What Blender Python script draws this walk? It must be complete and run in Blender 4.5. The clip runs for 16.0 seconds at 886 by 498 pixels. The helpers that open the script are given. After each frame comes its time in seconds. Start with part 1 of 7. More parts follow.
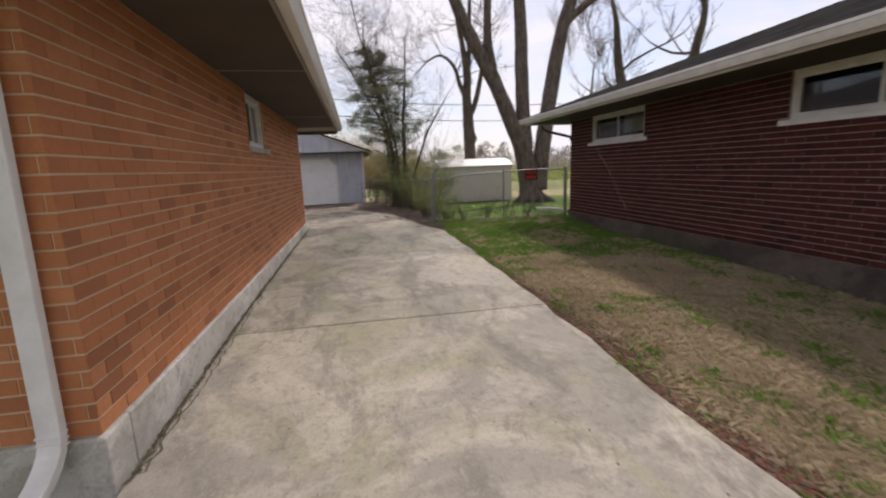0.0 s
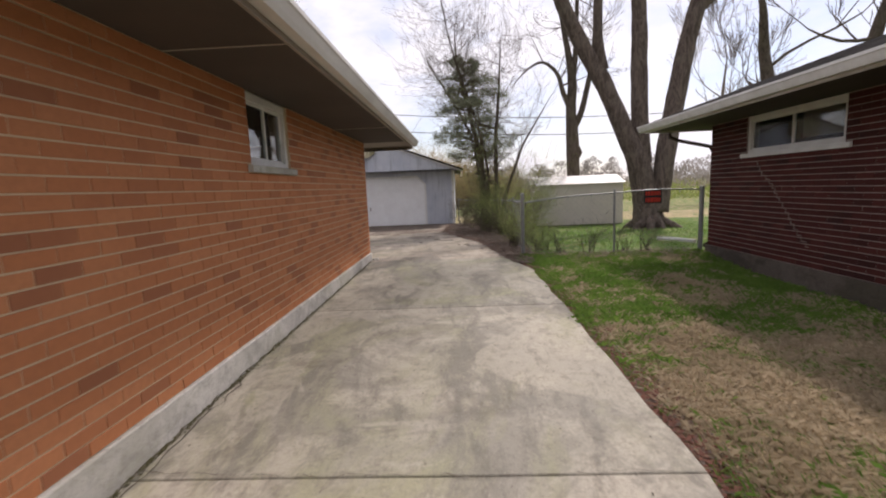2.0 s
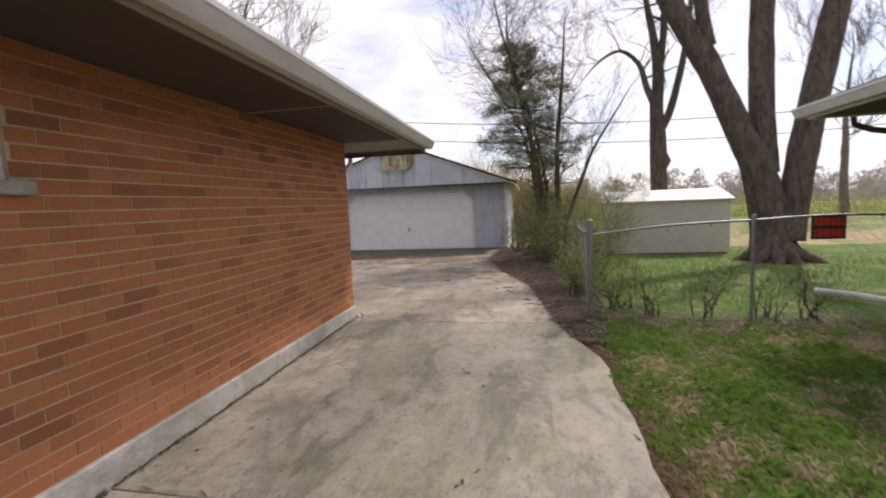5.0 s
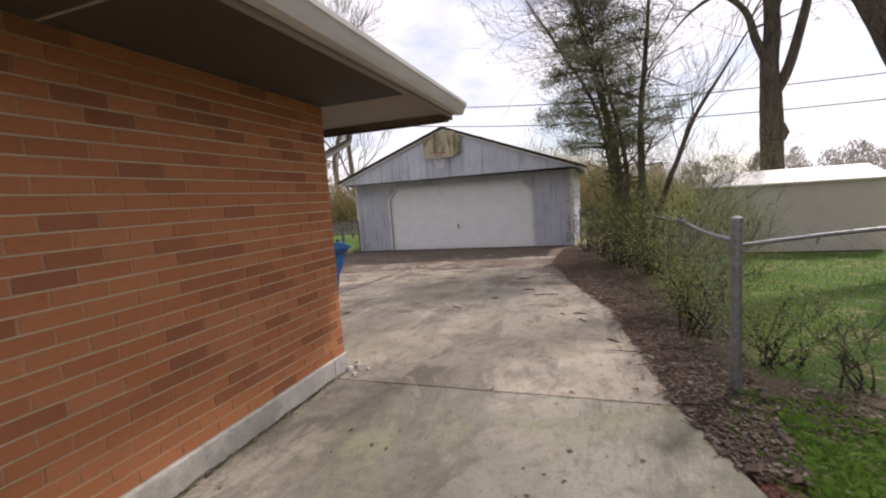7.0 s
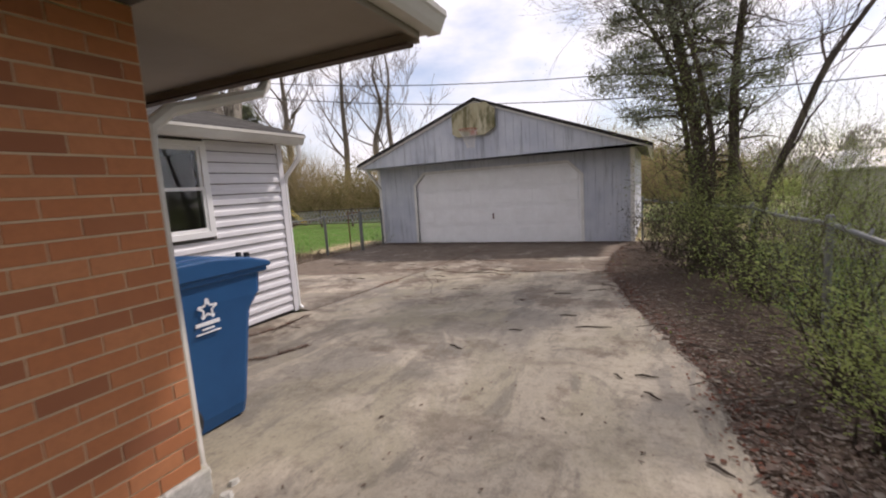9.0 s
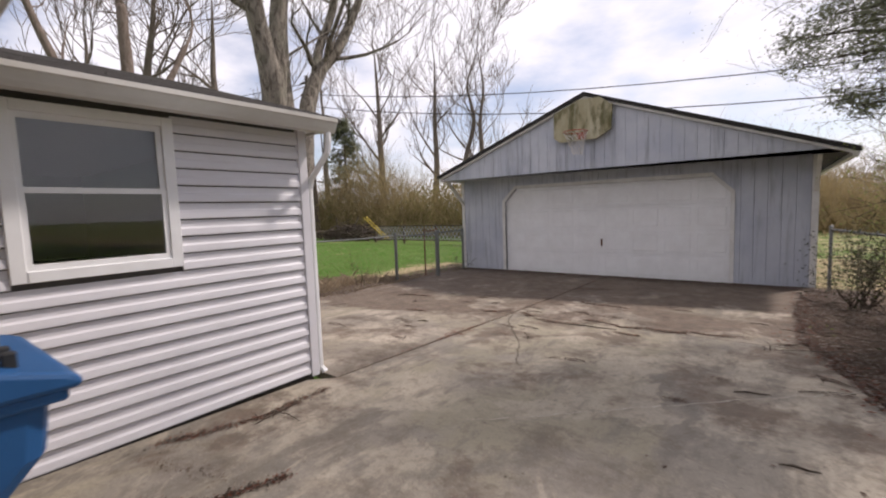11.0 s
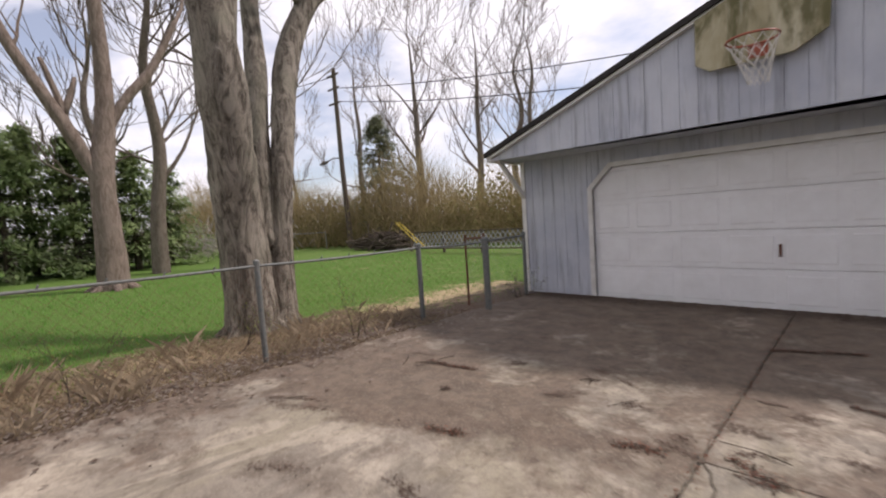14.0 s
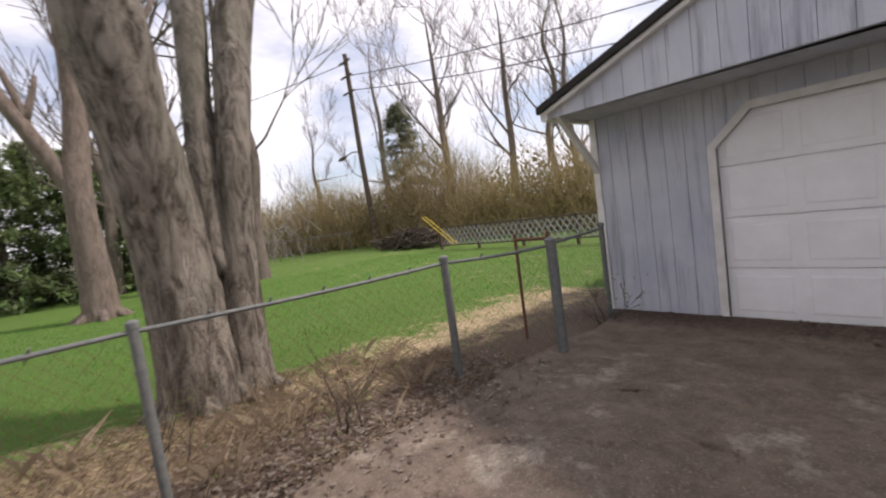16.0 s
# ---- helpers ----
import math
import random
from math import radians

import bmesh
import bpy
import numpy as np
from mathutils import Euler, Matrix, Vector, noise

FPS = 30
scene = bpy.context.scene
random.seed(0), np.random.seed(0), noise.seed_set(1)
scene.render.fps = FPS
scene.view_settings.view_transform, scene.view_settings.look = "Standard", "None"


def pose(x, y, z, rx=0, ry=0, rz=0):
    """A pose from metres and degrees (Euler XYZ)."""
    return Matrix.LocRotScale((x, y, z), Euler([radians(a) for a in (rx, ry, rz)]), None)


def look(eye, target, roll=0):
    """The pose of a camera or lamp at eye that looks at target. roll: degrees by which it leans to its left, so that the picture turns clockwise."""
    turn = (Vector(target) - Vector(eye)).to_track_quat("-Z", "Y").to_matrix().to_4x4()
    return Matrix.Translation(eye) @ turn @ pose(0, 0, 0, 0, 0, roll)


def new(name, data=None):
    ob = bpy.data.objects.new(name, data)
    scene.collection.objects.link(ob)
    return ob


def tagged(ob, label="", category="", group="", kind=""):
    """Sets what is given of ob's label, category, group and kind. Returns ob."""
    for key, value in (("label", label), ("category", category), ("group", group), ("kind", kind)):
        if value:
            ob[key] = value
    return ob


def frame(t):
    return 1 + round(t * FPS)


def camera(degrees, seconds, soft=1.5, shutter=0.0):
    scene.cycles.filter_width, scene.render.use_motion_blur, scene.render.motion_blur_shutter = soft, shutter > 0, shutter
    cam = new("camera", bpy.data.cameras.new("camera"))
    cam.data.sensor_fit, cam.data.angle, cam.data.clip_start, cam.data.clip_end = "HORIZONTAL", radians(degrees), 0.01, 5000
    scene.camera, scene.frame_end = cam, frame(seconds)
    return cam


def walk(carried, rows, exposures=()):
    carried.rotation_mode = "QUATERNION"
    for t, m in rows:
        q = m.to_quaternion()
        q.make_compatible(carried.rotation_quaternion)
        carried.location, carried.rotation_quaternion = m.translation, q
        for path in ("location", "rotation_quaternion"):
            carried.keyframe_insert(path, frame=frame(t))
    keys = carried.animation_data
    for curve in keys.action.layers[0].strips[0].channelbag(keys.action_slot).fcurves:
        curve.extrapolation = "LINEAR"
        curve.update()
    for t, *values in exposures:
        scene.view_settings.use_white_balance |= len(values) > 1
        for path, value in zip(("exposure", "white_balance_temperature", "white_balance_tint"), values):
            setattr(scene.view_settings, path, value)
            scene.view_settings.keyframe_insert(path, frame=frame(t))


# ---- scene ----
cam = camera(90.4, 16.0, 2.0, 0.4)
PATH = [
    (0, (0.146, -0.639, 1.424), (0.506, 1.295, 1.059), -2.2),
    (0.5, (0.368, -0.204, 1.458), (0.509, 1.758, 1.096), -2.4),
    (1, (0.489, 0.297, 1.512), (0.565, 2.272, 1.208), -2.9),
    (1.5, (0.661, 0.769, 1.49), (0.63, 2.746, 1.194), -2.8),
    (2, (0.73, 1.281, 1.488), (0.645, 3.26, 1.214), -2.4),
    (2.5, (0.83, 1.814, 1.494), (0.757, 3.783, 1.149), -3.9),
    (3, (0.978, 2.309, 1.532), (0.742, 4.266, 1.193), -2.3),
    (3.5, (1.009, 2.844, 1.569), (0.804, 4.817, 1.315), -2.4),
    (4, (1.093, 3.365, 1.562), (0.745, 5.325, 1.374), -3.1),
    (4.5, (1.151, 3.918, 1.566), (0.813, 5.88, 1.369), -3.7),
    (5, (1.228, 4.453, 1.57), (0.846, 6.406, 1.37), -2.3),
    (5.2, (1.253, 4.679, 1.56), (0.793, 6.614, 1.358), -1.7),
    (7.5, (1.009, 7.146, 1.561), (0.352, 9.022, 1.34), -3.9),
    (8, (0.982, 7.655, 1.551), (0.386, 9.554, 1.348), -2.7),
    (8.5, (0.971, 8.146, 1.549), (0.334, 10.022, 1.278), -3.1),
    (9, (0.908, 8.681, 1.555), (0.044, 10.464, 1.282), -3.8),
    (9.5, (0.724, 9.177, 1.538), (-0.113, 10.965, 1.224), -2.7),
    (10, (0.555, 9.676, 1.546), (-0.566, 11.326, 1.406), -2.0),
    (12.3, (-1.269, 11.866, 1.366), (-2.498, 13.428, 1.139), -2.5),
    (12.5, (-1.445, 12.096, 1.337), (-2.665, 13.671, 1.17), -2.1),
    (13, (-1.822, 12.634, 1.351), (-3.054, 14.199, 1.171), -2.2),
    (13.5, (-2.169, 13.192, 1.357), (-3.468, 14.706, 1.206), -1.8),
    (14, (-2.537, 13.663, 1.383), (-3.901, 15.118, 1.241), -3.9),
    (14.5, (-2.972, 14.193, 1.393), (-4.507, 15.471, 1.297), -2.4),
    (15, (-3.409, 14.591, 1.385), (-4.826, 15.998, 1.273), -3.4),
    (15.5, (-3.86, 15.033, 1.408), (-5.393, 16.314, 1.32), -4.2),
    (16, (-4.251, 15.416, 1.424), (-5.721, 16.761, 1.257), -8.0),
]
walk(cam, [(t, look(eye, target, roll)) for t, eye, target, roll in PATH], [(0, -0.03, 6500, 20), (1, 0.0, 6500, 20), (1.5, 0.13, 6500, 20), (3, 0.17, 6500, 20), (5, 0.22, 6500, 20), (7.5, 0.17, 6500, 20), (10, 0.14, 6500, 20), (13, 0.03, 6500, 20), (14.5, 0.2, 6500, 20), (16, 0.26, 6500, 20)])

# ---- world, sun, exposure ----
SUN_TO = Vector((1.10, 1.70, 2.40)).normalized()
world = bpy.data.worlds.new("world")
scene.world = world
world.use_nodes = True
wn, wl = world.node_tree.nodes, world.node_tree.links
wn.clear()
w_out = wn.new("ShaderNodeOutputWorld")
w_bg = wn.new("ShaderNodeBackground")
w_sky = wn.new("ShaderNodeTexSky")
w_sky.sky_type = 'NISHITA'
w_sky.sun_disc = False
w_sky.sun_elevation = math.asin(SUN_TO.z)
w_sky.sun_rotation = math.atan2(SUN_TO.x, SUN_TO.y)
w_co = wn.new("ShaderNodeTexCoord")
w_map = wn.new("ShaderNodeMapping")
w_map.inputs["Scale"].default_value = (1.0, 1.0, 2.4)
w_noise = wn.new("ShaderNodeTexNoise")
w_noise.inputs["Scale"].default_value = 2.6
w_noise.inputs["Detail"].default_value = 7
w_noise.inputs["Roughness"].default_value = 0.55
w_ramp = wn.new("ShaderNodeValToRGB")
w_ramp.color_ramp.elements[0].position = 0.36
w_ramp.color_ramp.elements[0].color = (0.25, 0.25, 0.25, 1)
w_ramp.color_ramp.elements[1].position = 0.56
w_ramp.color_ramp.elements[1].color = (1, 1, 1, 1)
w_mix = wn.new("ShaderNodeMixRGB")
w_mix.inputs["Color2"].default_value = (8.0, 8.05, 8.25, 1)
w_bg.inputs["Strength"].default_value = 0.12
wl.new(w_co.outputs["Generated"], w_map.inputs["Vector"])
wl.new(w_map.outputs["Vector"], w_noise.inputs["Vector"])
wl.new(w_noise.outputs["Fac"], w_ramp.inputs["Fac"])
wl.new(w_ramp.outputs["Color"], w_mix.inputs["Fac"])
wl.new(w_sky.outputs["Color"], w_mix.inputs["Color1"])
wl.new(w_mix.outputs["Color"], w_bg.inputs["Color"])
wl.new(w_bg.outputs["Background"], w_out.inputs["Surface"])
sun = new("sun", bpy.data.lights.new("sun", 'SUN'))
sun.data.energy = 3.3
sun.data.angle = radians(4.5)
sun.data.color = (1.0, 0.95, 0.87)
sun.matrix_world = look((30 * SUN_TO.x, 30 * SUN_TO.y, 30 * SUN_TO.z), (0, 0, 0))


# ---- materials ----
class Nodes:
    """A short way to build a node material."""
    def __init__(self, name):
        self.m = bpy.data.materials.new(name)
        self.m.use_nodes = True
        self.t = self.m.node_tree
        self.b = self.t.nodes["Principled BSDF"]
        geo = self.t.nodes.new("ShaderNodeNewGeometry")
        self.pos = geo.outputs["Position"]

    def link(self, a, b):
        self.t.links.new(a, b)

    def put(self, socket, value):
        if hasattr(value, "is_linked"):
            self.link(value, socket)
        elif isinstance(value, tuple):
            socket.default_value = (*value, 1) if len(value) == 3 and len(socket.default_value) == 4 else value
        else:
            socket.default_value = value

    def noise(self, scale, detail=4, rough=0.6, stretch=(1, 1, 1), warp=0.0, vec=None):
        mp = self.t.nodes.new("ShaderNodeMapping")
        mp.inputs["Scale"].default_value = stretch
        self.link(vec or self.pos, mp.inputs["Vector"])
        n = self.t.nodes.new("ShaderNodeTexNoise")
        n.inputs["Scale"].default_value, n.inputs["Detail"].default_value = scale, detail
        n.inputs["Roughness"].default_value, n.inputs["Distortion"].default_value = rough, warp
        self.link(mp.outputs["Vector"], n.inputs["Vector"])
        return n.outputs["Fac"]

    def band(self, value, lo, hi, a=0.0, b=1.0):
        n = self.t.nodes.new("ShaderNodeMapRange")
        n.inputs[1].default_value, n.inputs[2].default_value = lo, hi
        n.inputs[3].default_value, n.inputs[4].default_value = a, b
        self.link(value, n.inputs[0])
        return n.outputs[0]

    def mix(self, fac, a, b, mode='MIX'):
        n = self.t.nodes.new("ShaderNodeMixRGB")
        n.blend_type = mode
        for s, v in zip((0, 1, 2), (fac, a, b)):
            self.put(n.inputs[s], v)
        return n.outputs[0]

    def maths(self, op, a, b):
        n = self.t.nodes.new("ShaderNodeMath")
        n.operation = op
        self.put(n.inputs[0], a)
        self.put(n.inputs[1], b)
        return n.outputs[0]

    def random(self):
        return self.t.nodes.new("ShaderNodeObjectInfo").outputs["Random"]

    def attribute(self, name):
        n = self.t.nodes.new("ShaderNodeAttribute")
        n.attribute_name = name
        return n.outputs["Fac"]

    def bump(self, height, strength=0.3, distance=0.01):
        n = self.t.nodes.new("ShaderNodeBump")
        n.inputs["Strength"].default_value, n.inputs["Distance"].default_value = strength, distance
        self.link(height, n.inputs["Height"])
        self.link(n.outputs["Normal"], self.b.inputs["Normal"])

    def done(self, color, rough=0.7, metal=0.0, spec=0.4):
        self.put(self.b.inputs["Base Color"], color)
        self.put(self.b.inputs["Roughness"], rough)
        self.put(self.b.inputs["Metallic"], metal)
        self.b.inputs["Specular IOR Level"].default_value = spec
        return self.m


def plain(name, c1, c2, scale=6.0, rough=0.7, bump=0.15, metal=0.0, fine=60.0, stretch=(1, 1, 1), spec=0.4):
    """Paint, metal or plastic: two tones at two scales, with a fine relief."""
    n = Nodes(name)
    big = n.band(n.noise(scale, 5, 0.6, stretch), 0.35, 0.68)
    small = n.noise(fine, 3, 0.6, stretch)
    col = n.mix(big, c1, c2)
    col = n.mix(n.band(small, 0.3, 0.8, 0.0, 0.35), col, c2)
    n.bump(small, bump, 0.004)
    return n.done(col, rough, metal, spec)


def brick_material(name, dark, mid, light):
    n = Nodes(name)
    rnd = n.random()
    cell = n.attribute("tone")
    pick = n.maths('FRACT', n.maths('ADD', rnd, cell), 0.0)
    col = n.mix(n.band(pick, 0.02, 0.24), dark, mid)
    col = n.mix(n.band(pick, 0.55, 1.0, 0.0, 0.8), col, light)
    g = n.noise(28, 5, 0.7)
    col = n.mix(n.band(g, 0.4, 0.75, 0.0, 0.45), col, dark)
    col = n.mix(n.band(n.noise(2.2, 4), 0.5, 0.75, 0.0, 0.3), col, light)
    n.bump(n.noise(120, 4, 0.7), 0.5, 0.004)
    return n.done(col, 0.85, 0, 0.25)


BRICK_ORANGE = brick_material("orange brick", (0.30, 0.118, 0.058), (0.45, 0.175, 0.074), (0.52, 0.222, 0.10))
BRICK_DARK = brick_material("dark red brick", (0.04, 0.012, 0.011), (0.07, 0.017, 0.014), (0.098, 0.026, 0.02))
MORTAR_TAN = plain("tan mortar", (0.60, 0.46, 0.295), (0.50, 0.385, 0.25), 9, 0.95, 0.4)
MORTAR_GREY = plain("grey mortar", (0.34, 0.28, 0.24), (0.22, 0.18, 0.16), 9, 0.95, 0.4)


def concrete_material(name, pale, grey, moss, dirt, dirt_amount):
    """Cast concrete: broad stains, worn pale patches, a film of dirt and painted shade where the slab's own map has it,
    and open aggregate.
    """
    n = Nodes(name)
    deep = tuple(0.66 * c for c in grey)
    col = n.mix(n.band(n.noise(0.62, 7, 0.66, warp=0.7), 0.45, 0.55), grey, pale)
    col = n.mix(n.band(n.noise(0.55, 6, 0.7, (1.0, 0.7, 1), 0.8), 0.47, 0.57, 0.0, 0.8), col, moss)
    col = n.mix(n.band(n.noise(1.25, 8, 0.74, (1.5, 0.55, 1), 0.4), 0.50, 0.60, 0.0, 0.8), col, deep)
    worn = n.noise(0.85, 9, 0.62, (1.2, 0.8, 1), 1.1)
    col = n.mix(n.band(worn, 0.535, 0.565, 0.0, 0.6), col, pale)
    col = n.mix(n.band(n.noise(3.2, 8, 0.76, (1.6, 0.6, 1), 0.3), 0.55, 0.63, 0.0, 0.55), col, deep)
    grime_shade = n.attribute("grime_shade")
    col = n.mix(n.band(n.noise(1.1, 9, 0.72, (1, 1.3, 1), 0.2), 0.56 - 0.07 * dirt_amount, 0.66, 0.0, 0.4 + 0.5 * dirt_amount), col, dirt)
    film = n.band(n.maths('ADD', grime_shade, n.maths('MULTIPLY', n.maths('SUBTRACT', n.noise(1.1, 9, 0.74, warp=0.2), 0.5), 3.4)), 0.36, 0.68, 0.0, 0.9)
    col = n.mix(film, col, n.mix(n.band(n.noise(5, 7, 0.78), 0.4, 0.6), dirt, (0.155, 0.112, 0.081)))
    col = n.mix(n.band(n.noise(11, 7, 0.8), 0.52, 0.62, 0.0, 0.42), col, dirt)
    fine = n.noise(42, 5, 0.8)
    col = n.mix(n.band(fine, 0.52, 0.62, 0.0, 0.45), col, deep)
    col = n.mix(n.band(n.noise(60, 4, 0.75), 0.58, 0.66, 0.0, 0.5), col, pale)
    speck = n.noise(150, 2, 0.5)
    col = n.mix(n.band(speck, 0.64, 0.72, 0.0, 0.6), col, dirt)
    n.bump(n.maths('ADD', fine, n.maths('MULTIPLY', n.noise(7, 5), 1.5)), 0.4, 0.008)
    return n.done(col, n.band(n.noise(3, 3), 0.3, 0.7, 0.72, 0.92), 0, 0.35)


CONCRETE = concrete_material("weathered drive concrete", (0.44, 0.395, 0.315), (0.285, 0.262, 0.213), (0.315, 0.30, 0.185), (0.14, 0.12, 0.095), 0.3)
CONCRETE_GREY = concrete_material("greyed drive concrete", (0.405, 0.368, 0.292), (0.262, 0.242, 0.197), (0.295, 0.287, 0.178), (0.13, 0.112, 0.088), 0.35)
CONCRETE_MOSSY = concrete_material("mossy drive concrete", (0.37, 0.34, 0.27), (0.235, 0.218, 0.178), (0.275, 0.27, 0.165), (0.12, 0.104, 0.08), 0.4)
# dirt tone deepened as well for the shade in front of the garage
CONCRETE_DIRTY_SHADE = concrete_material("stained and shade-darkened yard concrete", (0.42, 0.362, 0.285), (0.255, 0.22, 0.176), (0.275, 0.24, 0.172), (0.082, 0.058, 0.041), 0.75)
CONCRETE_WORN = concrete_material("worn brownish concrete", (0.41, 0.355, 0.275), (0.25, 0.222, 0.182), (0.28, 0.248, 0.175), (0.12, 0.094, 0.07), 0.5)
FOUNDATION = concrete_material("foundation concrete", (0.56, 0.54, 0.49), (0.46, 0.44, 0.395), (0.34, 0.33, 0.25), (0.2, 0.18, 0.15), 0.1)
FOUNDATION_DARK = concrete_material("old foundation concrete", (0.13, 0.105, 0.085), (0.075, 0.06, 0.05), (0.08, 0.07, 0.045), (0.04, 0.03, 0.024), 0.6)
# brown boards made darker still: the shade under the eaves is in this colour
SOFFIT_BROWN_SHADE = plain("brown-beige soffit boards darkened for shade", (0.076, 0.058, 0.044), (0.058, 0.045, 0.034), 1.3, 0.8, 0.1)
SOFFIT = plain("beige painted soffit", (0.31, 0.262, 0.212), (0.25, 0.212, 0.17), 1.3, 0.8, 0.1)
WHITE_TRIM = plain("weathered white paint", (0.76, 0.75, 0.72), (0.60, 0.58, 0.54), 5, 0.55, 0.15)
GUTTER = plain("off-white gutter enamel", (0.66, 0.64, 0.59), (0.50, 0.47, 0.42), 4, 0.4, 0.08, stretch=(1, 0.3, 1))
BROWN_BOARD = plain("brown stained fascia", (0.085, 0.055, 0.04), (0.05, 0.034, 0.026), 8, 0.8, 0.3)
VINYL = plain("white vinyl", (0.86, 0.86, 0.85), (0.79, 0.785, 0.77), 4, 0.45, 0.05)
# dark colour stands for unlit rooms and for shadow between siding courses
DARK_INNER = plain("dark inner surface", (0.12, 0.11, 0.10), (0.09, 0.085, 0.08), 3, 0.9, 0.05)
BLACK = plain("black rubber", (0.02, 0.02, 0.02), (0.03, 0.03, 0.03), 20, 0.7, 0.2)
BLUE = plain("blue moulded plastic", (0.009, 0.066, 0.185), (0.014, 0.085, 0.225), 3, 0.45, 0.25, fine=220)
LABEL = plain("white printed label", (0.8, 0.8, 0.8), (0.7, 0.72, 0.75), 30, 0.5, 0.02)
GALV = plain("galvanised steel", (0.31, 0.315, 0.315), (0.21, 0.21, 0.20), 25, 0.55, 0.15, metal=0.6)
GALV_GREEN = plain("green painted steel", (0.115, 0.135, 0.13), (0.2, 0.195, 0.18), 25, 0.6, 0.25, metal=0.2)
RUST = plain("rusty steel", (0.19, 0.085, 0.05), (0.11, 0.055, 0.035), 30, 0.8, 0.4)
NET = plain("white cord", (0.72, 0.70, 0.66), (0.6, 0.57, 0.52), 30, 0.9, 0.1)
ORANGE = plain("orange rim paint", (0.42, 0.10, 0.055), (0.24, 0.08, 0.05), 18, 0.6, 0.25)
RED = plain("red sign ink", (0.55, 0.045, 0.022), (0.42, 0.035, 0.02), 10, 0.5, 0.05)
YELLOW = plain("yellow painted steel", (0.60, 0.43, 0.04), (0.5, 0.36, 0.05), 10, 0.5, 0.1)
SHED_SIDE = plain("tan sheet steel", (0.60, 0.545, 0.48), (0.53, 0.48, 0.42), 1.6, 0.5, 0.08)
SHED_TOP = plain("white roof sheet", (0.82, 0.81, 0.78), (0.62, 0.55, 0.46), 2.8, 0.45, 0.1)
SHINGLE_EDGE = plain("dark shingle edge", (0.02, 0.018, 0.017), (0.04, 0.036, 0.033), 20, 0.95, 0.5)
POLE = plain("creosoted pole wood", (0.075, 0.055, 0.04), (0.11, 0.085, 0.065), 9, 0.9, 0.4, stretch=(3, 3, 0.3))


def shingle_material():
    n = Nodes("grey asphalt shingle")
    pick = n.maths('FRACT', n.maths('ADD', n.random(), n.attribute("tone")), 0.0)
    col = n.mix(pick, (0.052, 0.048, 0.046), (0.115, 0.107, 0.10))
    col = n.mix(n.band(n.noise(0.9, 4), 0.45, 0.7, 0.0, 0.45), col, (0.13, 0.12, 0.105))
    col = n.mix(n.band(n.noise(200, 3), 0.45, 0.7, 0.0, 0.5), col, (0.17, 0.16, 0.15))
    n.bump(n.noise(260, 3), 0.6, 0.004)
    return n.done(col, 0.95, 0, 0.2)


def siding_material():
    """Blue-grey painted plywood with weathered streaks running down."""
    n = Nodes("weathered blue grey plywood")
    col = n.mix(n.band(n.noise(1.6, 4), 0.35, 0.65), (0.44, 0.465, 0.525), (0.54, 0.56, 0.60))
    streak = n.noise(7, 6, 0.7, (1.3, 1.3, 0.10))
    col = n.mix(n.band(streak, 0.52, 0.72, 0.0, 0.7), col, (0.20, 0.205, 0.225))
    col = n.mix(n.band(n.noise(30, 5, 0.7, (1, 1, 0.06)), 0.5, 0.8, 0.0, 0.4), col, (0.47, 0.47, 0.47))
    n.bump(n.noise(60, 5, 0.7, (1, 1, 0.05)), 0.35, 0.006)
    return n.done(col, 0.85, 0, 0.25)


def board_material():
    """A plywood backboard gone yellow with green algae."""
    n = Nodes("algae stained plywood")
    col = n.mix(n.band(n.noise(3, 5, 0.6, (1, 1, 0.5)), 0.35, 0.65), (0.33, 0.29, 0.175), (0.47, 0.43, 0.30))
    col = n.mix(n.band(n.noise(2.4, 6, 0.7, (1, 1, 0.35), 0.5), 0.46, 0.58, 0.0, 0.85), col, (0.095, 0.09, 0.035))
    col = n.mix(n.band(n.noise(9, 6, 0.7, (1, 1, 0.15)), 0.56, 0.75, 0.0, 0.6), col, (0.66, 0.62, 0.5))
    n.bump(n.noise(40, 5), 0.3, 0.005)
    return n.done(col, 0.85, 0, 0.25)


def vinyl_siding_material():
    n = Nodes("light grey vinyl siding")
    col = n.mix(n.band(n.noise(1.2, 4), 0.35, 0.7), (0.66, 0.645, 0.665), (0.73, 0.715, 0.73))
    col = n.mix(n.band(n.noise(5, 6, 0.7, (1, 0.4, 1.2)), 0.55, 0.8, 0.0, 0.4), col, (0.54, 0.52, 0.52))
    n.bump(n.noise(80, 3, 0.6, (1, 0.06, 1)), 0.12, 0.003)
    return n.done(col, 0.5, 0, 0.35)


def bark_material(name, c1, c2, c3):
    n = Nodes(name)
    rough = n.noise(9, 7, 0.75, (1, 1, 0.28), 0.8)
    col = n.mix(n.band(rough, 0.40, 0.58), c1, c2)
    col = n.mix(n.band(n.noise(2.1, 4), 0.5, 0.72, 0.0, 0.6), col, c3)
    n.bump(n.maths('ADD', rough, n.maths('MULTIPLY', n.noise(40, 5, 0.7, (1, 1, 0.3)), 0.4)), 1.0, 0.09)
    return n.done(col, 0.95, 0, 0.15)


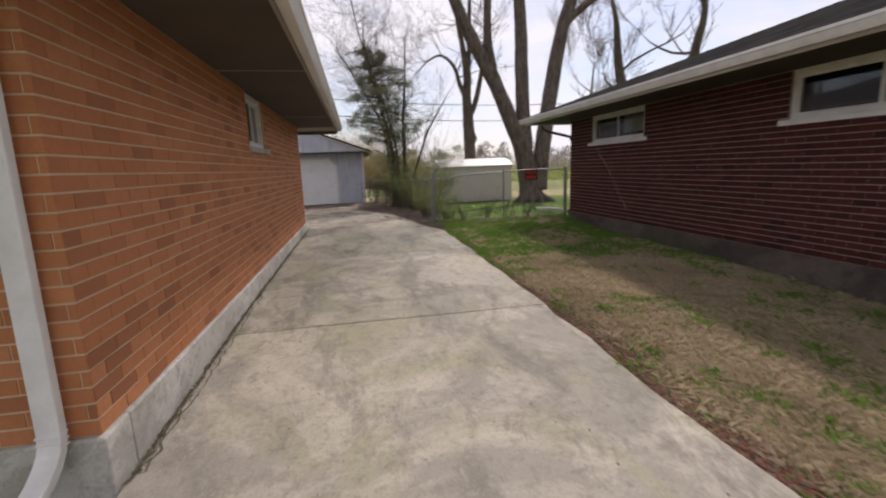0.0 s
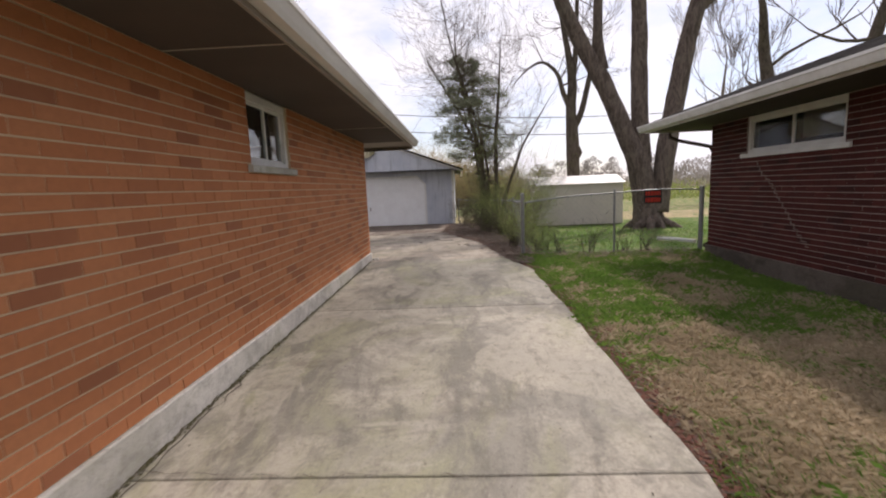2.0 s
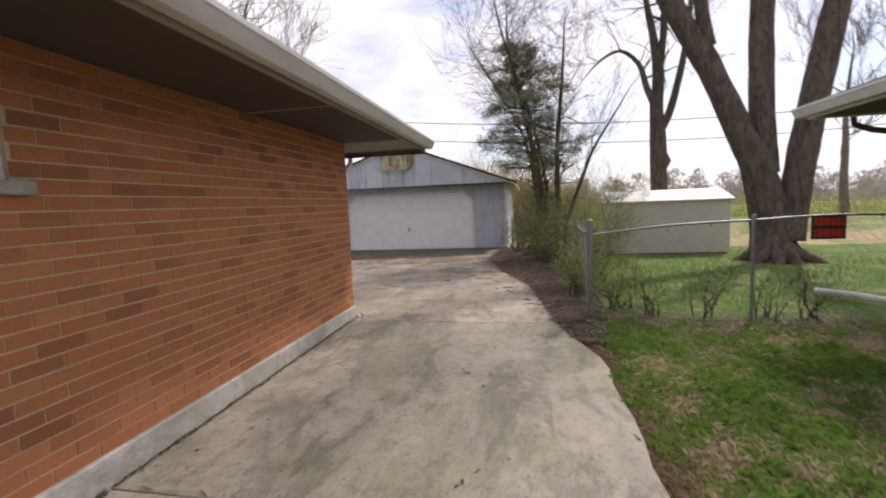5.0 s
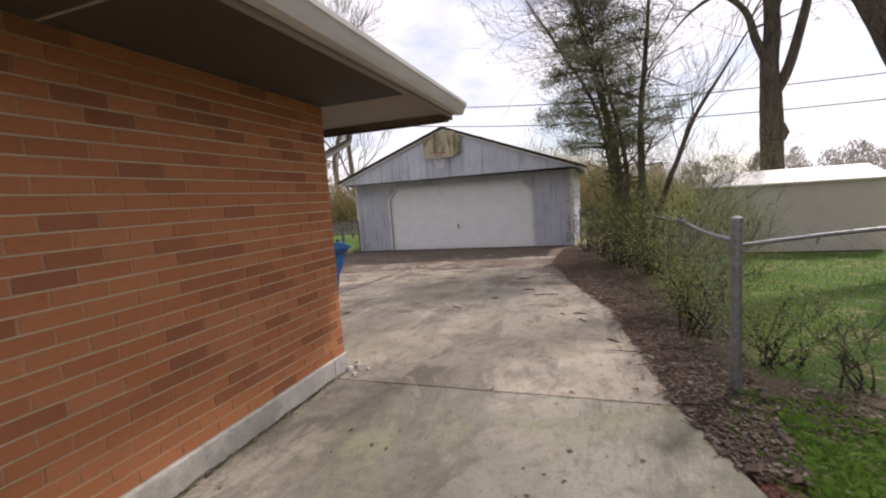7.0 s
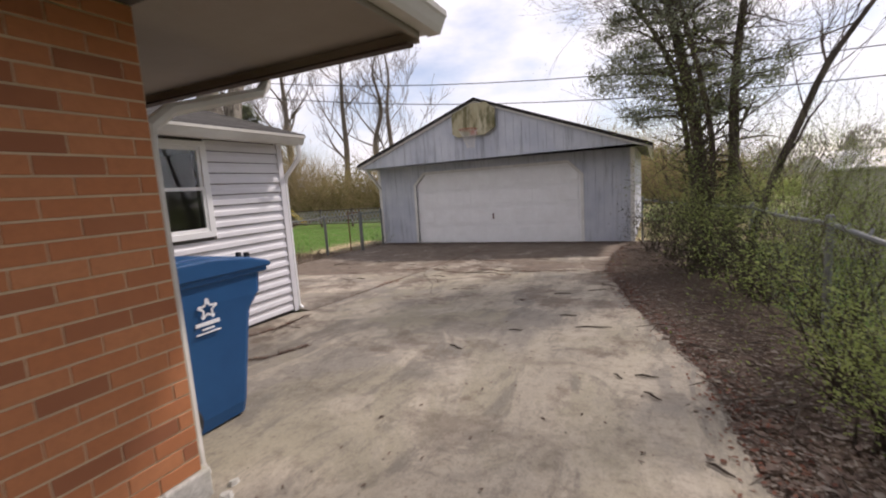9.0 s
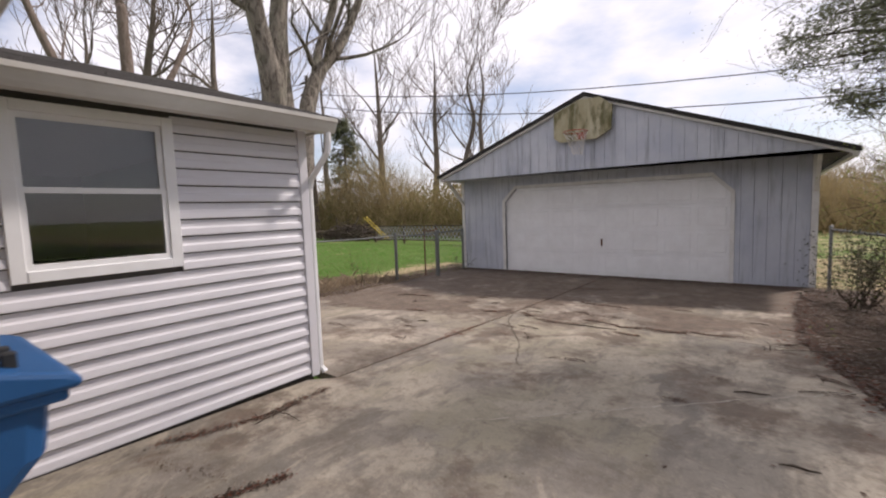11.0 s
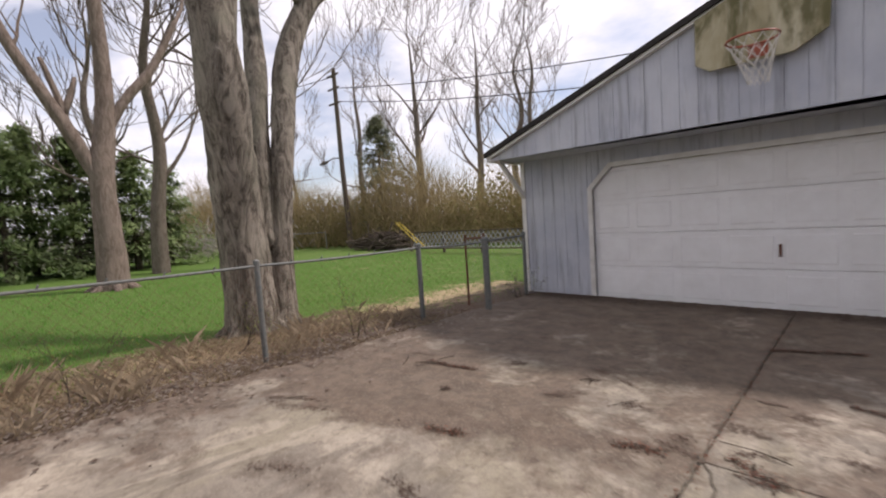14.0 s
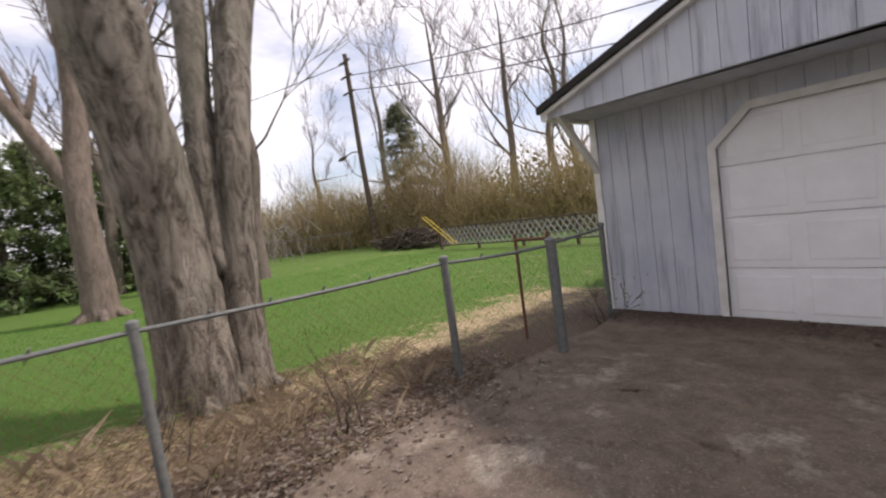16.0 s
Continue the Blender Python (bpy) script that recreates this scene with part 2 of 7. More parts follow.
def leaf_material(name, c1, c2, rough=0.7, thin=0.4):
    n = Nodes(name)
    col = n.mix(n.band(n.noise(1.1, 3), 0.35, 0.65), c1, c2)
    col = n.mix(n.band(n.noise(23, 2), 0.35, 0.65), col, c1)
    n.done(col, rough, 0, 0.2)
    if thin:
        glow, both = n.t.nodes.new("ShaderNodeBsdfTranslucent"), n.t.nodes.new("ShaderNodeMixShader")
        both.inputs[0].default_value = thin
        n.link(col, glow.inputs["Color"])
        n.link(n.b.outputs[0], both.inputs[1])
        n.link(glow.outputs[0], both.inputs[2])
        n.link(both.outputs[0], n.t.nodes["Material Output"].inputs["Surface"])
    return n.m


def ground_material():
    """Grass, dry thatch and soil; the share of each comes from the ground's own map."""
    n = Nodes("lawn and soil")
    dry, soil = n.attribute("dry"), n.attribute("soil")
    green = n.mix(n.noise(3.2, 5), (0.065, 0.145, 0.026), (0.14, 0.25, 0.052))
    green = n.mix(n.band(n.noise(40, 4, 0.7), 0.4, 0.7), green, (0.10, 0.13, 0.03))
    thatch = n.mix(n.band(n.noise(20, 7, 0.8, (1, 0.6, 1)), 0.36, 0.62), (0.23, 0.17, 0.095), (0.58, 0.46, 0.28))
    earth = n.mix(n.noise(18, 6, 0.75), (0.10, 0.072, 0.052), (0.23, 0.17, 0.125))
    wobble = n.maths('SUBTRACT', n.maths('ADD', n.maths('MULTIPLY', n.noise(1.6, 6, 0.72, warp=0.6), 0.55), n.maths('MULTIPLY', n.noise(8.5, 5, 0.75, warp=0.4), 0.45)), 0.5)
    d = n.band(n.maths('ADD', dry, n.maths('MULTIPLY', wobble, 3.4)), 0.30, 0.70)
    s = n.band(n.maths('ADD', soil, n.maths('MULTIPLY', n.maths('SUBTRACT', n.noise(3.1, 6, 0.7), 0.5), 1.3)), 0.4, 0.62)
    col = n.mix(d, green, thatch)
    col = n.mix(s, col, earth)
    col = n.mix(n.band(n.noise(31, 5, 0.8), 0.54, 0.68, 0.0, 0.6), col, (0.07, 0.06, 0.03))
    n.bump(n.noise(70, 5, 0.75), 0.9, 0.03)
    return n.done(col, 0.95, 0, 0.15)


def glass_material():
    n = Nodes("window glass")
    n.b.inputs["Transmission Weight"].default_value = 1.0
    n.b.inputs["IOR"].default_value = 1.5
    return n.done((0.82, 0.86, 0.86), 0.02, 0, 0.5)


SHINGLE, SIDING, BACKBOARD, VINYL_SIDING = shingle_material(), siding_material(), board_material(), vinyl_siding_material()
BARK_GREY = bark_material("grey furrowed bark", (0.10, 0.084, 0.066), (0.37, 0.325, 0.265), (0.28, 0.27, 0.20))
BARK_PINK = bark_material("pale scaly bark", (0.17, 0.13, 0.105), (0.30, 0.235, 0.195), (0.23, 0.19, 0.155))
BARK_DARK = bark_material("dark wet bark", (0.065, 0.05, 0.04), (0.15, 0.12, 0.095), (0.15, 0.135, 0.085))
BARK_MAPLE = bark_material("brown-grey maple bark", (0.085, 0.064, 0.053), (0.20, 0.155, 0.13), (0.18, 0.15, 0.12))
BARK_FAR = bark_material("bare twig bark", (0.14, 0.11, 0.09), (0.23, 0.19, 0.155), (0.2, 0.175, 0.14))
GROUND, GLASS = ground_material(), glass_material()
LEAF_SPRING = leaf_material("pale spring leaves", (0.25, 0.305, 0.085), (0.39, 0.43, 0.145))
LEAF_NEEDLE = leaf_material("dark evergreen needles", (0.18, 0.245, 0.105), (0.37, 0.43, 0.19))
LEAF_CEDAR = leaf_material("dull juniper needles", (0.18, 0.195, 0.125), (0.32, 0.33, 0.215))
LEAF_DEAD = leaf_material("dead brown leaves", (0.115, 0.08, 0.062), (0.28, 0.21, 0.165))
LEAF_WET = leaf_material("wet dark leaf crumbs", (0.06, 0.042, 0.03), (0.115, 0.08, 0.058))
LEAF_PALE = leaf_material("bleached dead leaves", (0.26, 0.22, 0.18), (0.36, 0.31, 0.26))
LEAF_RED = leaf_material("reddish fallen buds", (0.17, 0.065, 0.042), (0.27, 0.125, 0.08))
LEAF_IVY = leaf_material("dull ivy leaves", (0.05, 0.055, 0.028), (0.13, 0.135, 0.06))
BLADE_GREEN = leaf_material("green grass blades", (0.125, 0.225, 0.04), (0.25, 0.36, 0.08))
BLADE_BRIGHT = leaf_material("fresh lawn blades", (0.105, 0.27, 0.045), (0.20, 0.40, 0.08))
BLADE_DRY = leaf_material("dry straw blades", (0.38, 0.305, 0.20), (0.64, 0.53, 0.37))
BLADE_TAN = leaf_material("weathered tan straw", (0.275, 0.215, 0.145), (0.50, 0.405, 0.285))
BRUSH = leaf_material("tan winter brush", (0.29, 0.225, 0.12), (0.46, 0.37, 0.20))
# pale tones hold the distance haze in the colour itself
FAR_FIELD = leaf_material("haze-pale hedgerow", (0.33, 0.30, 0.27), (0.44, 0.40, 0.36))


# ---- mesh tools ----
class Mesh:
    """Collects faces and turns them into one object."""
    def __init__(self):
        self.v, self.f, self.tone = [], [], []

    def add(self, verts, faces, tone=None):
        k = len(self.v)
        self.v += [tuple(p) for p in verts]
        self.f += [tuple(i + k for i in f) for f in faces]
        if tone is not None:
            self.tone += [tone] * len(verts)

    def box(self, x0, y0, z0, x1, y1, z1, tone=None):
        self.add([(x, y, z) for z in (z0, z1) for y in (y0, y1) for x in (x0, x1)],
                 [(0, 2, 3, 1), (4, 5, 7, 6), (0, 1, 5, 4), (2, 6, 7, 3), (0, 4, 6, 2), (1, 3, 7, 5)], tone)

    def extrude(self, poly, axis, a, b):
        """A closed outline drawn in the two other axes (in x, y, z order), swept along axis from a to b."""
        def spot(p, c):
            q = list(p)
            q.insert("xyz".index(axis), c)
            return q
        n = len(poly)
        self.add([spot(p, a) for p in poly] + [spot(p, b) for p in poly],
                 [tuple(range(n))[::-1], tuple(range(n, 2 * n))] + [(i, (i + 1) % n, n + (i + 1) % n, n + i) for i in range(n)])

    def tube(self, pts, radii, sides=6, cap=True):
        pts = [Vector(p) for p in pts]
        if not isinstance(radii, (list, tuple)):
            radii = [radii] * len(pts)
        k, ring, n = len(self.v), [], len(pts)
        u = None
        for i, p in enumerate(pts):
            d = (pts[min(i + 1, n - 1)] - pts[max(i - 1, 0)]).normalized()
            if u is None:
                u = d.cross(Vector((0.31, 0.95, 0.05)) if abs(d.z) > 0.9 else Vector((0, 0, 1)))
            u = (u - d * u.dot(d)).normalized()
            w = d.cross(u)
            for j in range(sides):
                a = 2 * math.pi * j / sides
                q = p + radii[i] * (math.cos(a) * u + math.sin(a) * w)
                self.v.append((q.x, q.y, q.z))
        for i in range(n - 1):
            for j in range(sides):
                a, b = k + i * sides + j, k + i * sides + (j + 1) % sides
                self.f.append((a, b, b + sides, a + sides))
        if cap:
            self.f.append(tuple(range(k, k + sides))[::-1])
            self.f.append(tuple(range(k + (n - 1) * sides, k + n * sides)))

    def make(self, name, material, parent=None, smooth=False, bevel=0.0, origin=None):
        me = bpy.data.meshes.new(name)
        me.from_pydata(self.v, [], self.f)
        if self.tone:
            me.attributes.new("tone", 'FLOAT', 'POINT').data.foreach_set("value", self.tone)
        me.materials.append(material)
        ob = new(name, me)
        bm = bmesh.new()
        bm.from_mesh(me)
        if len(bm.faces) < 60000:
            bmesh.ops.recalc_face_normals(bm, faces=bm.faces)
        bm.to_mesh(me)
        bm.free()
        if smooth:
            me.polygons.foreach_set("use_smooth", [True] * len(me.polygons))
        if bevel:
            mod = ob.modifiers.new("edge", 'BEVEL')
            mod.width, mod.segments, mod.limit_method = bevel, 2, 'ANGLE'
        return part(ob, parent) if parent else ob


def part(ob, parent):
    ob.parent = parent
    if parent.type == 'EMPTY':
        ob.matrix_parent_inverse = Matrix.Translation(-parent.location)
    return ob


def thing(name, at, label, category, group=""):
    ob = new(name)
    ob.location = at
    ob.empty_display_size = 0.2
    return tagged(ob, label, category, group)


def lerp(table, t):
    if t <= table[0][0]:
        return table[0][1]
    for (a, u), (b, w) in zip(table, table[1:]):
        if t <= b:
            return u + (w - u) * (t - a) / (b - a)
    return table[-1][1]


# ---- the lie of the land ----
RISE = [(-6, -0.13), (1.6, -0.05), (4, 0.03), (6.5, 0.06), (10, 0.09), (13, 0.03), (16, -0.04), (20.5, -0.10), (26, -0.12)]


def land(x, y):
    """Height of the ground."""
    z = lerp(RISE, y)
    if x > 2:
        z -= 0.045 * min(x - 2, 3.4) * min(1.0, max(0.0, (10.0 - y) / 1.5))
        z -= 0.10 * min(1.0, max(0.0, (y - 13) / 5)) * min(1.0, (x - 2) / 2)
    if x < -6.8:
        z -= 0.06 * min(1.0, (-6.8 - x) / 1.0) * min(1.0, max(0.0, (y - 8) / 4))
    if x < -12:
        z += 0.006 * min(-12 - x, 15)
    return z


EDGE_RIGHT = [(-8, 1.93), (3, 1.90), (8.5, 1.88), (9.7, 1.55), (11.4, 1.33), (12.1, 1.27), (14.1, 0.72), (16.6, 0.14), (18.5, 0.16), (20.55, 0.40)]


def drive_right(y):
    return lerp(EDGE_RIGHT, y) + 0.035 * noise.noise((0.3, 2.1 * y, 0)) + 0.02 * noise.noise((0.3, 7.0 * y, 5))


def drive_left(y):
    if y < 9.95:
        return -1.06
    if y < 13.05:
        return -3.40
    return -6.75 + 0.12 * noise.noise((3.3, 1.4 * y, 0)) + 0.05 * noise.noise((3.3, 5.0 * y, 0))


def spread(a, b, step):
    n = max(1, math.ceil((b - a) / step))
    return [a + (b - a) * i / n for i in range(n + 1)]


def ground_sheet():
    near_x, near_y = spread(-14, 10, 0.3), spread(-7, 30, 0.3)
    out = [2, 5, 9, 15, 24, 40, 70, 120, 250, 600, 1500, 4000]
    xs = [-14 - d for d in out[::-1]] + near_x + [10 + d for d in out]
    ys = [-7 - d for d in out[::-1]] + near_y + [30 + d for d in out]
    v, dry, soil = [], [], []
    for y in ys:
        for x in xs:
            z = land(x, y) + 0.02 * noise.noise((x * 0.9, y * 0.9, 1)) - 0.01
            on_drive = drive_left(y) + 0.15 < x < drive_right(y) - 0.15 and y < 20.4
            v.append((x, y, z - (0.08 if on_drive else 0.0)))
            if x > 1.5 and y < 9.6:                         # strip of lawn between the two houses
                d = lerp([(-2, 1.15), (4.5, 0.98), (6.6, 0.55), (9, 0.36)], y) - 0.45 * (0.9 * noise.noise((x * 0.9, y * 0.9, 4)) + 0.6 * noise.noise((x * 2.6, y * 2.6, 9))) - 0.3 * max(0.0, x - 4.2)
                s = max(0.62 - abs(x - 1.95) * 1.15, 0.5 - abs(x - 5.3) * 0.8)
            elif x > 0.0 and y < 21:
                d, s = (0.25, min(0.9, 0.55 - (x - 2.2) * 0.5))
            elif x < -6.4 and 10.5 < y < 22:
                d = 0.85 - max(0.0, (-8.3 - x) * 0.55)
                # soil share grows by the gate: earth plus the garage's shade as dark ground
                s = 0.62 - max(0.0, (-7.6 - x) * 0.35) + (0.35 * max(0.0, y - 17.4) if x > -7.5 else 0.0)
            else:
                d, s = (0.16 if x < 0 else 0.64 if y < 26 else 0.44), (0.36 if x > 0 and y < 20 else 0.0)
            if x > 1.9 and abs(y - 9.95) < 0.3:            # bare earth under the fence
                s = max(s, 0.62)
            dry.append(d)
            soil.append(s)
    w = len(xs)
    f = [(j * w + i, j * w + i + 1, (j + 1) * w + i + 1, (j + 1) * w + i) for j in range(len(ys) - 1) for i in range(w - 1)]
    me = bpy.data.meshes.new("ground")
    me.from_pydata(v, [], f)
    me.attributes.new("dry", 'FLOAT', 'POINT').data.foreach_set("value", dry)
    me.attributes.new("soil", 'FLOAT', 'POINT').data.foreach_set("value", soil)
    me.polygons.foreach_set("use_smooth", [True] * len(me.polygons))
    me.materials.append(GROUND)
    tagged(new("ground", me), "patchy spring lawn, half green half dry, with bare soil", "lawn", kind="structure")


ground_sheet()


# ---- concrete drive, slab by slab ----
drive = thing("drive", (0.4, 4, 0), "stained concrete driveway in cast slabs with cracked joints", "driveway")
tagged(drive, kind="structure")


def slab(y0, y1, left, right, material, step=0.3):
    gap = 0.004
    ys = spread(y0 + gap, y1 - gap, step)
    m, cols = Mesh(), 9
    for y in ys:
        a, b = left(y) + gap, right(y) - gap
        for i in range(cols):
            x = a + (b - a) * i / (cols - 1)
            m.v.append((x, y, land(x, y) + 0.035 + 0.004 * noise.noise((x, y, 7))))
    n = len(ys)
    m.f = [(j * cols + i, j * cols + i + 1, (j + 1) * cols + i + 1, (j + 1) * cols + i) for j in range(n - 1) for i in range(cols - 1)]
    rim = [j * cols for j in range(n)] + [(n - 1) * cols + i for i in range(1, cols)] + [j * cols + cols - 1 for j in range(n - 2, -1, -1)] + list(range(cols - 2, 0, -1))
    k = len(m.v)
    m.v += [(m.v[i][0], m.v[i][1], m.v[i][2] - 0.16) for i in rim]
    m.f += [(rim[i], rim[(i + 1) % len(rim)], k + (i + 1) % len(rim), k + i) for i in range(len(rim))]
    ob = m.make("slab", material, drive, bevel=0.008)
    grime_shade = []
    for x, y, z in m.v:
        # towards the garage the map adds the garage's shade to the dirt film
        g = lerp([(9.5, -0.2), (11.5, 0.14), (14, 0.28), (16, 0.46), (17.2, 0.68), (19, 0.85), (20.5, 1.1)], y)
        if y > 13:
            g = max(g, 0.95 - 0.6 * (x - drive_left(y)), 1.5 - 0.8 * math.hypot((x + 5.6) / 1.2, (y - 16.3) / 0.9))
        g = max(g, 0.75 - 1.6 * abs(x + 3.0) if 10.5 < y < 13.2 else g)
        grime_shade.append(g)
    ob.data.attributes.new("grime_shade", 'FLOAT', 'POINT').data.foreach_set("value", grime_shade)
    return ob


GRIT = plain("dark grit", (0.075, 0.062, 0.048), (0.13, 0.11, 0.08), 30, 0.95, 0.5)
JOINTS = [-7.5, -3.2, 0.2, 3.33, 6.33, 9.70]
for a, b in zip(JOINTS, JOINTS[1:]):
    slab(a, b, lambda y: -1.06, drive_right, CONCRETE_MOSSY if a > 6 else CONCRETE_GREY if a > 3 else CONCRETE)
slab(9.70, 16.2, lambda y: -1.06 if y <= 9.98 else -3.38 if y <= 13.04 else -3.2 + 0.02 * (y - 13), drive_right, CONCRETE_WORN, 0.2)
slab(16.2, 20.55, lambda y: -3.2 + 0.02 * (y - 13), drive_right, CONCRETE_DIRTY_SHADE)
slab(13.05, 20.55, drive_left, lambda y: -3.2 + 0.02 * (y - 13), CONCRETE_DIRTY_SHADE)


# ---- shared building parts ----
COURSE, BRICK_LEN = 0.0793, 0.243


def wall_with_openings(name, plane, c, inward, a0, a1, z0, z1, holes, material, parent):
    """A wall of 0.2 m at plane x=c or y=c, whose body lies on the inward side; holes: (a0, z0, a1, z1)."""
    m = Mesh()
    lo, hi = min(c, c + inward * 0.2), max(c, c + inward * 0.2)

    def block(p, q, r, s):
        if q > p and s > r:
            if plane == 'x':
                m.box(lo, p, r, hi, q, s)
            else:
                m.box(p, lo, r, q, hi, s)
    at = a0
    for h0, hz0, h1, hz1 in sorted(holes):
        block(at, h0, z0, z1)
        block(h0, h1, z0, hz0)
        block(h0, h1, hz1, z1)
        at = h1
    block(at, a1, z0, z1)
    return m.make(name, material, parent)


def brick_mesh(name, length, material, depth=0.005, tone=0.0):
    """One brick face, a little proud of its mortar, lying along y and facing +x."""
    h, b = COURSE / 2 - 0.0046, 0.002
    l = length / 2 - 0.0026
    m = Mesh()
    m.add([(0, -l, -h), (0, l, -h), (0, l, h), (0, -l, h), (depth, -l + b, -h + b), (depth, l - b, -h + b), (depth, l - b, h - b), (depth, -l + b, h - b)],
          [(4, 5, 6, 7), (0, 1, 5, 4), (1, 2, 6, 5), (2, 3, 7, 6), (3, 0, 4, 7)], tone)
    return m


def brickwork(wall, plane, c, facing, a0, a1, z0, z1, holes, material, near, seed):
    """Running-bond brickwork on a wall: those inside the stretch near=(a, b) are single bricks up to 300, the rest one mesh."""
    rng = random.Random(seed)
    turn = {('x', 1): 0, ('y', 1): 90, ('x', -1): 180, ('y', -1): -90}[(plane, facing)]
    cache, rest, singles = {}, Mesh(), 0

    def lay(p, q, z):
        nonlocal singles
        length, mid = round(q - p, 3), (p + q) / 2
        if length < 0.03:
            return
        where = (c, mid, z) if plane == 'x' else (mid, c, z)
        jut = rng.uniform(-0.0015, 0.0015)
        m = pose(*where, 0, 0, turn) @ Matrix.Translation((jut, 0, 0))
        if near and near[0] <= mid <= near[1] and singles < 300:
            singles += 1
            if length not in cache:
                ob = brick_mesh("brick", length, material).make("brick", material)
                cache[length] = ob.data
            else:
                ob = new("brick", cache[length])
            ob.matrix_world = m
            ob.parent = wall
        else:
            b = brick_mesh("brick", length, material)
            rest.add([m @ Vector(v) for v in b.v], b.f, rng.random())
    row, z = 0, z0 + COURSE / 2
    while z + COURSE / 2 < z1 + 0.03:
        cuts = [a0] + [a0 + (i + (0.5 if row % 2 else 0)) * BRICK_LEN for i in range(int((a1 - a0) / BRICK_LEN) + 2)] + [a1]
        cuts = sorted({round(min(max(q, a0), a1), 4) for q in cuts})
        for p, q in zip(cuts, cuts[1:]):
            spans = [(p, q)]
            for h0, hz0, h1, hz1 in holes:
                if hz0 < z < hz1:
                    spans = [s for u, w in spans for s in ((u, min(w, h0)), (max(u, h1), w)) if s[1] - s[0] > 0.02]
            for u, w in spans:
                lay(u, w, z)
        row, z = row + 1, z + COURSE
    if rest.v:
        tagged(rest.make("brickwork", material, wall), kind="stuff")


def slider_window(parent, plane, c, facing, a0, a1, z0, z1, sill_out, sill_a0, sill_a1, mullions=1, blind=False):
    """A window in a masonry opening: frame, sliding sashes with real panes, a sill; plane, c, facing as the wall."""
    def span(m, p, q, r, s, d0, d1):
        lo, hi = sorted((c + facing * d0, c + facing * d1))
        if plane == 'x':
            m.box(lo, p, r, hi, q, s)
        else:
            m.box(p, lo, r, q, hi, s)
    at = (c, (a0 + a1) / 2, z0) if plane == 'x' else ((a0 + a1) / 2, c, z0)
    fr = Mesh()
    t = 0.05
    span(fr, a0, a1, z1 - t * 1.5, z1, -0.09, -0.02)
    span(fr, a0, a1, z0, z0 + t, -0.09, -0.02)
    span(fr, a0, a0 + t, z0 + t, z1 - t * 1.5, -0.09, -0.021)
    span(fr, a1 - t, a1, z0 + t, z1 - t * 1.5, -0.09, -0.021)
    ob = fr.make("window", WHITE_TRIM, parent, bevel=0.004)
    tagged(ob, "white framed sliding window")
    cuts = [a0 + t] + [a0 + (a1 - a0) * (i + 1) / (mullions + 1) for i in range(mullions)] + [a1 - t]
    for i, (p, q) in enumerate(zip(cuts, cuts[1:])):
        s = Mesh()
        e, d = 0.028, -0.07 - 0.014 * (i % 2)
        span(s, p, q, z1 - t * 1.5 - e, z1 - t * 1.5, d, d + 0.03)
        span(s, p, q, z0 + t, z0 + t + e, d, d + 0.03)
        span(s, p, p + e, z0 + t + e, z1 - t * 1.5 - e, d, d + 0.0305)
        span(s, q - e, q, z0 + t + e, z1 - t * 1.5 - e, d, d + 0.0305)
        s.make("sash", WHITE_TRIM, ob)
        g = Mesh()
        span(g, p + e, q - e, z0 + t + e, z1 - t * 1.5 - e, d + 0.010, d + 0.016)
        g.make("pane", GLASS, ob).visible_shadow = False
        if blind and i % 2 == blind - 1:
            k = Mesh()
            span(k, p, q, z0 + t + 0.1, z1 - t, -0.2, -0.19)
            k.make("blind", SOFFIT, ob)
    s = Mesh()
    span(s, sill_a0, sill_a1, z0 - 0.065, z0 - 0.002, -0.1, sill_out)
    s.make("sill", FOUNDATION if sill_out > 0.03 else WHITE_TRIM, ob, bevel=0.006)
    return ob


def gutter_profile(d, z):
    """K-style gutter outline in (outward, up) coordinates starting at distance d and height z."""
    return [(d, z), (d + 0.075, z), (d + 0.092, z + 0.03), (d + 0.112, z + 0.075), (d + 0.122, z + 0.085), (d + 0.122, z + 0.115),
            (d + 0.112, z + 0.115), (d + 0.108, z + 0.09), (d + 0.07, z + 0.012), (d + 0.006, z + 0.012), (d + 0.006, z + 0.115), (d, z + 0.115)]


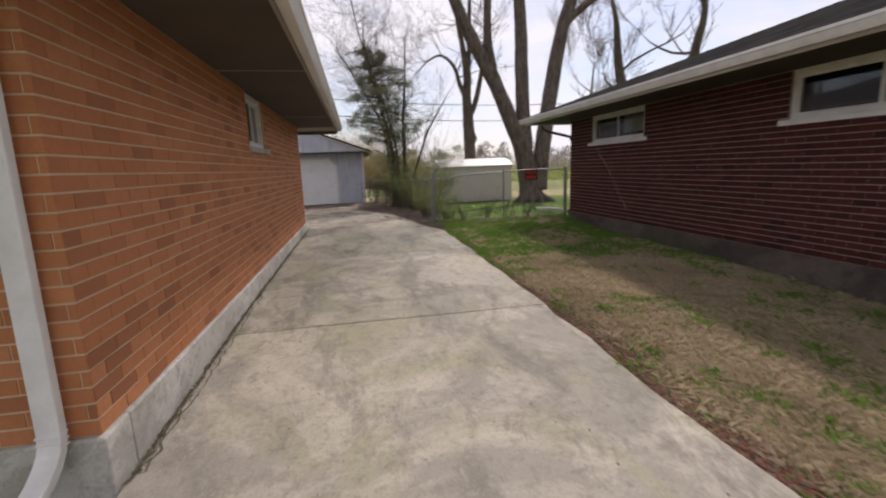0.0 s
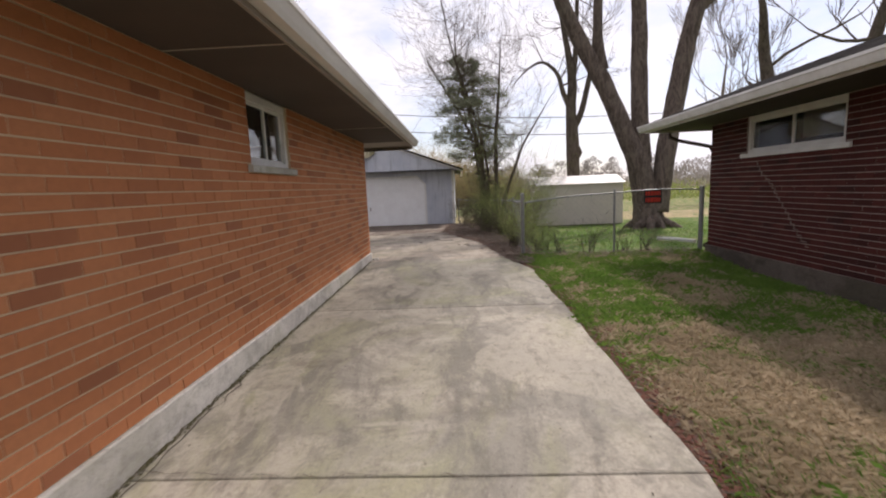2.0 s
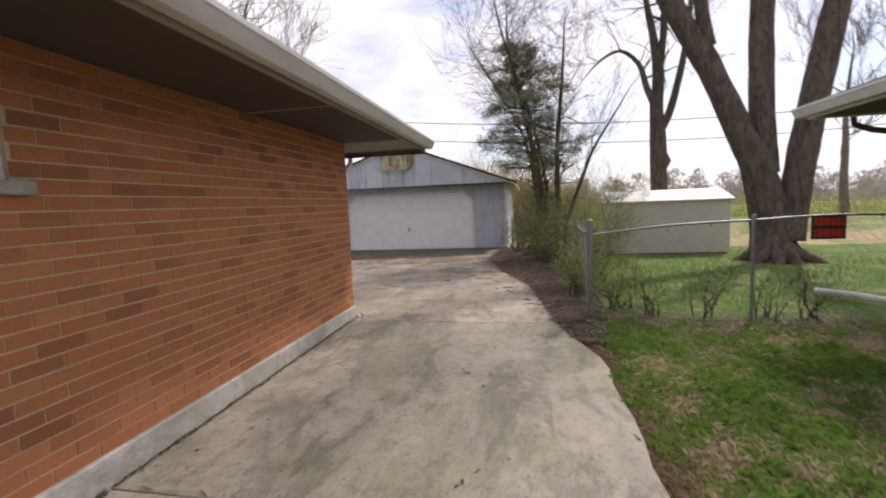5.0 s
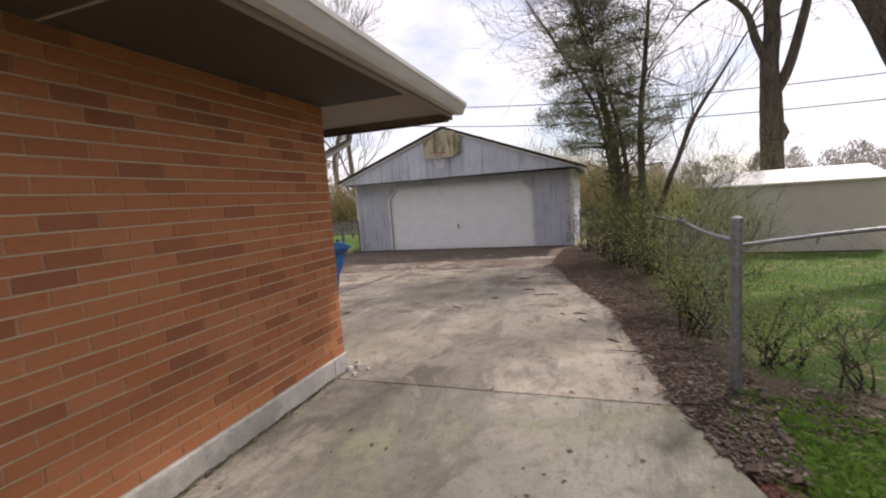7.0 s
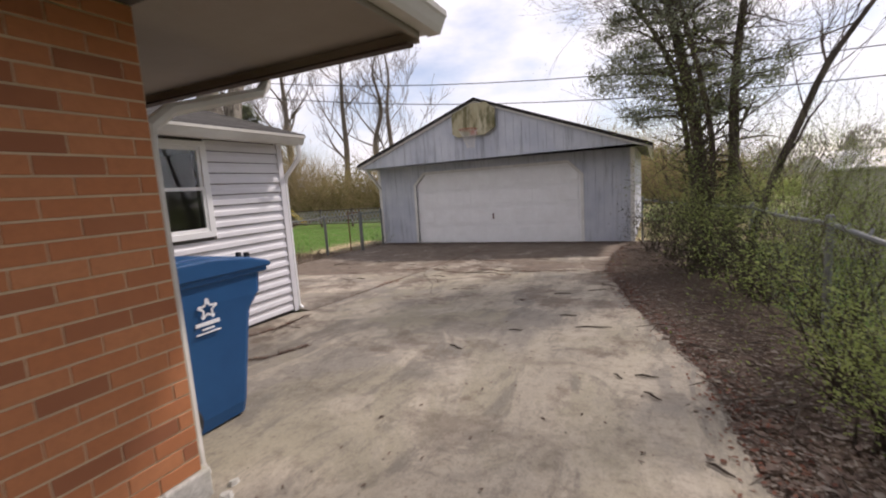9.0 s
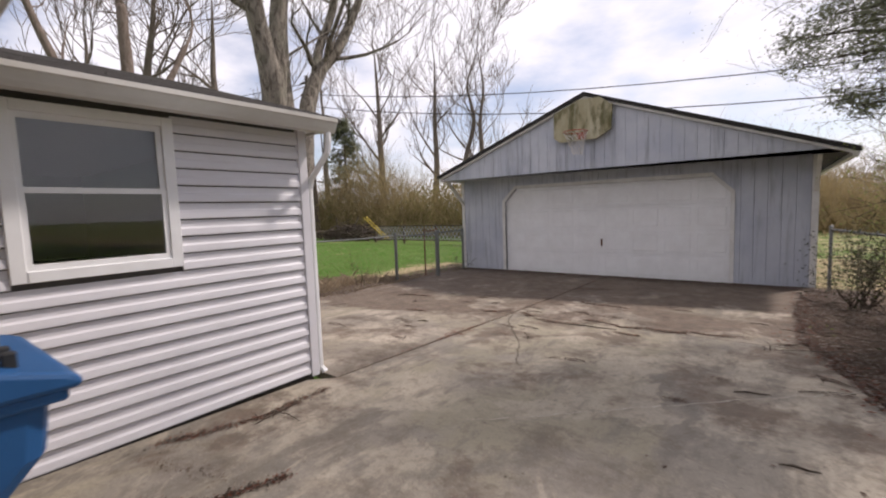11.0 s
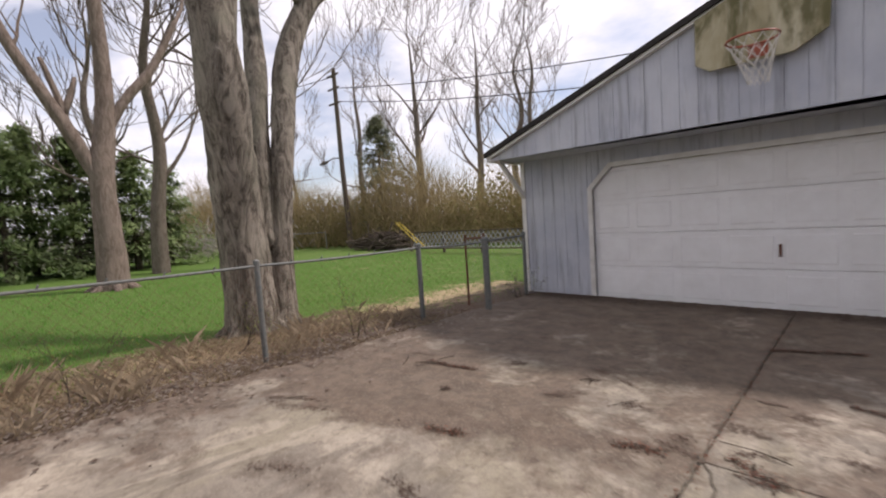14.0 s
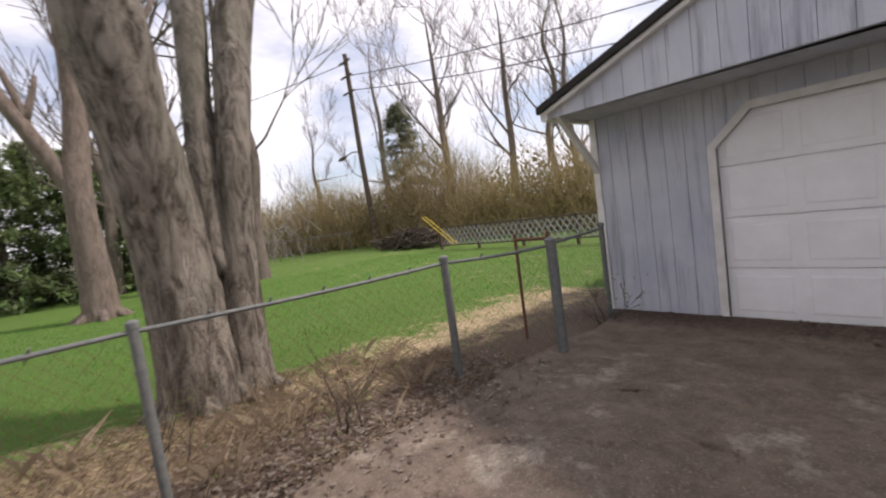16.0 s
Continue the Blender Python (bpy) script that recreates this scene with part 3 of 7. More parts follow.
def hip_roof(parent, x0, x1, y0, y1, z, pitch, near_face):
    """A shingled hip roof over the eave rectangle; near_face 'w' or 'e' gets real shingle courses."""
    h = (x1 - x0) / 2 * math.tan(radians(pitch))
    r0, r1 = y0 + (x1 - x0) / 2, y1 - (x1 - x0) / 2
    xm = (x0 + x1) / 2
    if r1 < r0:
        r0 = r1 = (y0 + y1) / 2
    m = Mesh()
    m.add([(x0, y0, z), (x1, y0, z), (x1, y1, z), (x0, y1, z), (xm, r0, z + h), (xm, r1, z + h),
           (x0, y0, z - 0.03), (x1, y0, z - 0.03), (x1, y1, z - 0.03), (x0, y1, z - 0.03)],
          [(0, 1, 4), (1, 2, 5, 4), (2, 3, 5), (3, 0, 4, 5), (0, 6, 7, 1), (1, 7, 8, 2), (2, 8, 9, 3), (3, 9, 6, 0), (9, 8, 7, 6)])
    ob = m.make("roof", SHINGLE, parent)
    if near_face:
        rng = random.Random(5)
        s = Mesh()
        side = -1 if near_face == 'w' else 1
        xe = x0 if near_face == 'w' else x1
        run, step = (x1 - x0) / 2, 0.135
        slope = h / run
        for k in range(int(run / step)):
            d0, d1 = k * step, (k + 1) * step + 0.01
            ya = y0 + d0 * (r0 - y0) / run
            yb = y1 - d0 * (y1 - r1) / run
            y = ya - rng.random() * 0.3
            while y < yb:
                w = rng.uniform(0.22, 0.38)
                p, q = max(y, ya), min(y + w - 0.006, yb)
                if q - p > 0.05:
                    lift = 0.008 + rng.random() * 0.003
                    pts = []
                    for d, up in ((d0, lift + 0.006), (d1, 0.004)):
                        for yy in (p, q):
                            pts.append((xe - side * d, yy, z + d * slope + up))
                    pts += [(xe - side * d0, p, z + d0 * slope), (xe - side * d0, q, z + d0 * slope)]
                    s.add(pts, [(0, 1, 3, 2), (4, 5, 1, 0)], rng.random())
                y += w
        tagged(s.make("shingles", SHINGLE, ob), kind="stuff")
    return ob


def downspout(parent, pts, w=0.036, material=GUTTER, flat=False):
    """A rain pipe along the points, round or (flat) of rectangular section."""
    m = Mesh()
    if flat:
        ring = [(-1.25, -0.7), (1.25, -0.7), (1.25, 0.7), (-1.25, 0.7)]
        for i, p in enumerate(pts):
            d = (Vector(pts[min(i + 1, len(pts) - 1)]) - Vector(pts[max(i - 1, 0)])).normalized()
            side = Vector((1, 0, 0))
            out = d.cross(side).normalized()
            m.v += [tuple(Vector(p) + side * (w * a) + out * (w * b)) for a, b in ring]
        m.f = [(4 * i + j, 4 * i + (j + 1) % 4, 4 * i + 4 + (j + 1) % 4, 4 * i + 4 + j) for i in range(len(pts) - 1) for j in range(4)]
        m.f += [(3, 2, 1, 0), tuple(4 * len(pts) - 4 + j for j in range(4))]
        return m.make("downspout", material, parent, bevel=0.006)
    m.tube(pts, w, 8)
    return m.make("downspout", material, parent)


# ---- the orange brick house ----
house = thing("brick_house", (-1.1, 1.48, 0), "single-storey orange brick house with wide beige eaves", "house")
HX0, HX1, HY0, HY1, HZ = -9.6, -1.1, 1.48, 9.94, 0.267
SOFF = 2.41
WIN = (5.17, 1.76, 6.08, SOFF)
east = wall_with_openings("wall", 'x', HX1, -1, HY0, HY1, HZ, SOFF + 0.05, [WIN], MORTAR_TAN, house)
south = wall_with_openings("wall", 'y', HY0, 1, HX0, HX1 - 0.2, HZ, SOFF + 0.05, [], MORTAR_TAN, house)
north = wall_with_openings("wall", 'y', HY1, -1, HX0, HX1 - 0.2, HZ, SOFF + 0.05, [], MORTAR_TAN, house)
wall_with_openings("wall", 'x', HX0, 1, HY0 + 0.2, HY1 - 0.2, HZ, SOFF + 0.05, [], BRICK_ORANGE, house)
m = Mesh()
m.box(HX0 - 0.03, HY0 - 0.03, -0.5, HX1 + 0.03, HY0 + 0.2, HZ)
m.box(HX0 - 0.03, HY1 - 0.2, -0.5, HX1 + 0.03, HY1 + 0.03, HZ)
m.box(HX1 - 0.2, HY0 + 0.2, -0.5, HX1 + 0.03, HY1 - 0.2, HZ)
m.box(HX0 - 0.03, HY0 + 0.2, -0.5, HX0 + 0.2, HY1 - 0.2, HZ)
m.make("foundation", FOUNDATION, house, bevel=0.012)
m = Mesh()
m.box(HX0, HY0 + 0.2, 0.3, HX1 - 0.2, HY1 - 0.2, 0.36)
m.make("floor", DARK_INNER, house)
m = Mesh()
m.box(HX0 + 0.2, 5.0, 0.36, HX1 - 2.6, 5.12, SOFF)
m.make("partition", DARK_INNER, house)
# eaves: soffit boards, fascia, gutter
EX, NY, SY = -0.27, 10.93, 0.55
# east boards take the shade-darkened copy, north boards the lighter one
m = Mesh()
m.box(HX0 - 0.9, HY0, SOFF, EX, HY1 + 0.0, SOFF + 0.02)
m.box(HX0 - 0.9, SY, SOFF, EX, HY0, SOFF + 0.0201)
m.make("soffit", SOFFIT_BROWN_SHADE, house)
m = Mesh()
m.box(HX0 - 0.9, HY1, SOFF, EX, NY, SOFF + 0.0202)
m.make("soffit", SOFFIT, house)
SEAM = plain("soffit seam", (0.40, 0.35, 0.28), (0.34, 0.29, 0.23), 4)
for y in (4.1, 7.9):
    m = Mesh()
    m.box(HX1, y, SOFF - 0.004, EX, y + 0.012, SOFF)
    m.make("seam", SEAM, house)
m = Mesh()
m.box(EX, SY, SOFF - 0.035, EX + 0.02, NY, SOFF + 0.14)
m.box(HX0 - 0.9, NY, SOFF - 0.06, EX + 0.02, NY + 0.02, SOFF + 0.14)
m.box(HX0 - 0.9, SY - 0.02, SOFF - 0.035, EX + 0.02, SY, SOFF + 0.14)
m.make("fascia", SOFFIT, house)
m = Mesh()
m.box(HX0 - 0.9, NY - 0.05, SOFF - 0.075, EX - 0.02, NY + 0.018, SOFF - 0.061)
m.make("drip_board", BROWN_BOARD, house)
m = Mesh()
m.extrude(gutter_profile(EX + 0.021, SOFF + 0.0), 'y', SY - 0.1, NY + 0.13)
m.extrude([(y, z) for y, z in gutter_profile(NY + 0.021, SOFF + 0.0)], 'x', HX0 - 0.9, EX + 0.02)
m.make("gutter", GUTTER, house)
hip_roof(house, HX0 - 1.0, EX + 0.06, SY - 0.06, NY + 0.06, SOFF + 0.13, 19, None)
slider_window(house, 'x', HX1, 1, WIN[0], WIN[2], WIN[1], WIN[3], 0.05, 5.10, 6.16, 1)
downspout(house, [(-1.45, NY + 0.06, SOFF - 0.01), (-1.45, NY + 0.05, SOFF - 0.09), (-1.42, NY - 0.04, SOFF - 0.16), (-1.27, 10.16, 2.03), (-1.23, 10.02, 1.93),
                  (-1.21, 9.995, 1.82), (-1.21, 9.995, 0.3), (-1.215, 10.0, 0.22), (-1.225, 10.03, 0.15)])
ob = downspout(house, [(-1.22, SY + 0.03, SOFF), (-1.22, SY + 0.1, SOFF - 0.12), (-1.22, 1.30, 2.18), (-1.22, 1.415, 2.06), (-1.23, 1.415, 1.5), (-1.25, 1.415, 0.36),
                  (-1.252, 1.412, 0.30), (-1.255, 1.395, 0.25), (-1.26, 1.365, 0.205), (-1.27, 1.32, 0.155), (-1.30, 1.18, 0.05)], 0.038, WHITE_TRIM, True)
for z in (0.33, 0.30, 0.27):
    m = Mesh()
    m.box(-1.302, 1.38, z, -1.202, 1.445, z + 0.008)
    m.make("crimp", WHITE_TRIM, house, bevel=0.003)

# ---- the dark red brick house next door ----
house2 = thing("brick_house", (5.45, 9.8, 0), "single-storey dark red brick house with white eaves", "house")
AX, AY0, AY1, AZ, ASOFF = 5.47, -1.6, 9.88, 0.20, 2.43
WA, WB = (6.98, 1.84, 8.86, ASOFF), (2.2, 1.84, 4.12, ASOFF)
west = wall_with_openings("wall", 'x', AX, 1, AY0, AY1, AZ, ASOFF + 0.05, [WA, WB], MORTAR_GREY, house2)
wall_with_openings("wall", 'y', AY1, -1, AX + 0.2, 14.0, AZ, ASOFF + 0.05, [], BRICK_DARK, house2)
wall_with_openings("wall", 'y', AY0, 1, AX + 0.2, 14.0, AZ, ASOFF + 0.05, [], BRICK_DARK, house2)
wall_with_openings("wall", 'x', 14.2, -1, AY0, AY1, AZ, ASOFF + 0.05, [], BRICK_DARK, house2)
m = Mesh()
m.box(AX - 0.04, AY0, -0.5, AX + 0.2, AY1 + 0.03, AZ)
m.box(AX + 0.2, AY1 - 0.2, -0.5, 14.2, AY1 + 0.031, AZ)
m.make("foundation", FOUNDATION_DARK, house2, bevel=0.012)
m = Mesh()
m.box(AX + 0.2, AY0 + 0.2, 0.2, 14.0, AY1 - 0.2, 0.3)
m.make("floor", DARK_INNER, house2)
BX, BN = 4.52, 10.5
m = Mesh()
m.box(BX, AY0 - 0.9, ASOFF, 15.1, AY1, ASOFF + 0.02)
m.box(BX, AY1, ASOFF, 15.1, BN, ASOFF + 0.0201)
m.make("soffit", SOFFIT_BROWN_SHADE, house2)
m = Mesh()
m.box(BX - 0.02, AY0 - 0.9, ASOFF - 0.03, BX, BN + 0.02, ASOFF + 0.14)
m.box(BX, BN, ASOFF - 0.03, 15.1, BN + 0.02, ASOFF + 0.14)
m.make("fascia", GUTTER, house2)
m = Mesh()
m.extrude([(2 * (BX - 0.021) - x, z) for x, z in gutter_profile(BX - 0.021, ASOFF)], 'y', AY0 - 0.9, BN + 0.12)
m.extrude(gutter_profile(BN + 0.021, ASOFF), 'x', BX - 0.02, 15.1)
m.make("gutter", WHITE_TRIM, house2)
hip_roof(house2, BX - 0.05, 15.2, AY0 - 1.0, BN + 0.06, ASOFF + 0.13, 19, 'w')
slider_window(house2, 'x', AX, -1, WA[0], WA[2], WA[1], WA[3], 0.03, 6.88, 8.98, 1, 1)
slider_window(house2, 'x', AX, -1, WB[0], WB[2], WB[1], WB[3], 0.03, 2.1, 4.24, 1)
downspout(house2, [(5.0, BN + 0.06, ASOFF), (5.0, BN + 0.04, ASOFF - 0.12), (5.12, BN - 0.06, ASOFF - 0.2), (5.5, 9.99, 2.06), (5.53, 9.93, 1.95), (5.53, 9.93, 0.25), (5.53, 10.1, 0.15)], 0.034, BROWN_BOARD)

# ---- rear addition with vinyl siding ----
addition = thing("house_addition", (-3.41, 13.0, 0), "single-storey addition clad in light grey vinyl siding", "house addition")
CX, CY0, CY1, CZ = -3.41, HY1 + 0.02, 12.99, 0.07
CW = (11.05, 1.20, 11.93, 2.21)
# dark wall behind the siding, seen through the course gaps as lap shadow
wall_with_openings("wall", 'x', CX - 0.02, -1, CY0, CY1, CZ, 2.42, [CW], DARK_INNER, addition)
wall_with_openings("wall", 'y', CY1, -1, -9.0, CX - 0.22, CZ, 2.42, [], VINYL_SIDING, addition)
wall_with_openings("wall", 'x', -9.2, 1, CY0, CY1, CZ, 2.42, [], VINYL_SIDING, addition)
m = Mesh()
m.box(-9.0, CY0, -0.3, CX - 0.03, CY1 - 0.02, CZ + 0.05)
m.make("foundation", FOUNDATION_DARK, addition)
lap = 0.119
rows = 18
shares = {}
for i in range(rows):
    z = CZ + 0.02 + i * lap
    spans = [(CY0, CY1 - 0.05)]
    if z + lap > CW[1] and z < CW[3]:
        spans = [(CY0, CW[0]), (CW[2], CY1 - 0.05)]
    for p, q in spans:
        key = (round(p, 3), round(q, 3))
        if key not in shares:
            k = Mesh()
            # double-curved lap: a flat face leaning out to a rounded butt edge, open below so the dark backing draws a
            # shadow line
            prof = [(-0.018, lap), (-0.003, lap), (0.001, lap * 0.62), (0.011, lap * 0.5), (0.017, 0.020), (0.016, 0.011), (0.005, 0.008), (-0.012, 0.009)]
            k.add([(x, yy, zz) for yy in (p, q) for x, zz in prof],
                  [(j, (j + 1) % 8, 8 + (j + 1) % 8, 8 + j) for j in range(8)] + [tuple(range(8))[::-1], tuple(range(8, 16))])
            ob = k.make("siding_course", VINYL_SIDING, addition)
            shares[key] = ob.data
        else:
            ob = part(new("siding_course", shares[key]), addition)
        ob.location = (CX, 0, z)
m = Mesh()
m.box(CX - 0.04, CY1 - 0.068, CZ, CX + 0.026, CY1 + 0.012, 2.255)
m.make("corner_post", VINYL_SIDING, addition, bevel=0.006)
m = Mesh()
m.box(CX - 0.02, CW[0] - 0.0, CW[1], CX + 0.03, CW[0] + 0.07, CW[3])
m.box(CX - 0.02, CW[2] - 0.07, CW[1], CX + 0.03, CW[2], CW[3])
m.box(CX - 0.02, CW[0] + 0.07, CW[3] - 0.06, CX + 0.03, CW[2] - 0.07, CW[3])
m.box(CX - 0.02, CW[0] + 0.07, CW[1], CX + 0.034, CW[2] - 0.07, CW[1] + 0.065)
win = m.make("window", VINYL, addition, bevel=0.004)
tagged(win, "white vinyl single-hung window")
for z0, z1, d in ((CW[1] + 0.065, 1.735, -0.012), (1.70, CW[3] - 0.06, -0.03)):
    s = Mesh()
    y0, y1 = CW[0] + 0.07, CW[2] - 0.07
    s.box(CX + d, y0, z0, CX + d + 0.03, y1, z0 + 0.035)
    s.box(CX + d, y0, z1 - 0.035, CX + d + 0.03, y1, z1)
    s.box(CX + d, y0, z0 + 0.035, CX + d + 0.0305, y0 + 0.03, z1 - 0.035)
    s.box(CX + d, y1 - 0.03, z0 + 0.035, CX + d + 0.0305, y1, z1 - 0.035)
    s.make("sash", VINYL, win)
    g = Mesh()
    g.box(CX + d + 0.010, y0 + 0.03, z0 + 0.035, CX + d + 0.016, y1 - 0.03, z1 - 0.035)
    g.make("pane", GLASS, win).visible_shadow = False
m = Mesh()
m.box(-9.3, CY0, 2.26, -3.20, CY1 + 0.12, 2.28)
m.make("soffit", VINYL, addition)
m = Mesh()
m.box(-3.20, CY0, 2.21, -3.185, CY1 + 0.12, 2.34)
m.box(-9.3, CY1 + 0.12, 2.24, -3.20, CY1 + 0.135, 2.34)
m.make("fascia", GUTTER, addition)
m = Mesh()
m.extrude(gutter_profile(-3.184, 2.21), 'y', CY0 + 0.75, CY1 + 0.11)
m.make("gutter", GUTTER, addition)
m = Mesh()
rise = 0.30
m.add([(-3.13, CY0, 2.34), (-3.13, CY1 + 0.2, 2.34), (-6.3, CY1 + 0.2, 2.34 + 3.17 * rise), (-6.3, CY0, 2.34 + 3.17 * rise), (-9.4, CY0, 2.34), (-9.4, CY1 + 0.2, 2.34),
       (-3.13, CY0, 2.31), (-3.13, CY1 + 0.2, 2.31), (-9.4, CY0, 2.31), (-9.4, CY1 + 0.2, 2.31)],
      [(0, 1, 2, 3), (3, 2, 5, 4), (0, 6, 7, 1), (1, 7, 9, 5, 2), (4, 5, 9, 8), (6, 8, 9, 7), (0, 3, 4, 8, 6)])
ar = m.make("roof", SHINGLE, addition)
s, rng = Mesh(), random.Random(8)
for k in range(22):
    d, y = k * 0.14, CY0 - rng.random() * 0.3
    while y < CY1 + 0.2:
        w = rng.uniform(0.22, 0.38)
        p, q = max(y, CY0), min(y + w - 0.006, CY1 + 0.2)
        if q - p > 0.04:
            z = 2.34 + d * rise
            s.add([(-3.13 - d, p, z + 0.014), (-3.13 - d, q, z + 0.014), (-3.13 - d - 0.15, q, z + 0.15 * rise + 0.005), (-3.13 - d - 0.15, p, z + 0.15 * rise + 0.005),
                   (-3.13 - d, p, z), (-3.13 - d, q, z)], [(0, 1, 2, 3), (4, 5, 1, 0)], rng.random())
        y += w
tagged(s.make("shingles", SHINGLE, ar), kind="stuff")
m = Mesh()
m.tube([(-3.13, CY1 + 0.05, 2.22), (-3.13, CY1 + 0.05, 2.13), (-3.15, CY1 + 0.05, 2.05), (-3.27, CY1 + 0.04, 1.93), (-3.375, CY1 + 0.04, 1.84), (-3.41, CY1 + 0.04, 1.75), (-3.41, CY1 + 0.04, 0.14), (-3.37, CY1 + 0.06, 0.08)], 0.028, 8)
m.make("downspout", VINYL, addition)

# ---- detached garage ----
garage = thing("garage", (-3.2, 20.56, -0.1), "detached blue-grey plywood garage with a white overhead door", "garage")
GX0, GX1, GY0, GY1, GZ, GE, GRIDGE = -6.92, 0.47, 20.56, 27.5, -0.2, 2.34, 3.785
GMID, GF = -3.25, 19.72
DOOR = (-5.62, -0.10, -0.79, 1.99)
wall_with_openings("wall", 'y', GY0 + 0.012, 1, GX0, GX1, GZ, GE + 0.1, [(DOOR[0], -0.5, DOOR[2], DOOR[3])], SIDING, garage)
wall_with_openings("wall", 'x', GX0, 1, GY0 + 0.212, GY1, GZ, GE + 0.1, [], SIDING, garage)
wall_with_openings("wall", 'x', GX1, -1, GY0 + 0.212, GY1, GZ, GE + 0.1, [], SIDING, garage)
wall_with_openings("wall", 'y', GY1, -1, GX0 + 0.2, GX1 - 0.2, GZ, GE + 0.1, [], SIDING, garage)


def plank_panel(x0, x1, z0, z1, y, zfun=None):
    """A strip of grooved plywood on a wall facing -y; zfun trims the top to a slope."""
    k = Mesh()
    za, zb = (z1, z1) if zfun is None else (zfun(x0 + 0.004), zfun(x1 - 0.004))
    if min(za, zb) - z0 < 0.01:
        za, zb = max(za, z0 + 0.012), max(zb, z0 + 0.012)
    k.add([(x0 + 0.003, y, z0), (x1 - 0.003, y, z0), (x1 - 0.003, y, zb), (x0 + 0.003, y, za),
           (x0 + 0.001, y + 0.009, z0), (x1 - 0.001, y + 0.009, z0), (x1 - 0.001, y + 0.009, zb), (x0 + 0.001, y + 0.009, za)],
          [(0, 1, 2, 3), (7, 6, 5, 4), (0, 4, 5, 1), (1, 5, 6, 2), (2, 6, 7, 3), (3, 7, 4, 0)])
    return k.make("siding_board", SIDING, garage)


x = GX0
while x < GX1 - 0.02:
    w = min(0.203, GX1 - x)
    if x + w > DOOR[0] - 0.02 and x < DOOR[2] + 0.02:
        if x < DOOR[0] - 0.03:
            plank_panel(x, DOOR[0], GZ + 0.06, GE, GY0 - 0.002)
        if x + w > DOOR[2] + 0.03:
            plank_panel(DOOR[2], x + w, GZ + 0.06, GE, GY0 - 0.002)
        plank_panel(max(x, DOOR[0]), min(x + w, DOOR[2]), DOOR[3], GE, GY0 - 0.002)
    else:
        plank_panel(x, x + w, GZ + 0.06, GE, GY0 - 0.002)
    x += w
PITCH = 0.372
RX0, RX1 = -7.03, 0.90


def roof_under(x):
    return GRIDGE - 0.05 - abs(x - GMID) * PITCH - 0.03


m = Mesh()
gz = 2.27
m.add([(RX0 + 0.1, GF + 0.014, gz), (RX1 - 0.1, GF + 0.014, gz), (RX1 - 0.1, GF + 0.014, roof_under(RX1 - 0.1)), (GMID, GF + 0.014, roof_under(GMID)), (RX0 + 0.1, GF + 0.014, roof_under(RX0 + 0.1)),
       (RX0 + 0.1, GF + 0.09, gz), (RX1 - 0.1, GF + 0.09, gz), (RX1 - 0.1, GF + 0.09, roof_under(RX1 - 0.1)), (GMID, GF + 0.09, roof_under(GMID)), (RX0 + 0.1, GF + 0.09, roof_under(RX0 + 0.1))],
      [(0, 1, 2, 3, 4), (9, 8, 7, 6, 5), (0, 5, 6, 1), (1, 6, 7, 2), (2, 7, 8, 3), (3, 8, 9, 4), (4, 9, 5, 0)])
m.make("gable", SIDING, garage)
x = RX0 + 0.1
while x < RX1 - 0.12:
    w = min(0.203, RX1 - 0.1 - x)
    if x < GMID < x + w:
        plank_panel(x, GMID, gz - 0.006, 0, GF - 0.002, roof_under)
        plank_panel(GMID, x + w, gz - 0.006, 0, GF - 0.002, roof_under)
    else:
        plank_panel(x, x + w, gz - 0.006, 0, GF - 0.002, roof_under)
    x += w
m = Mesh()
m.box(RX0 + 0.1, GF + 0.09, gz + 0.004, RX1 - 0.1, GY0 - 0.003, gz + 0.03)
m.make("soffit", SIDING, garage)
# roof slopes, rake boards and edge courses
m = Mesh()
YF, YB = GF - 0.1, GY1 + 0.25
for sx, xe in ((-1, RX0), (1, RX1)):
    ze = GRIDGE - abs(xe - GMID) * PITCH
    m.add([(GMID, YF, GRIDGE), (xe, YF, ze), (xe, YB, ze), (GMID, YB, GRIDGE), (GMID, YF, GRIDGE - 0.06), (xe, YF, ze - 0.06), (xe, YB, ze - 0.06), (GMID, YB, GRIDGE - 0.06)],
          [(0, 1, 2, 3), (7, 6, 5, 4), (0, 4, 5, 1), (1, 5, 6, 2), (2, 6, 7, 3)])
groof = m.make("roof", SHINGLE, garage)
for xe in (RX0, RX1):
    m = Mesh()
    ze = GRIDGE - abs(xe - GMID) * PITCH
    m.add([(x, y, z + dz) for x, z in ((GMID, GRIDGE), (xe, ze)) for y in (YF - 0.03, YF - 0.001) for dz in (-0.062, 0.012)],
          [(0, 1, 3, 2), (4, 6, 7, 5), (0, 4, 5, 1), (2, 3, 7, 6), (1, 5, 7, 3), (0, 2, 6, 4)])
    m.make("shingle_edge", SHINGLE_EDGE, garage)
m = Mesh()
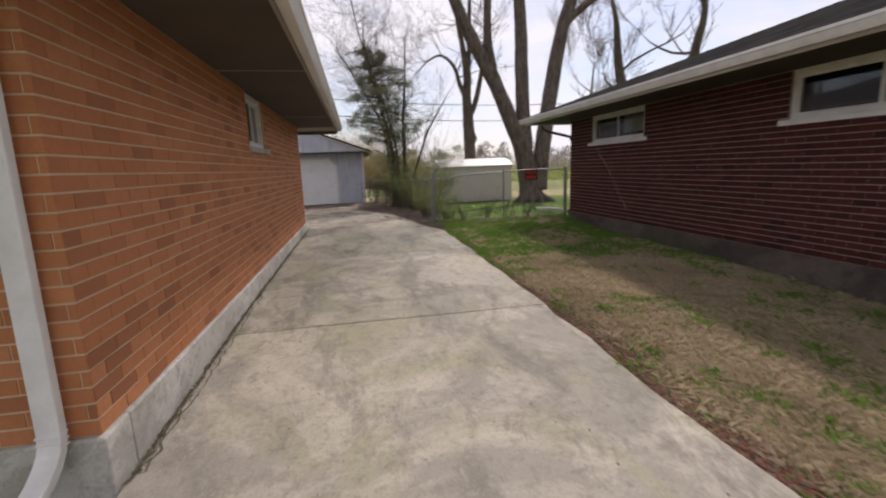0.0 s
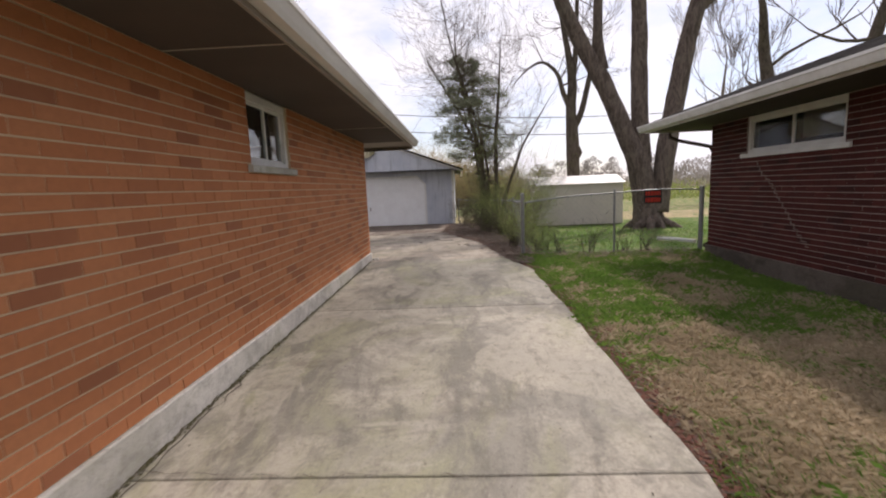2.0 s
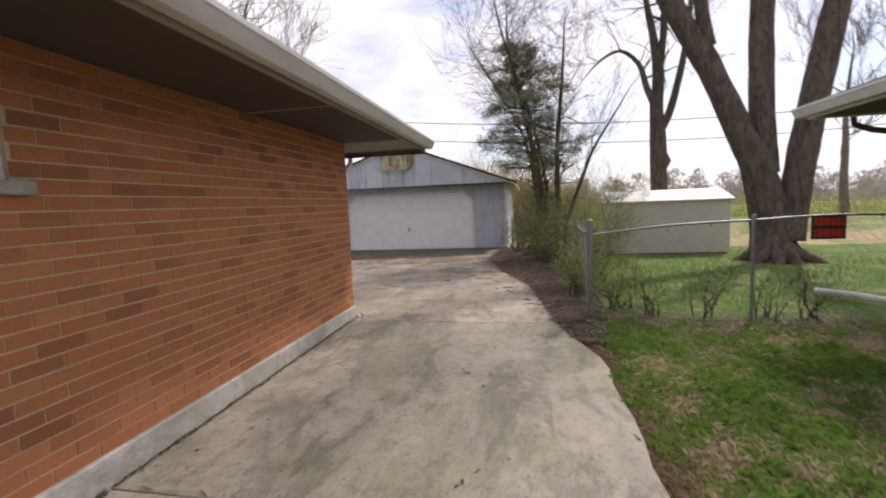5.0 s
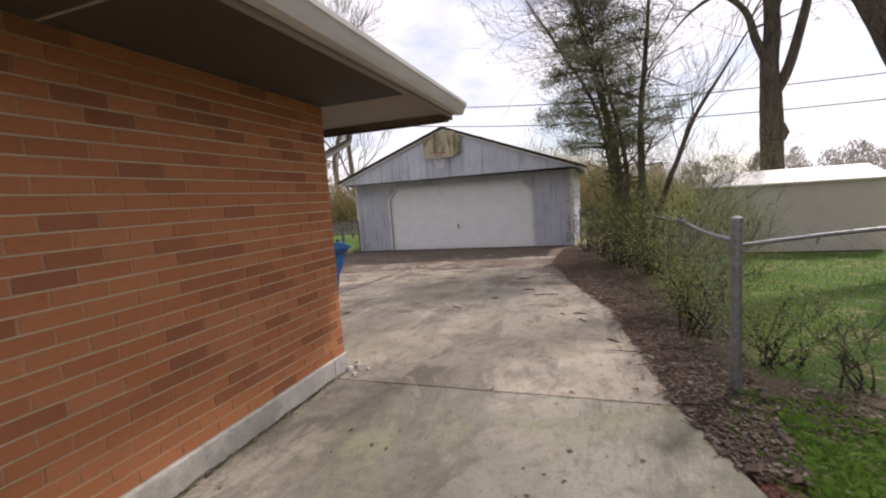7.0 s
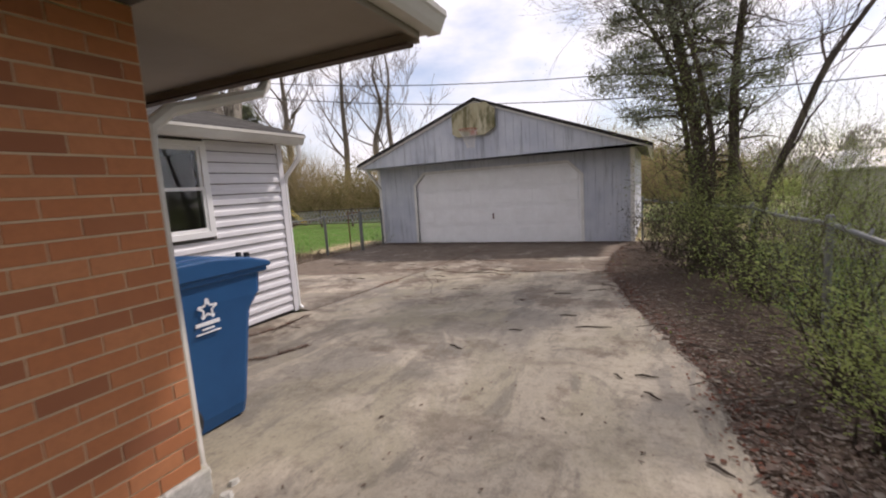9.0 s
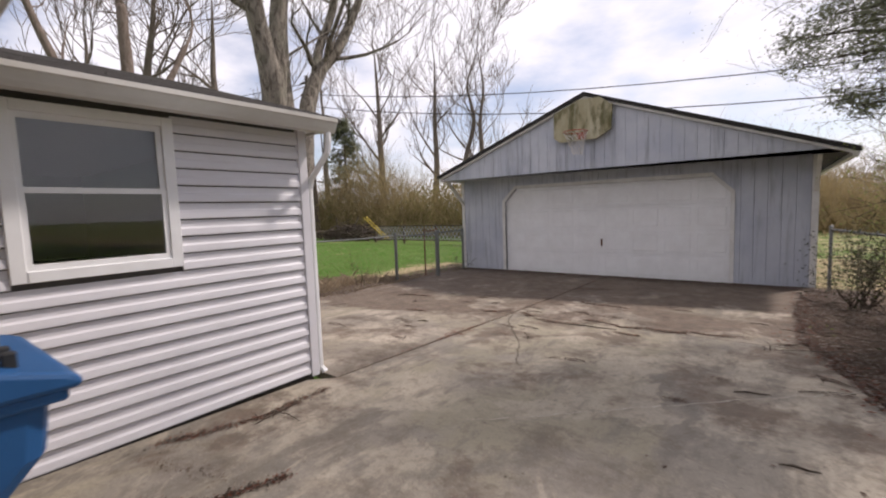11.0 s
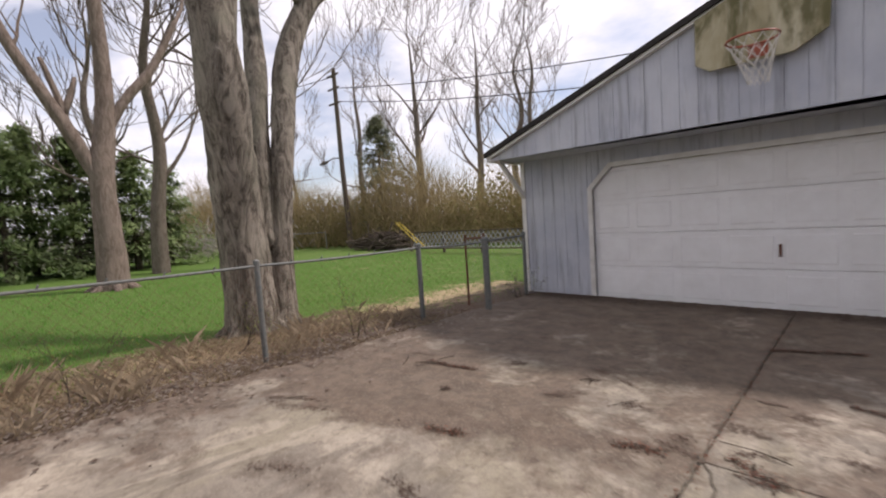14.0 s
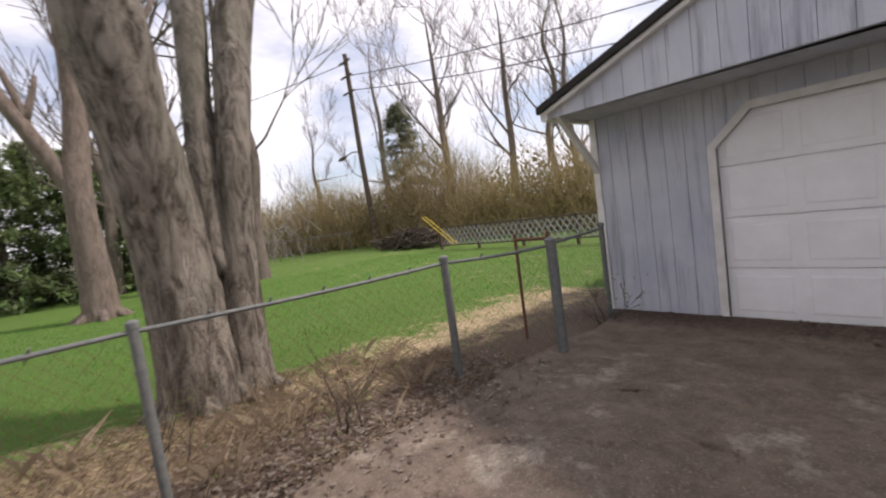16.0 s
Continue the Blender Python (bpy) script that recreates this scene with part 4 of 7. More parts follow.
for xe in (RX0, RX1):
    ze = GRIDGE - abs(xe - GMID) * PITCH
    sgn = 1 if xe > GMID else -1
    m.add([(GMID, YF + 0.015, GRIDGE - 0.062), (xe - sgn * 0.02, YF + 0.015, ze - 0.062), (xe - sgn * 0.02, YF + 0.015, ze - 0.105), (GMID, YF + 0.015, GRIDGE - 0.105),
           (GMID, GF - 0.004, GRIDGE - 0.062), (xe - sgn * 0.02, GF - 0.004, ze - 0.062), (xe - sgn * 0.02, GF - 0.004, ze - 0.105), (GMID, GF - 0.004, GRIDGE - 0.105)],
          [(0, 1, 2, 3), (7, 6, 5, 4), (0, 4, 5, 1), (1, 5, 6, 2), (2, 6, 7, 3)])
m.make("rake_board", WHITE_TRIM, garage)
m = Mesh()
m.box(RX0 + 0.02, YF + 0.02, 2.24, RX0 + 0.1, YB, 2.33)
m.make("eave_board", WHITE_TRIM, garage)
m = Mesh()
m.box(RX1 - 0.1, YF + 0.02, 2.12, RX1 - 0.02, YB, 2.19)
m.make("eave_board", WHITE_TRIM, garage)
for xa, xb in ((GX0 - 0.02, GX0 + 0.06), (GX1 - 0.08, GX1 + 0.02)):
    m = Mesh()
    m.box(xa, GY0 - 0.03, -0.12, xb, GY0 - 0.003, gz)
    if xa > GX0:
        m.box(GX1 + 0.001, GY0 - 0.003, -0.12, GX1 + 0.02, GY0 + 0.1, gz)
    m.make("corner_board", WHITE_TRIM, garage, bevel=0.003)
for xa in (GX0 - 0.005, GX1 - 0.055):
    m = Mesh()
    m.extrude([(GY0 - 0.03, 1.62), (GY0 - 0.03, 1.72), (GF + 0.16, gz), (GF + 0.06, gz)], 'x', xa, xa + 0.06)
    m.make("bracket", WHITE_TRIM, garage)
# overhead door: four sections, raised panels, chamfered white casing
door = Mesh()
door.box(DOOR[0], GY0 + 0.085, DOOR[1] + 0.01, DOOR[2], GY0 + 0.10, DOOR[3])
door = door.make("overhead_door", VINYL, garage)
tagged(door, "white four-section overhead garage door")
sec = (DOOR[3] - DOOR[1]) / 4
fld = None
for i in range(4):
    z0 = DOOR[1] + 0.015 + i * sec
    k = Mesh()
    k.box(DOOR[0], GY0 + 0.055, z0, DOOR[2], GY0 + 0.084, z0 + sec - 0.008)
    k.make("section", VINYL, door, bevel=0.004)
    for j in range(8):
        wdt = (DOOR[2] - DOOR[0]) / 8
        if fld is None:
            k = Mesh()
            a, b = wdt * 0.5 - 0.06, sec * 0.5 - 0.075
            k.add([(-a, 0, -b), (a, 0, -b), (a, 0, b), (-a, 0, b), (-a + 0.016, -0.006, -b + 0.016), (a - 0.016, -0.006, -b + 0.016), (a - 0.016, -0.006, b - 0.016), (-a + 0.016, -0.006, b - 0.016)],
                  [(4, 5, 6, 7), (0, 1, 5, 4), (1, 2, 6, 5), (2, 3, 7, 6), (3, 0, 4, 7)])
            ob = k.make("panel", VINYL, door)
            fld = ob.data
        else:
            ob = part(new("panel", fld), door)
        ob.location = (DOOR[0] + wdt * (j + 0.5), GY0 + 0.0545, z0 + sec * 0.5 - 0.004)
k = Mesh()
k.box(-3.225, GY0 + 0.02, 0.60, -3.195, GY0 + 0.054, 0.76)
k.make("handle", RUST, door, bevel=0.005)
c, t = 0.34, 0.075
outer = [(DOOR[0] - t, GZ + 0.09), (DOOR[0] - t, DOOR[3] - c + t * 0.6), (DOOR[0] + c - t * 0.6, DOOR[3] + t), (DOOR[2] - c + t * 0.6, DOOR[3] + t), (DOOR[2] + t, DOOR[3] - c + t * 0.6), (DOOR[2] + t, GZ + 0.09)]
inner = [(DOOR[0], GZ + 0.09), (DOOR[0], DOOR[3] - c + 0.02), (DOOR[0] + c - 0.02, DOOR[3] + 0.0), (DOOR[2] - c + 0.02, DOOR[3] + 0.0), (DOOR[2], DOOR[3] - c + 0.02), (DOOR[2], GZ + 0.09)]
m = Mesh()
for i in range(5):
    q = [outer[i], outer[i + 1], inner[i + 1], inner[i]]
    m.add([(x, GY0 - 0.03, z) for x, z in q] + [(x, GY0 + 0.05, z) for x, z in q], [(0, 1, 2, 3), (7, 6, 5, 4), (0, 4, 5, 1), (1, 5, 6, 2), (2, 6, 7, 3), (3, 7, 4, 0)])
m.make("casing", WHITE_TRIM, garage)
for sgn, xe in ((1, DOOR[0]), (-1, DOOR[2])):
    m = Mesh()
    q = [(xe, DOOR[3] - c + 0.02), (xe + sgn * (c - 0.02), DOOR[3]), (xe, DOOR[3])]
    m.add([(x, GY0 + 0.01, z) for x, z in q] + [(x, GY0 + 0.05, z) for x, z in q], [(0, 1, 2), (5, 4, 3), (0, 3, 4, 1), (1, 4, 5, 2), (2, 5, 3, 0)])
    m.make("corner_fill", SIDING, garage)


# ---- blue wheeled bin ----
def wheeled_bin():
    cart = thing("wheeled_bin", (-1.86, 10.4, 0.12), "blue plastic wheeled recycling bin with a closed lid", "bin")
    g = land(-1.86, 10.4) + 0.035
    rings = [(-2.10, -1.63, 10.17, 10.66, g + 0.012), (-2.11, -1.61, 10.16, 10.67, g + 0.10), (-2.145, -1.565, 10.12, 10.735, g + 0.66),
             (-2.15, -1.56, 10.11, 10.745, g + 0.72), (-2.16, -1.55, 10.09, 10.83, g + 0.82), (-2.165, -1.545, 10.08, 10.85, g + 0.985)]
    m, c = Mesh(), 0.05
    for x0, x1, y0, y1, z in rings:
        m.v += [(x0 + c, y0, z), (x1 - c, y0, z), (x1 - c * 0.3, y0 + c * 0.3, z), (x1, y0 + c, z), (x1, y1 - c, z), (x1 - c * 0.3, y1 - c * 0.3, z), (x1 - c, y1, z), (x0 + c, y1, z),
                (x0 + c * 0.3, y1 - c * 0.3, z), (x0, y1 - c, z), (x0, y0 + c, z), (x0 + c * 0.3, y0 + c * 0.3, z)]
    n = 12
    for r in range(len(rings) - 1):
        m.f += [(r * n + i, r * n + (i + 1) % n, (r + 1) * n + (i + 1) % n, (r + 1) * n + i) for i in range(n)]
    m.f += [tuple(range(n))[::-1], tuple(range(5 * n, 6 * n))]
    m.make("body", BLUE, cart, bevel=0.006)
    m = Mesh()
    m.box(-2.185, 10.065, g + 0.955, -1.525, 10.875, g + 0.99)
    m.make("rim", BLUE, cart, bevel=0.01)
    m = Mesh()
    prof = [(10.04, g + 0.99), (10.90, g + 0.985), (10.905, g + 1.012), (10.87, g + 1.03), (10.72, g + 1.075), (10.45, g + 1.105), (10.18, g + 1.10), (10.06, g + 1.06)]
    m.extrude(prof, 'x', -2.20, -1.51)
    m.make("lid", BLUE, cart, bevel=0.014)
    m = Mesh()
    m.extrude([(10.14, g + 1.085), (10.70, g + 1.075), (10.45, g + 1.118), (10.2, g + 1.113)], 'x', -2.10, -1.61)
    m.make("lid_rib", BLUE, cart, bevel=0.01)
    for x in (-1.60, -1.68):
        m = Mesh()
        m.box(x - 0.015, 10.765, g + 1.045, x + 0.015, 10.795, g + 1.095)
        m.make("clip", BLACK, cart, bevel=0.005)
    m = Mesh()
    m.tube([(-2.15, 10.03, g + 1.0), (-1.56, 10.03, g + 1.0)], 0.016, 8)
    m.make("handle", BLUE, cart)
    for x in (-2.15, -1.60):
        m = Mesh()
        m.tube([(x - 0.03, 10.17, g + 0.13), (x + 0.03, 10.17, g + 0.13)], 0.13, 20)
        w = m.make("wheel", BLACK, cart, bevel=0.012)
        m = Mesh()
        m.tube([(x - 0.034, 10.17, g + 0.13), (x + 0.034, 10.17, g + 0.13)], 0.075, 14)
        m.make("hub", BLACK, w)
    # printed mark: a white star outline with round tips, three plain bars under it
    m = Mesh()
    xo = lambda z: -1.5435 - (0.017 if z < g + 0.72 else 0.0) + 0.004 - max(0.0, (g + 0.82 - z)) * 0.06
    star = []
    for k in range(10):
        a, r = math.pi / 2 + math.pi * k / 5, (0.056 if k % 2 == 0 else 0.029)
        star.append((10.40 + r * math.cos(a), g + 0.805 + r * math.sin(a)))
    for (ya, za), (yb, zb) in zip(star, star[1:] + star[:1]):
        d = Vector((yb - ya, zb - za)).normalized() * 0.0072
        m.add([(xo(z), y, z) for y, z in ((ya - d.y - d.x * 0.5, za + d.x - d.y * 0.5), (yb - d.y + d.x * 0.5, zb + d.x + d.y * 0.5), (yb + d.y + d.x * 0.5, zb - d.x + d.y * 0.5), (ya + d.y - d.x * 0.5, za - d.x - d.y * 0.5))], [(0, 1, 2, 3)])
    for k in range(0, 10, 2):
        y0, z0 = star[k]
        m.add([(xo(z0) + 0.0006, y0 + 0.0135 * math.cos(q), z0 + 0.0135 * math.sin(q)) for q in [2 * math.pi * i / 10 for i in range(10)]], [tuple(range(10))])
    m.make("printed_star", LABEL, cart)
    for z, a, b, h in ((0.705, 10.32, 10.48, 0.022), (0.678, 10.36, 10.44, 0.010), (0.655, 10.32, 10.48, 0.006)):
        m = Mesh()
        m.box(-1.566, a, g + z, -1.5515, b, g + z + h)
        m.make("printed_bar", LABEL, cart)


wheeled_bin()


# ---- basketball hoop on the gable ----
hoop = thing("basketball_hoop", (-3.28, GF, 2.9), "weathered plywood backboard with an orange rim and torn net", "basketball hoop")
m = Mesh()
bx, bz, yb = -3.28, 2.84, GF - 0.14
out = [(-0.60, 0.10), (-0.46, 0.0), (0.30, 0.0), (0.58, 0.16), (0.60, 0.62), (0.36, 0.80), (-0.05, 0.82), (-0.60, 0.60)]
m.extrude([(bx + x, bz + z) for x, z in out], 'y', yb, yb + 0.03)
m.make("backboard", BACKBOARD, hoop, bevel=0.004)
for x in (-0.3, 0.3):
    m = Mesh()
    m.box(bx + x - 0.03, yb + 0.031, bz + 0.05, bx + x + 0.03, GF - 0.004, bz + 0.6)
    m.make("mounting_block", RUST, hoop)
cy, cz, rr = yb - 0.15 - 0.225, 2.965, 0.225
m = Mesh()
m.tube([(bx + rr * math.cos(a), cy + rr * math.sin(a), cz) for a in [2 * math.pi * i / 28 for i in range(29)]], 0.011, 6)
m.tube([(bx - 0.06, cy + rr, cz), (bx - 0.06, yb, cz)], 0.009, 5)
m.tube([(bx + 0.06, cy + rr, cz), (bx + 0.06, yb, cz)], 0.009, 5)
m.box(bx - 0.09, yb - 0.008, cz - 0.1, bx + 0.09, yb - 0.001, cz + 0.03)
m.make("rim", ORANGE, hoop)
m = Mesh()
for s in (1, -1):
    for k in range(12):
        a = 2 * math.pi * k / 12
        pts = []
        for i in range(7):
            b = a + s * i * math.pi / 12
            r = rr * (1 - 0.62 * (i / 6) ** 0.8)
            pts.append((bx + r * math.cos(b) + 0.05 * i / 6, cy + r * math.sin(b), cz - 0.012 - 0.44 * i / 6))
        m.tube(pts, 0.004, 3, False)
m.make("net", NET, hoop)


# ---- chain-link fences ----
def chain_mesh(p, q, z0a, z0b, high, parent, material=GALV, pitch=0.075):
    """Diamond wire between two posts."""
    a, b = Vector((p[0], p[1], 0)), Vector((q[0], q[1], 0))
    span = (b - a).length
    m = Mesh()
    for s in (1, -1):
        u = -high if s > 0 else 0.0
        while u < span + (0 if s > 0 else high):
            pts = []
            for h in (0.0, high):
                uu = u + s * h
                pts.append([uu, h])
            (ua, ha), (ub, hb) = pts
            ca, cb = min(max(ua, 0), span), min(max(ub, 0), span)
            if abs(ub - ua) > 1e-6:
                ha2 = ha + (ca - ua) / (ub - ua) * (hb - ha)
                hb2 = ha + (cb - ua) / (ub - ua) * (hb - ha)
                if abs(ca - cb) > 0.02:
                    P = a.lerp(b, ca / span)
                    Q = a.lerp(b, cb / span)
                    zP, zQ = z0a + (z0b - z0a) * ca / span, z0a + (z0b - z0a) * cb / span
                    m.tube([(P.x, P.y, zP + ha2), (Q.x, Q.y, zQ + hb2)], 0.0011, 3, False)
            u += pitch * 1.414
    if m.v:
        tagged(m.make("wire_mesh", material, parent), kind="stuff")


def fence(label, posts, high, thick, rail_r, material, mesh_sections=True, sag=0.0, mesh_material=GALV, drop=0.0):
    f = thing("chain_link_fence", (*posts[0], land(*posts[0])), label, "fence", "yard fences")
    tops = []
    for i, (x, y) in enumerate(posts):
        z = land(x, y)
        r = thick[i]
        m = Mesh()
        m.tube([(x, y, z - 0.2), (x, y, z + high - 0.03)], r, 12)
        m.tube([(x, y, z + high - 0.03), (x, y, z + high + 0.005), (x, y, z + high + 0.018)], [r * 1.2, r * 1.15, r * 0.6], 12)
        for b in (0.25, 0.75):
            m.tube([(x, y, z + high * b - 0.012), (x, y, z + high * b + 0.012)], r * 1.12, 12)
        m.make("post", material, f)
        tops.append(Vector((x, y, z + high - 0.05 - (drop if i == 0 else 0.0))))
    for a, b in zip(tops, tops[1:]):
        m = Mesh()
        n = 8
        m.tube([a.lerp(b, i / n) - Vector((0, 0, sag * math.sin(math.pi * i / n))) for i in range(n + 1)], rail_r, 8)
        m.make("rail", material, f)
        m = Mesh()
        k = int((b - a).length / 0.45)
        for i in range(1, k + 1):
            p = a.lerp(b, i / (k + 1))
            m.tube([p - Vector((0.012, 0.012, 0.03)), p + Vector((0.012, 0.012, 0.03))], rail_r * 0.55, 5)
        if m.v:
            tagged(m.make("wire_ties", material, f), kind="stuff")
        if mesh_sections:
            chain_mesh(a, b, land(a.x, a.y) + 0.04, land(b.x, b.y) + 0.04, high - 0.1, f, mesh_material)
    return f


fence("galvanised chain-link fence along the lawn with a bent top rail", [(1.95, 10.0), (3.72, 9.97), (5.40, 10.02)], 1.22, (0.034, 0.02, 0.042), 0.014, GALV, sag=-0.03, drop=0.13)
fence("galvanised chain-link fence beside the drive overgrown with shrubs", [(1.95, 10.0), (2.12, 12.95), (2.10, 15.8), (0.66, 20.5)], 1.12, (0.033, 0.026, 0.028, 0.026), 0.019, GALV, sag=0.03)
fence("old chain-link fence with a green-grey top rail", [(-7.25, 10.4), (-7.30, 13.1), (-7.28, 15.75), (-7.11, 18.02), (-6.58, 18.9)], 1.11, (0.03, 0.028, 0.03, 0.036, 0.05), 0.015, GALV_GREEN, sag=0.015, mesh_material=RUST)
fence("short chain-link gate beside the garage", [(-6.58, 18.9), (-6.80, 20.3)], 1.12, (0.03, 0.032), 0.016, GALV_GREEN)
fence("open chain-link gate leaf standing in the yard", [(-7.3, 19.3), (-6.66, 18.98)], 1.17, (0.018, 0.018), 0.016, RUST)
m = Mesh()
m.box(4.27, 9.935, 1.03, 4.60, 9.945, 1.29)
sign = tagged(m.make("warning_sign", BLACK), "small black and red warning sign wired to the fence", "sign")
for z, a, b, h in ((1.18, 4.295, 4.575, 0.085), (1.055, 4.295, 4.575, 0.085)):
    m = Mesh()
    x = a
    k = 0
    while x < b - 0.02:
        w = 0.03 + 0.012 * (k % 3)
        m.box(x, 9.931, z, min(x + w, b), 9.9345, z + h)
        x += w + 0.012
        k += 1
    m.make("lettering_bar", RED, sign)


# ---- small garden shed ----
shed = thing("garden_shed", (5.4, 19.5, -0.2), "low tan steel garden shed with a white roof", "shed")
SX0, SX1, SY0, SY1, SZ = 3.80, 7.08, 18.8, 20.7, -0.22
m = Mesh()
m.box(SX0, SY0, SZ + 0.06, SX1, SY1, 1.44)
m.make("body", SHED_SIDE, shed)
m = Mesh()
for i in range(12):
    x = SX0 + 0.02 + (SX1 - SX0 - 0.07) * i / 11
    m.box(x, SY0 - 0.004, SZ + 0.1, x + 0.03, SY0 - 0.0005, 1.40)
m.box(SX0 - 0.01, SY0 - 0.02, 1.38, SX1 + 0.01, SY0 - 0.013, 1.44)
tagged(m.make("ribs", SHED_SIDE, shed), kind="stuff")
m = Mesh()
ym = (SY0 + SY1) / 2
m.add([(SX0 - 0.08, SY0 - 0.08, 1.44), (SX1 + 0.08, SY0 - 0.08, 1.44), (SX1 + 0.08, ym, 1.76), (SX0 - 0.08, ym, 1.76), (SX1 + 0.08, SY1 + 0.08, 1.44), (SX0 - 0.08, SY1 + 0.08, 1.44),
       (SX0 - 0.08, SY0 - 0.08, 1.40), (SX1 + 0.08, SY0 - 0.08, 1.40), (SX1 + 0.08, SY1 + 0.08, 1.40), (SX0 - 0.08, SY1 + 0.08, 1.40)],
      [(0, 1, 2, 3), (3, 2, 4, 5), (0, 6, 7, 1), (1, 7, 8, 4, 2), (4, 8, 9, 5), (0, 3, 5, 9, 6), (6, 9, 8, 7)])
m.make("roof", SHED_TOP, shed)
m = Mesh()
m.box(SX0 + 0.05, SY0 + 0.05, SZ - 0.05, SX1 - 0.05, SY1 - 0.05, SZ + 0.06)
m.make("base", BROWN_BOARD, shed)


# ---- trees ----
def limb(m, pts, radii, sides=10, lump=0.0, seed=0):
    """A limb along given points, smoothed, with a lumpy round surface."""
    P, R = [Vector(p) for p in pts], list(radii)
    fine, rad = [], []
    n = len(P)
    for i in range(n - 1):
        p0, p1, p2, p3 = P[max(i - 1, 0)], P[i], P[i + 1], P[min(i + 2, n - 1)]
        steps = max(2, int((p2 - p1).length / (0.09 if sides > 20 else 0.22))) if lump else max(2, int((p2 - p1).length / 0.5))
        for s in range(steps):
            t = s / steps
            fine.append(0.5 * ((2 * p1) + (p2 - p0) * t + (2 * p0 - 5 * p1 + 4 * p2 - p3) * t * t + (3 * p1 - p0 - 3 * p2 + p3) * t ** 3))
            rad.append(R[i] + (R[i + 1] - R[i]) * t)
    fine.append(P[-1])
    rad.append(R[-1])
    k = len(m.v)
    m.tube(fine, rad, sides)
    if lump:
        for j in range(k, len(m.v)):
            c = fine[min((j - k) // sides, len(fine) - 1)]
            v = Vector(m.v[j])
            d = v - c
            f = 1 + lump * noise.noise((v.x * 2.2 + seed, v.y * 2.2, v.z * 0.9)) + 0.5 * lump * noise.noise((v.x * 7 + seed, v.y * 7, v.z * 2.5))
            if sides > 20:
                f += 0.05 * (0.5 - abs(noise.noise((v.x * 13, v.y * 13, v.z * 3.2)))) + 0.03 * noise.noise((v.x * 26, v.y * 26, v.z * 9))
            m.v[j] = tuple(c + d * f)
    return fine, rad


def sprout(m, rng, p, d, length, r, level, spread_deg=38, kids=3, up=0.12, thin=0.004, tips=None):
    """A bare branch that wanders, tapers and forks."""
    n = 4 if level > 1 else 3
    pts, rad, q, w = [p], [r], Vector(p), Vector(d).normalized()
    for i in range(n):
        w = (w + Vector((rng.gauss(0, 0.16), rng.gauss(0, 0.16), rng.gauss(up * 0.5, 0.12)))).normalized()
        q = q + w * (length / n)
        pts.append(q)
        rad.append(max(thin, r * (1 - 0.62 * (i + 1) / n)))
    m.tube(pts, rad, 7 if level >= 4 else 5 if level == 3 else 4 if level == 2 else 3, False)
    if tips is not None and level <= 1:
        tips.append((pts[-1], w))
        tips.append((pts[1], w))
    if level <= 0:
        return
    count = kids + (1 if rng.random() < 0.5 else 0)
    for k in range(count):
        i = n if k == 0 else rng.randint(1, n)
        base = Vector(pts[i])
        ax = Vector((rng.gauss(0, 1), rng.gauss(0, 1), rng.gauss(0, 0.6))).normalized()
        ang = radians(spread_deg) * rng.uniform(0.45, 1.25) * (0.5 if k == 0 else 1)
        ax = (ax - w * ax.dot(w)).normalized()
        nd = (w * math.cos(ang) + ax * math.sin(ang) + Vector((0, 0, up))).normalized()
        sprout(m, rng, base, nd, length * rng.uniform(0.55, 0.8), max(thin, rad[i] * rng.uniform(0.55, 0.8)), level - 1, spread_deg, kids, up, thin, tips)


def leaves(m, rng, spots, count, size, jitter, droop=0.0):
    """Small leaf blades scattered about the spots."""
    for _ in range(count):
        p, d = spots[rng.randrange(len(spots))]
        c = p + Vector((rng.gauss(0, jitter), rng.gauss(0, jitter), rng.gauss(-droop, jitter)))
        a = Vector((rng.gauss(0, 1), rng.gauss(0, 1), rng.gauss(0, 0.7))).normalized()
        b = a.orthogonal().normalized()
        s = size * rng.uniform(0.6, 1.4)
        m.add([c - a * s, c + b * s * 0.42, c + a * s, c - b * s * 0.42], [(0, 1, 2, 3)])


def root_flare(m, base, r, seed, n=7):
    rng = random.Random(seed)
    for k in range(n):
        a = 2 * math.pi * k / n + rng.uniform(-0.3, 0.3)
        d = Vector((math.cos(a), math.sin(a), 0))
        l = r * rng.uniform(1.3, 1.9)
        m.tube([base + d * r * 0.35 + Vector((0, 0, r * 1.0)), base + d * r * 0.75 + Vector((0, 0, r * 0.42)), base + d * l + Vector((0, 0, -0.02)), base + d * l * 1.25 + Vector((0, 0, -0.12))],
               [r * 0.42, r * 0.36, r * 0.22, r * 0.1], 7)


def crown(m, rng, stems, level, length, **kw):
    """Branches along and at the ends of the given stems: (points, radii, first share)."""
    for fine, rad, first in stems:
        n = len(fine)
        for i in range(int(n * first), n):
            if rng.random() < kw.get("density", 0.35) or i == n - 1:
                d = (fine[min(i + 1, n - 1)] - fine[max(i - 1, 0)]).normalized()
                a = Vector((rng.gauss(0, 1), rng.gauss(0, 1), rng.gauss(0.3, 0.4))).normalized()
                nd = d if i == n - 1 else (d * 0.55 + a).normalized()
                sprout(m, rng, fine[i], nd, length * rng.uniform(0.5, 1.0), rad[i] * (0.9 if i == n - 1 else rng.uniform(0.25, 0.5)), level, kw.get("spread_deg", 38), kw.get("kids", 3), kw.get("up", 0.12), kw.get("thin", 0.006))


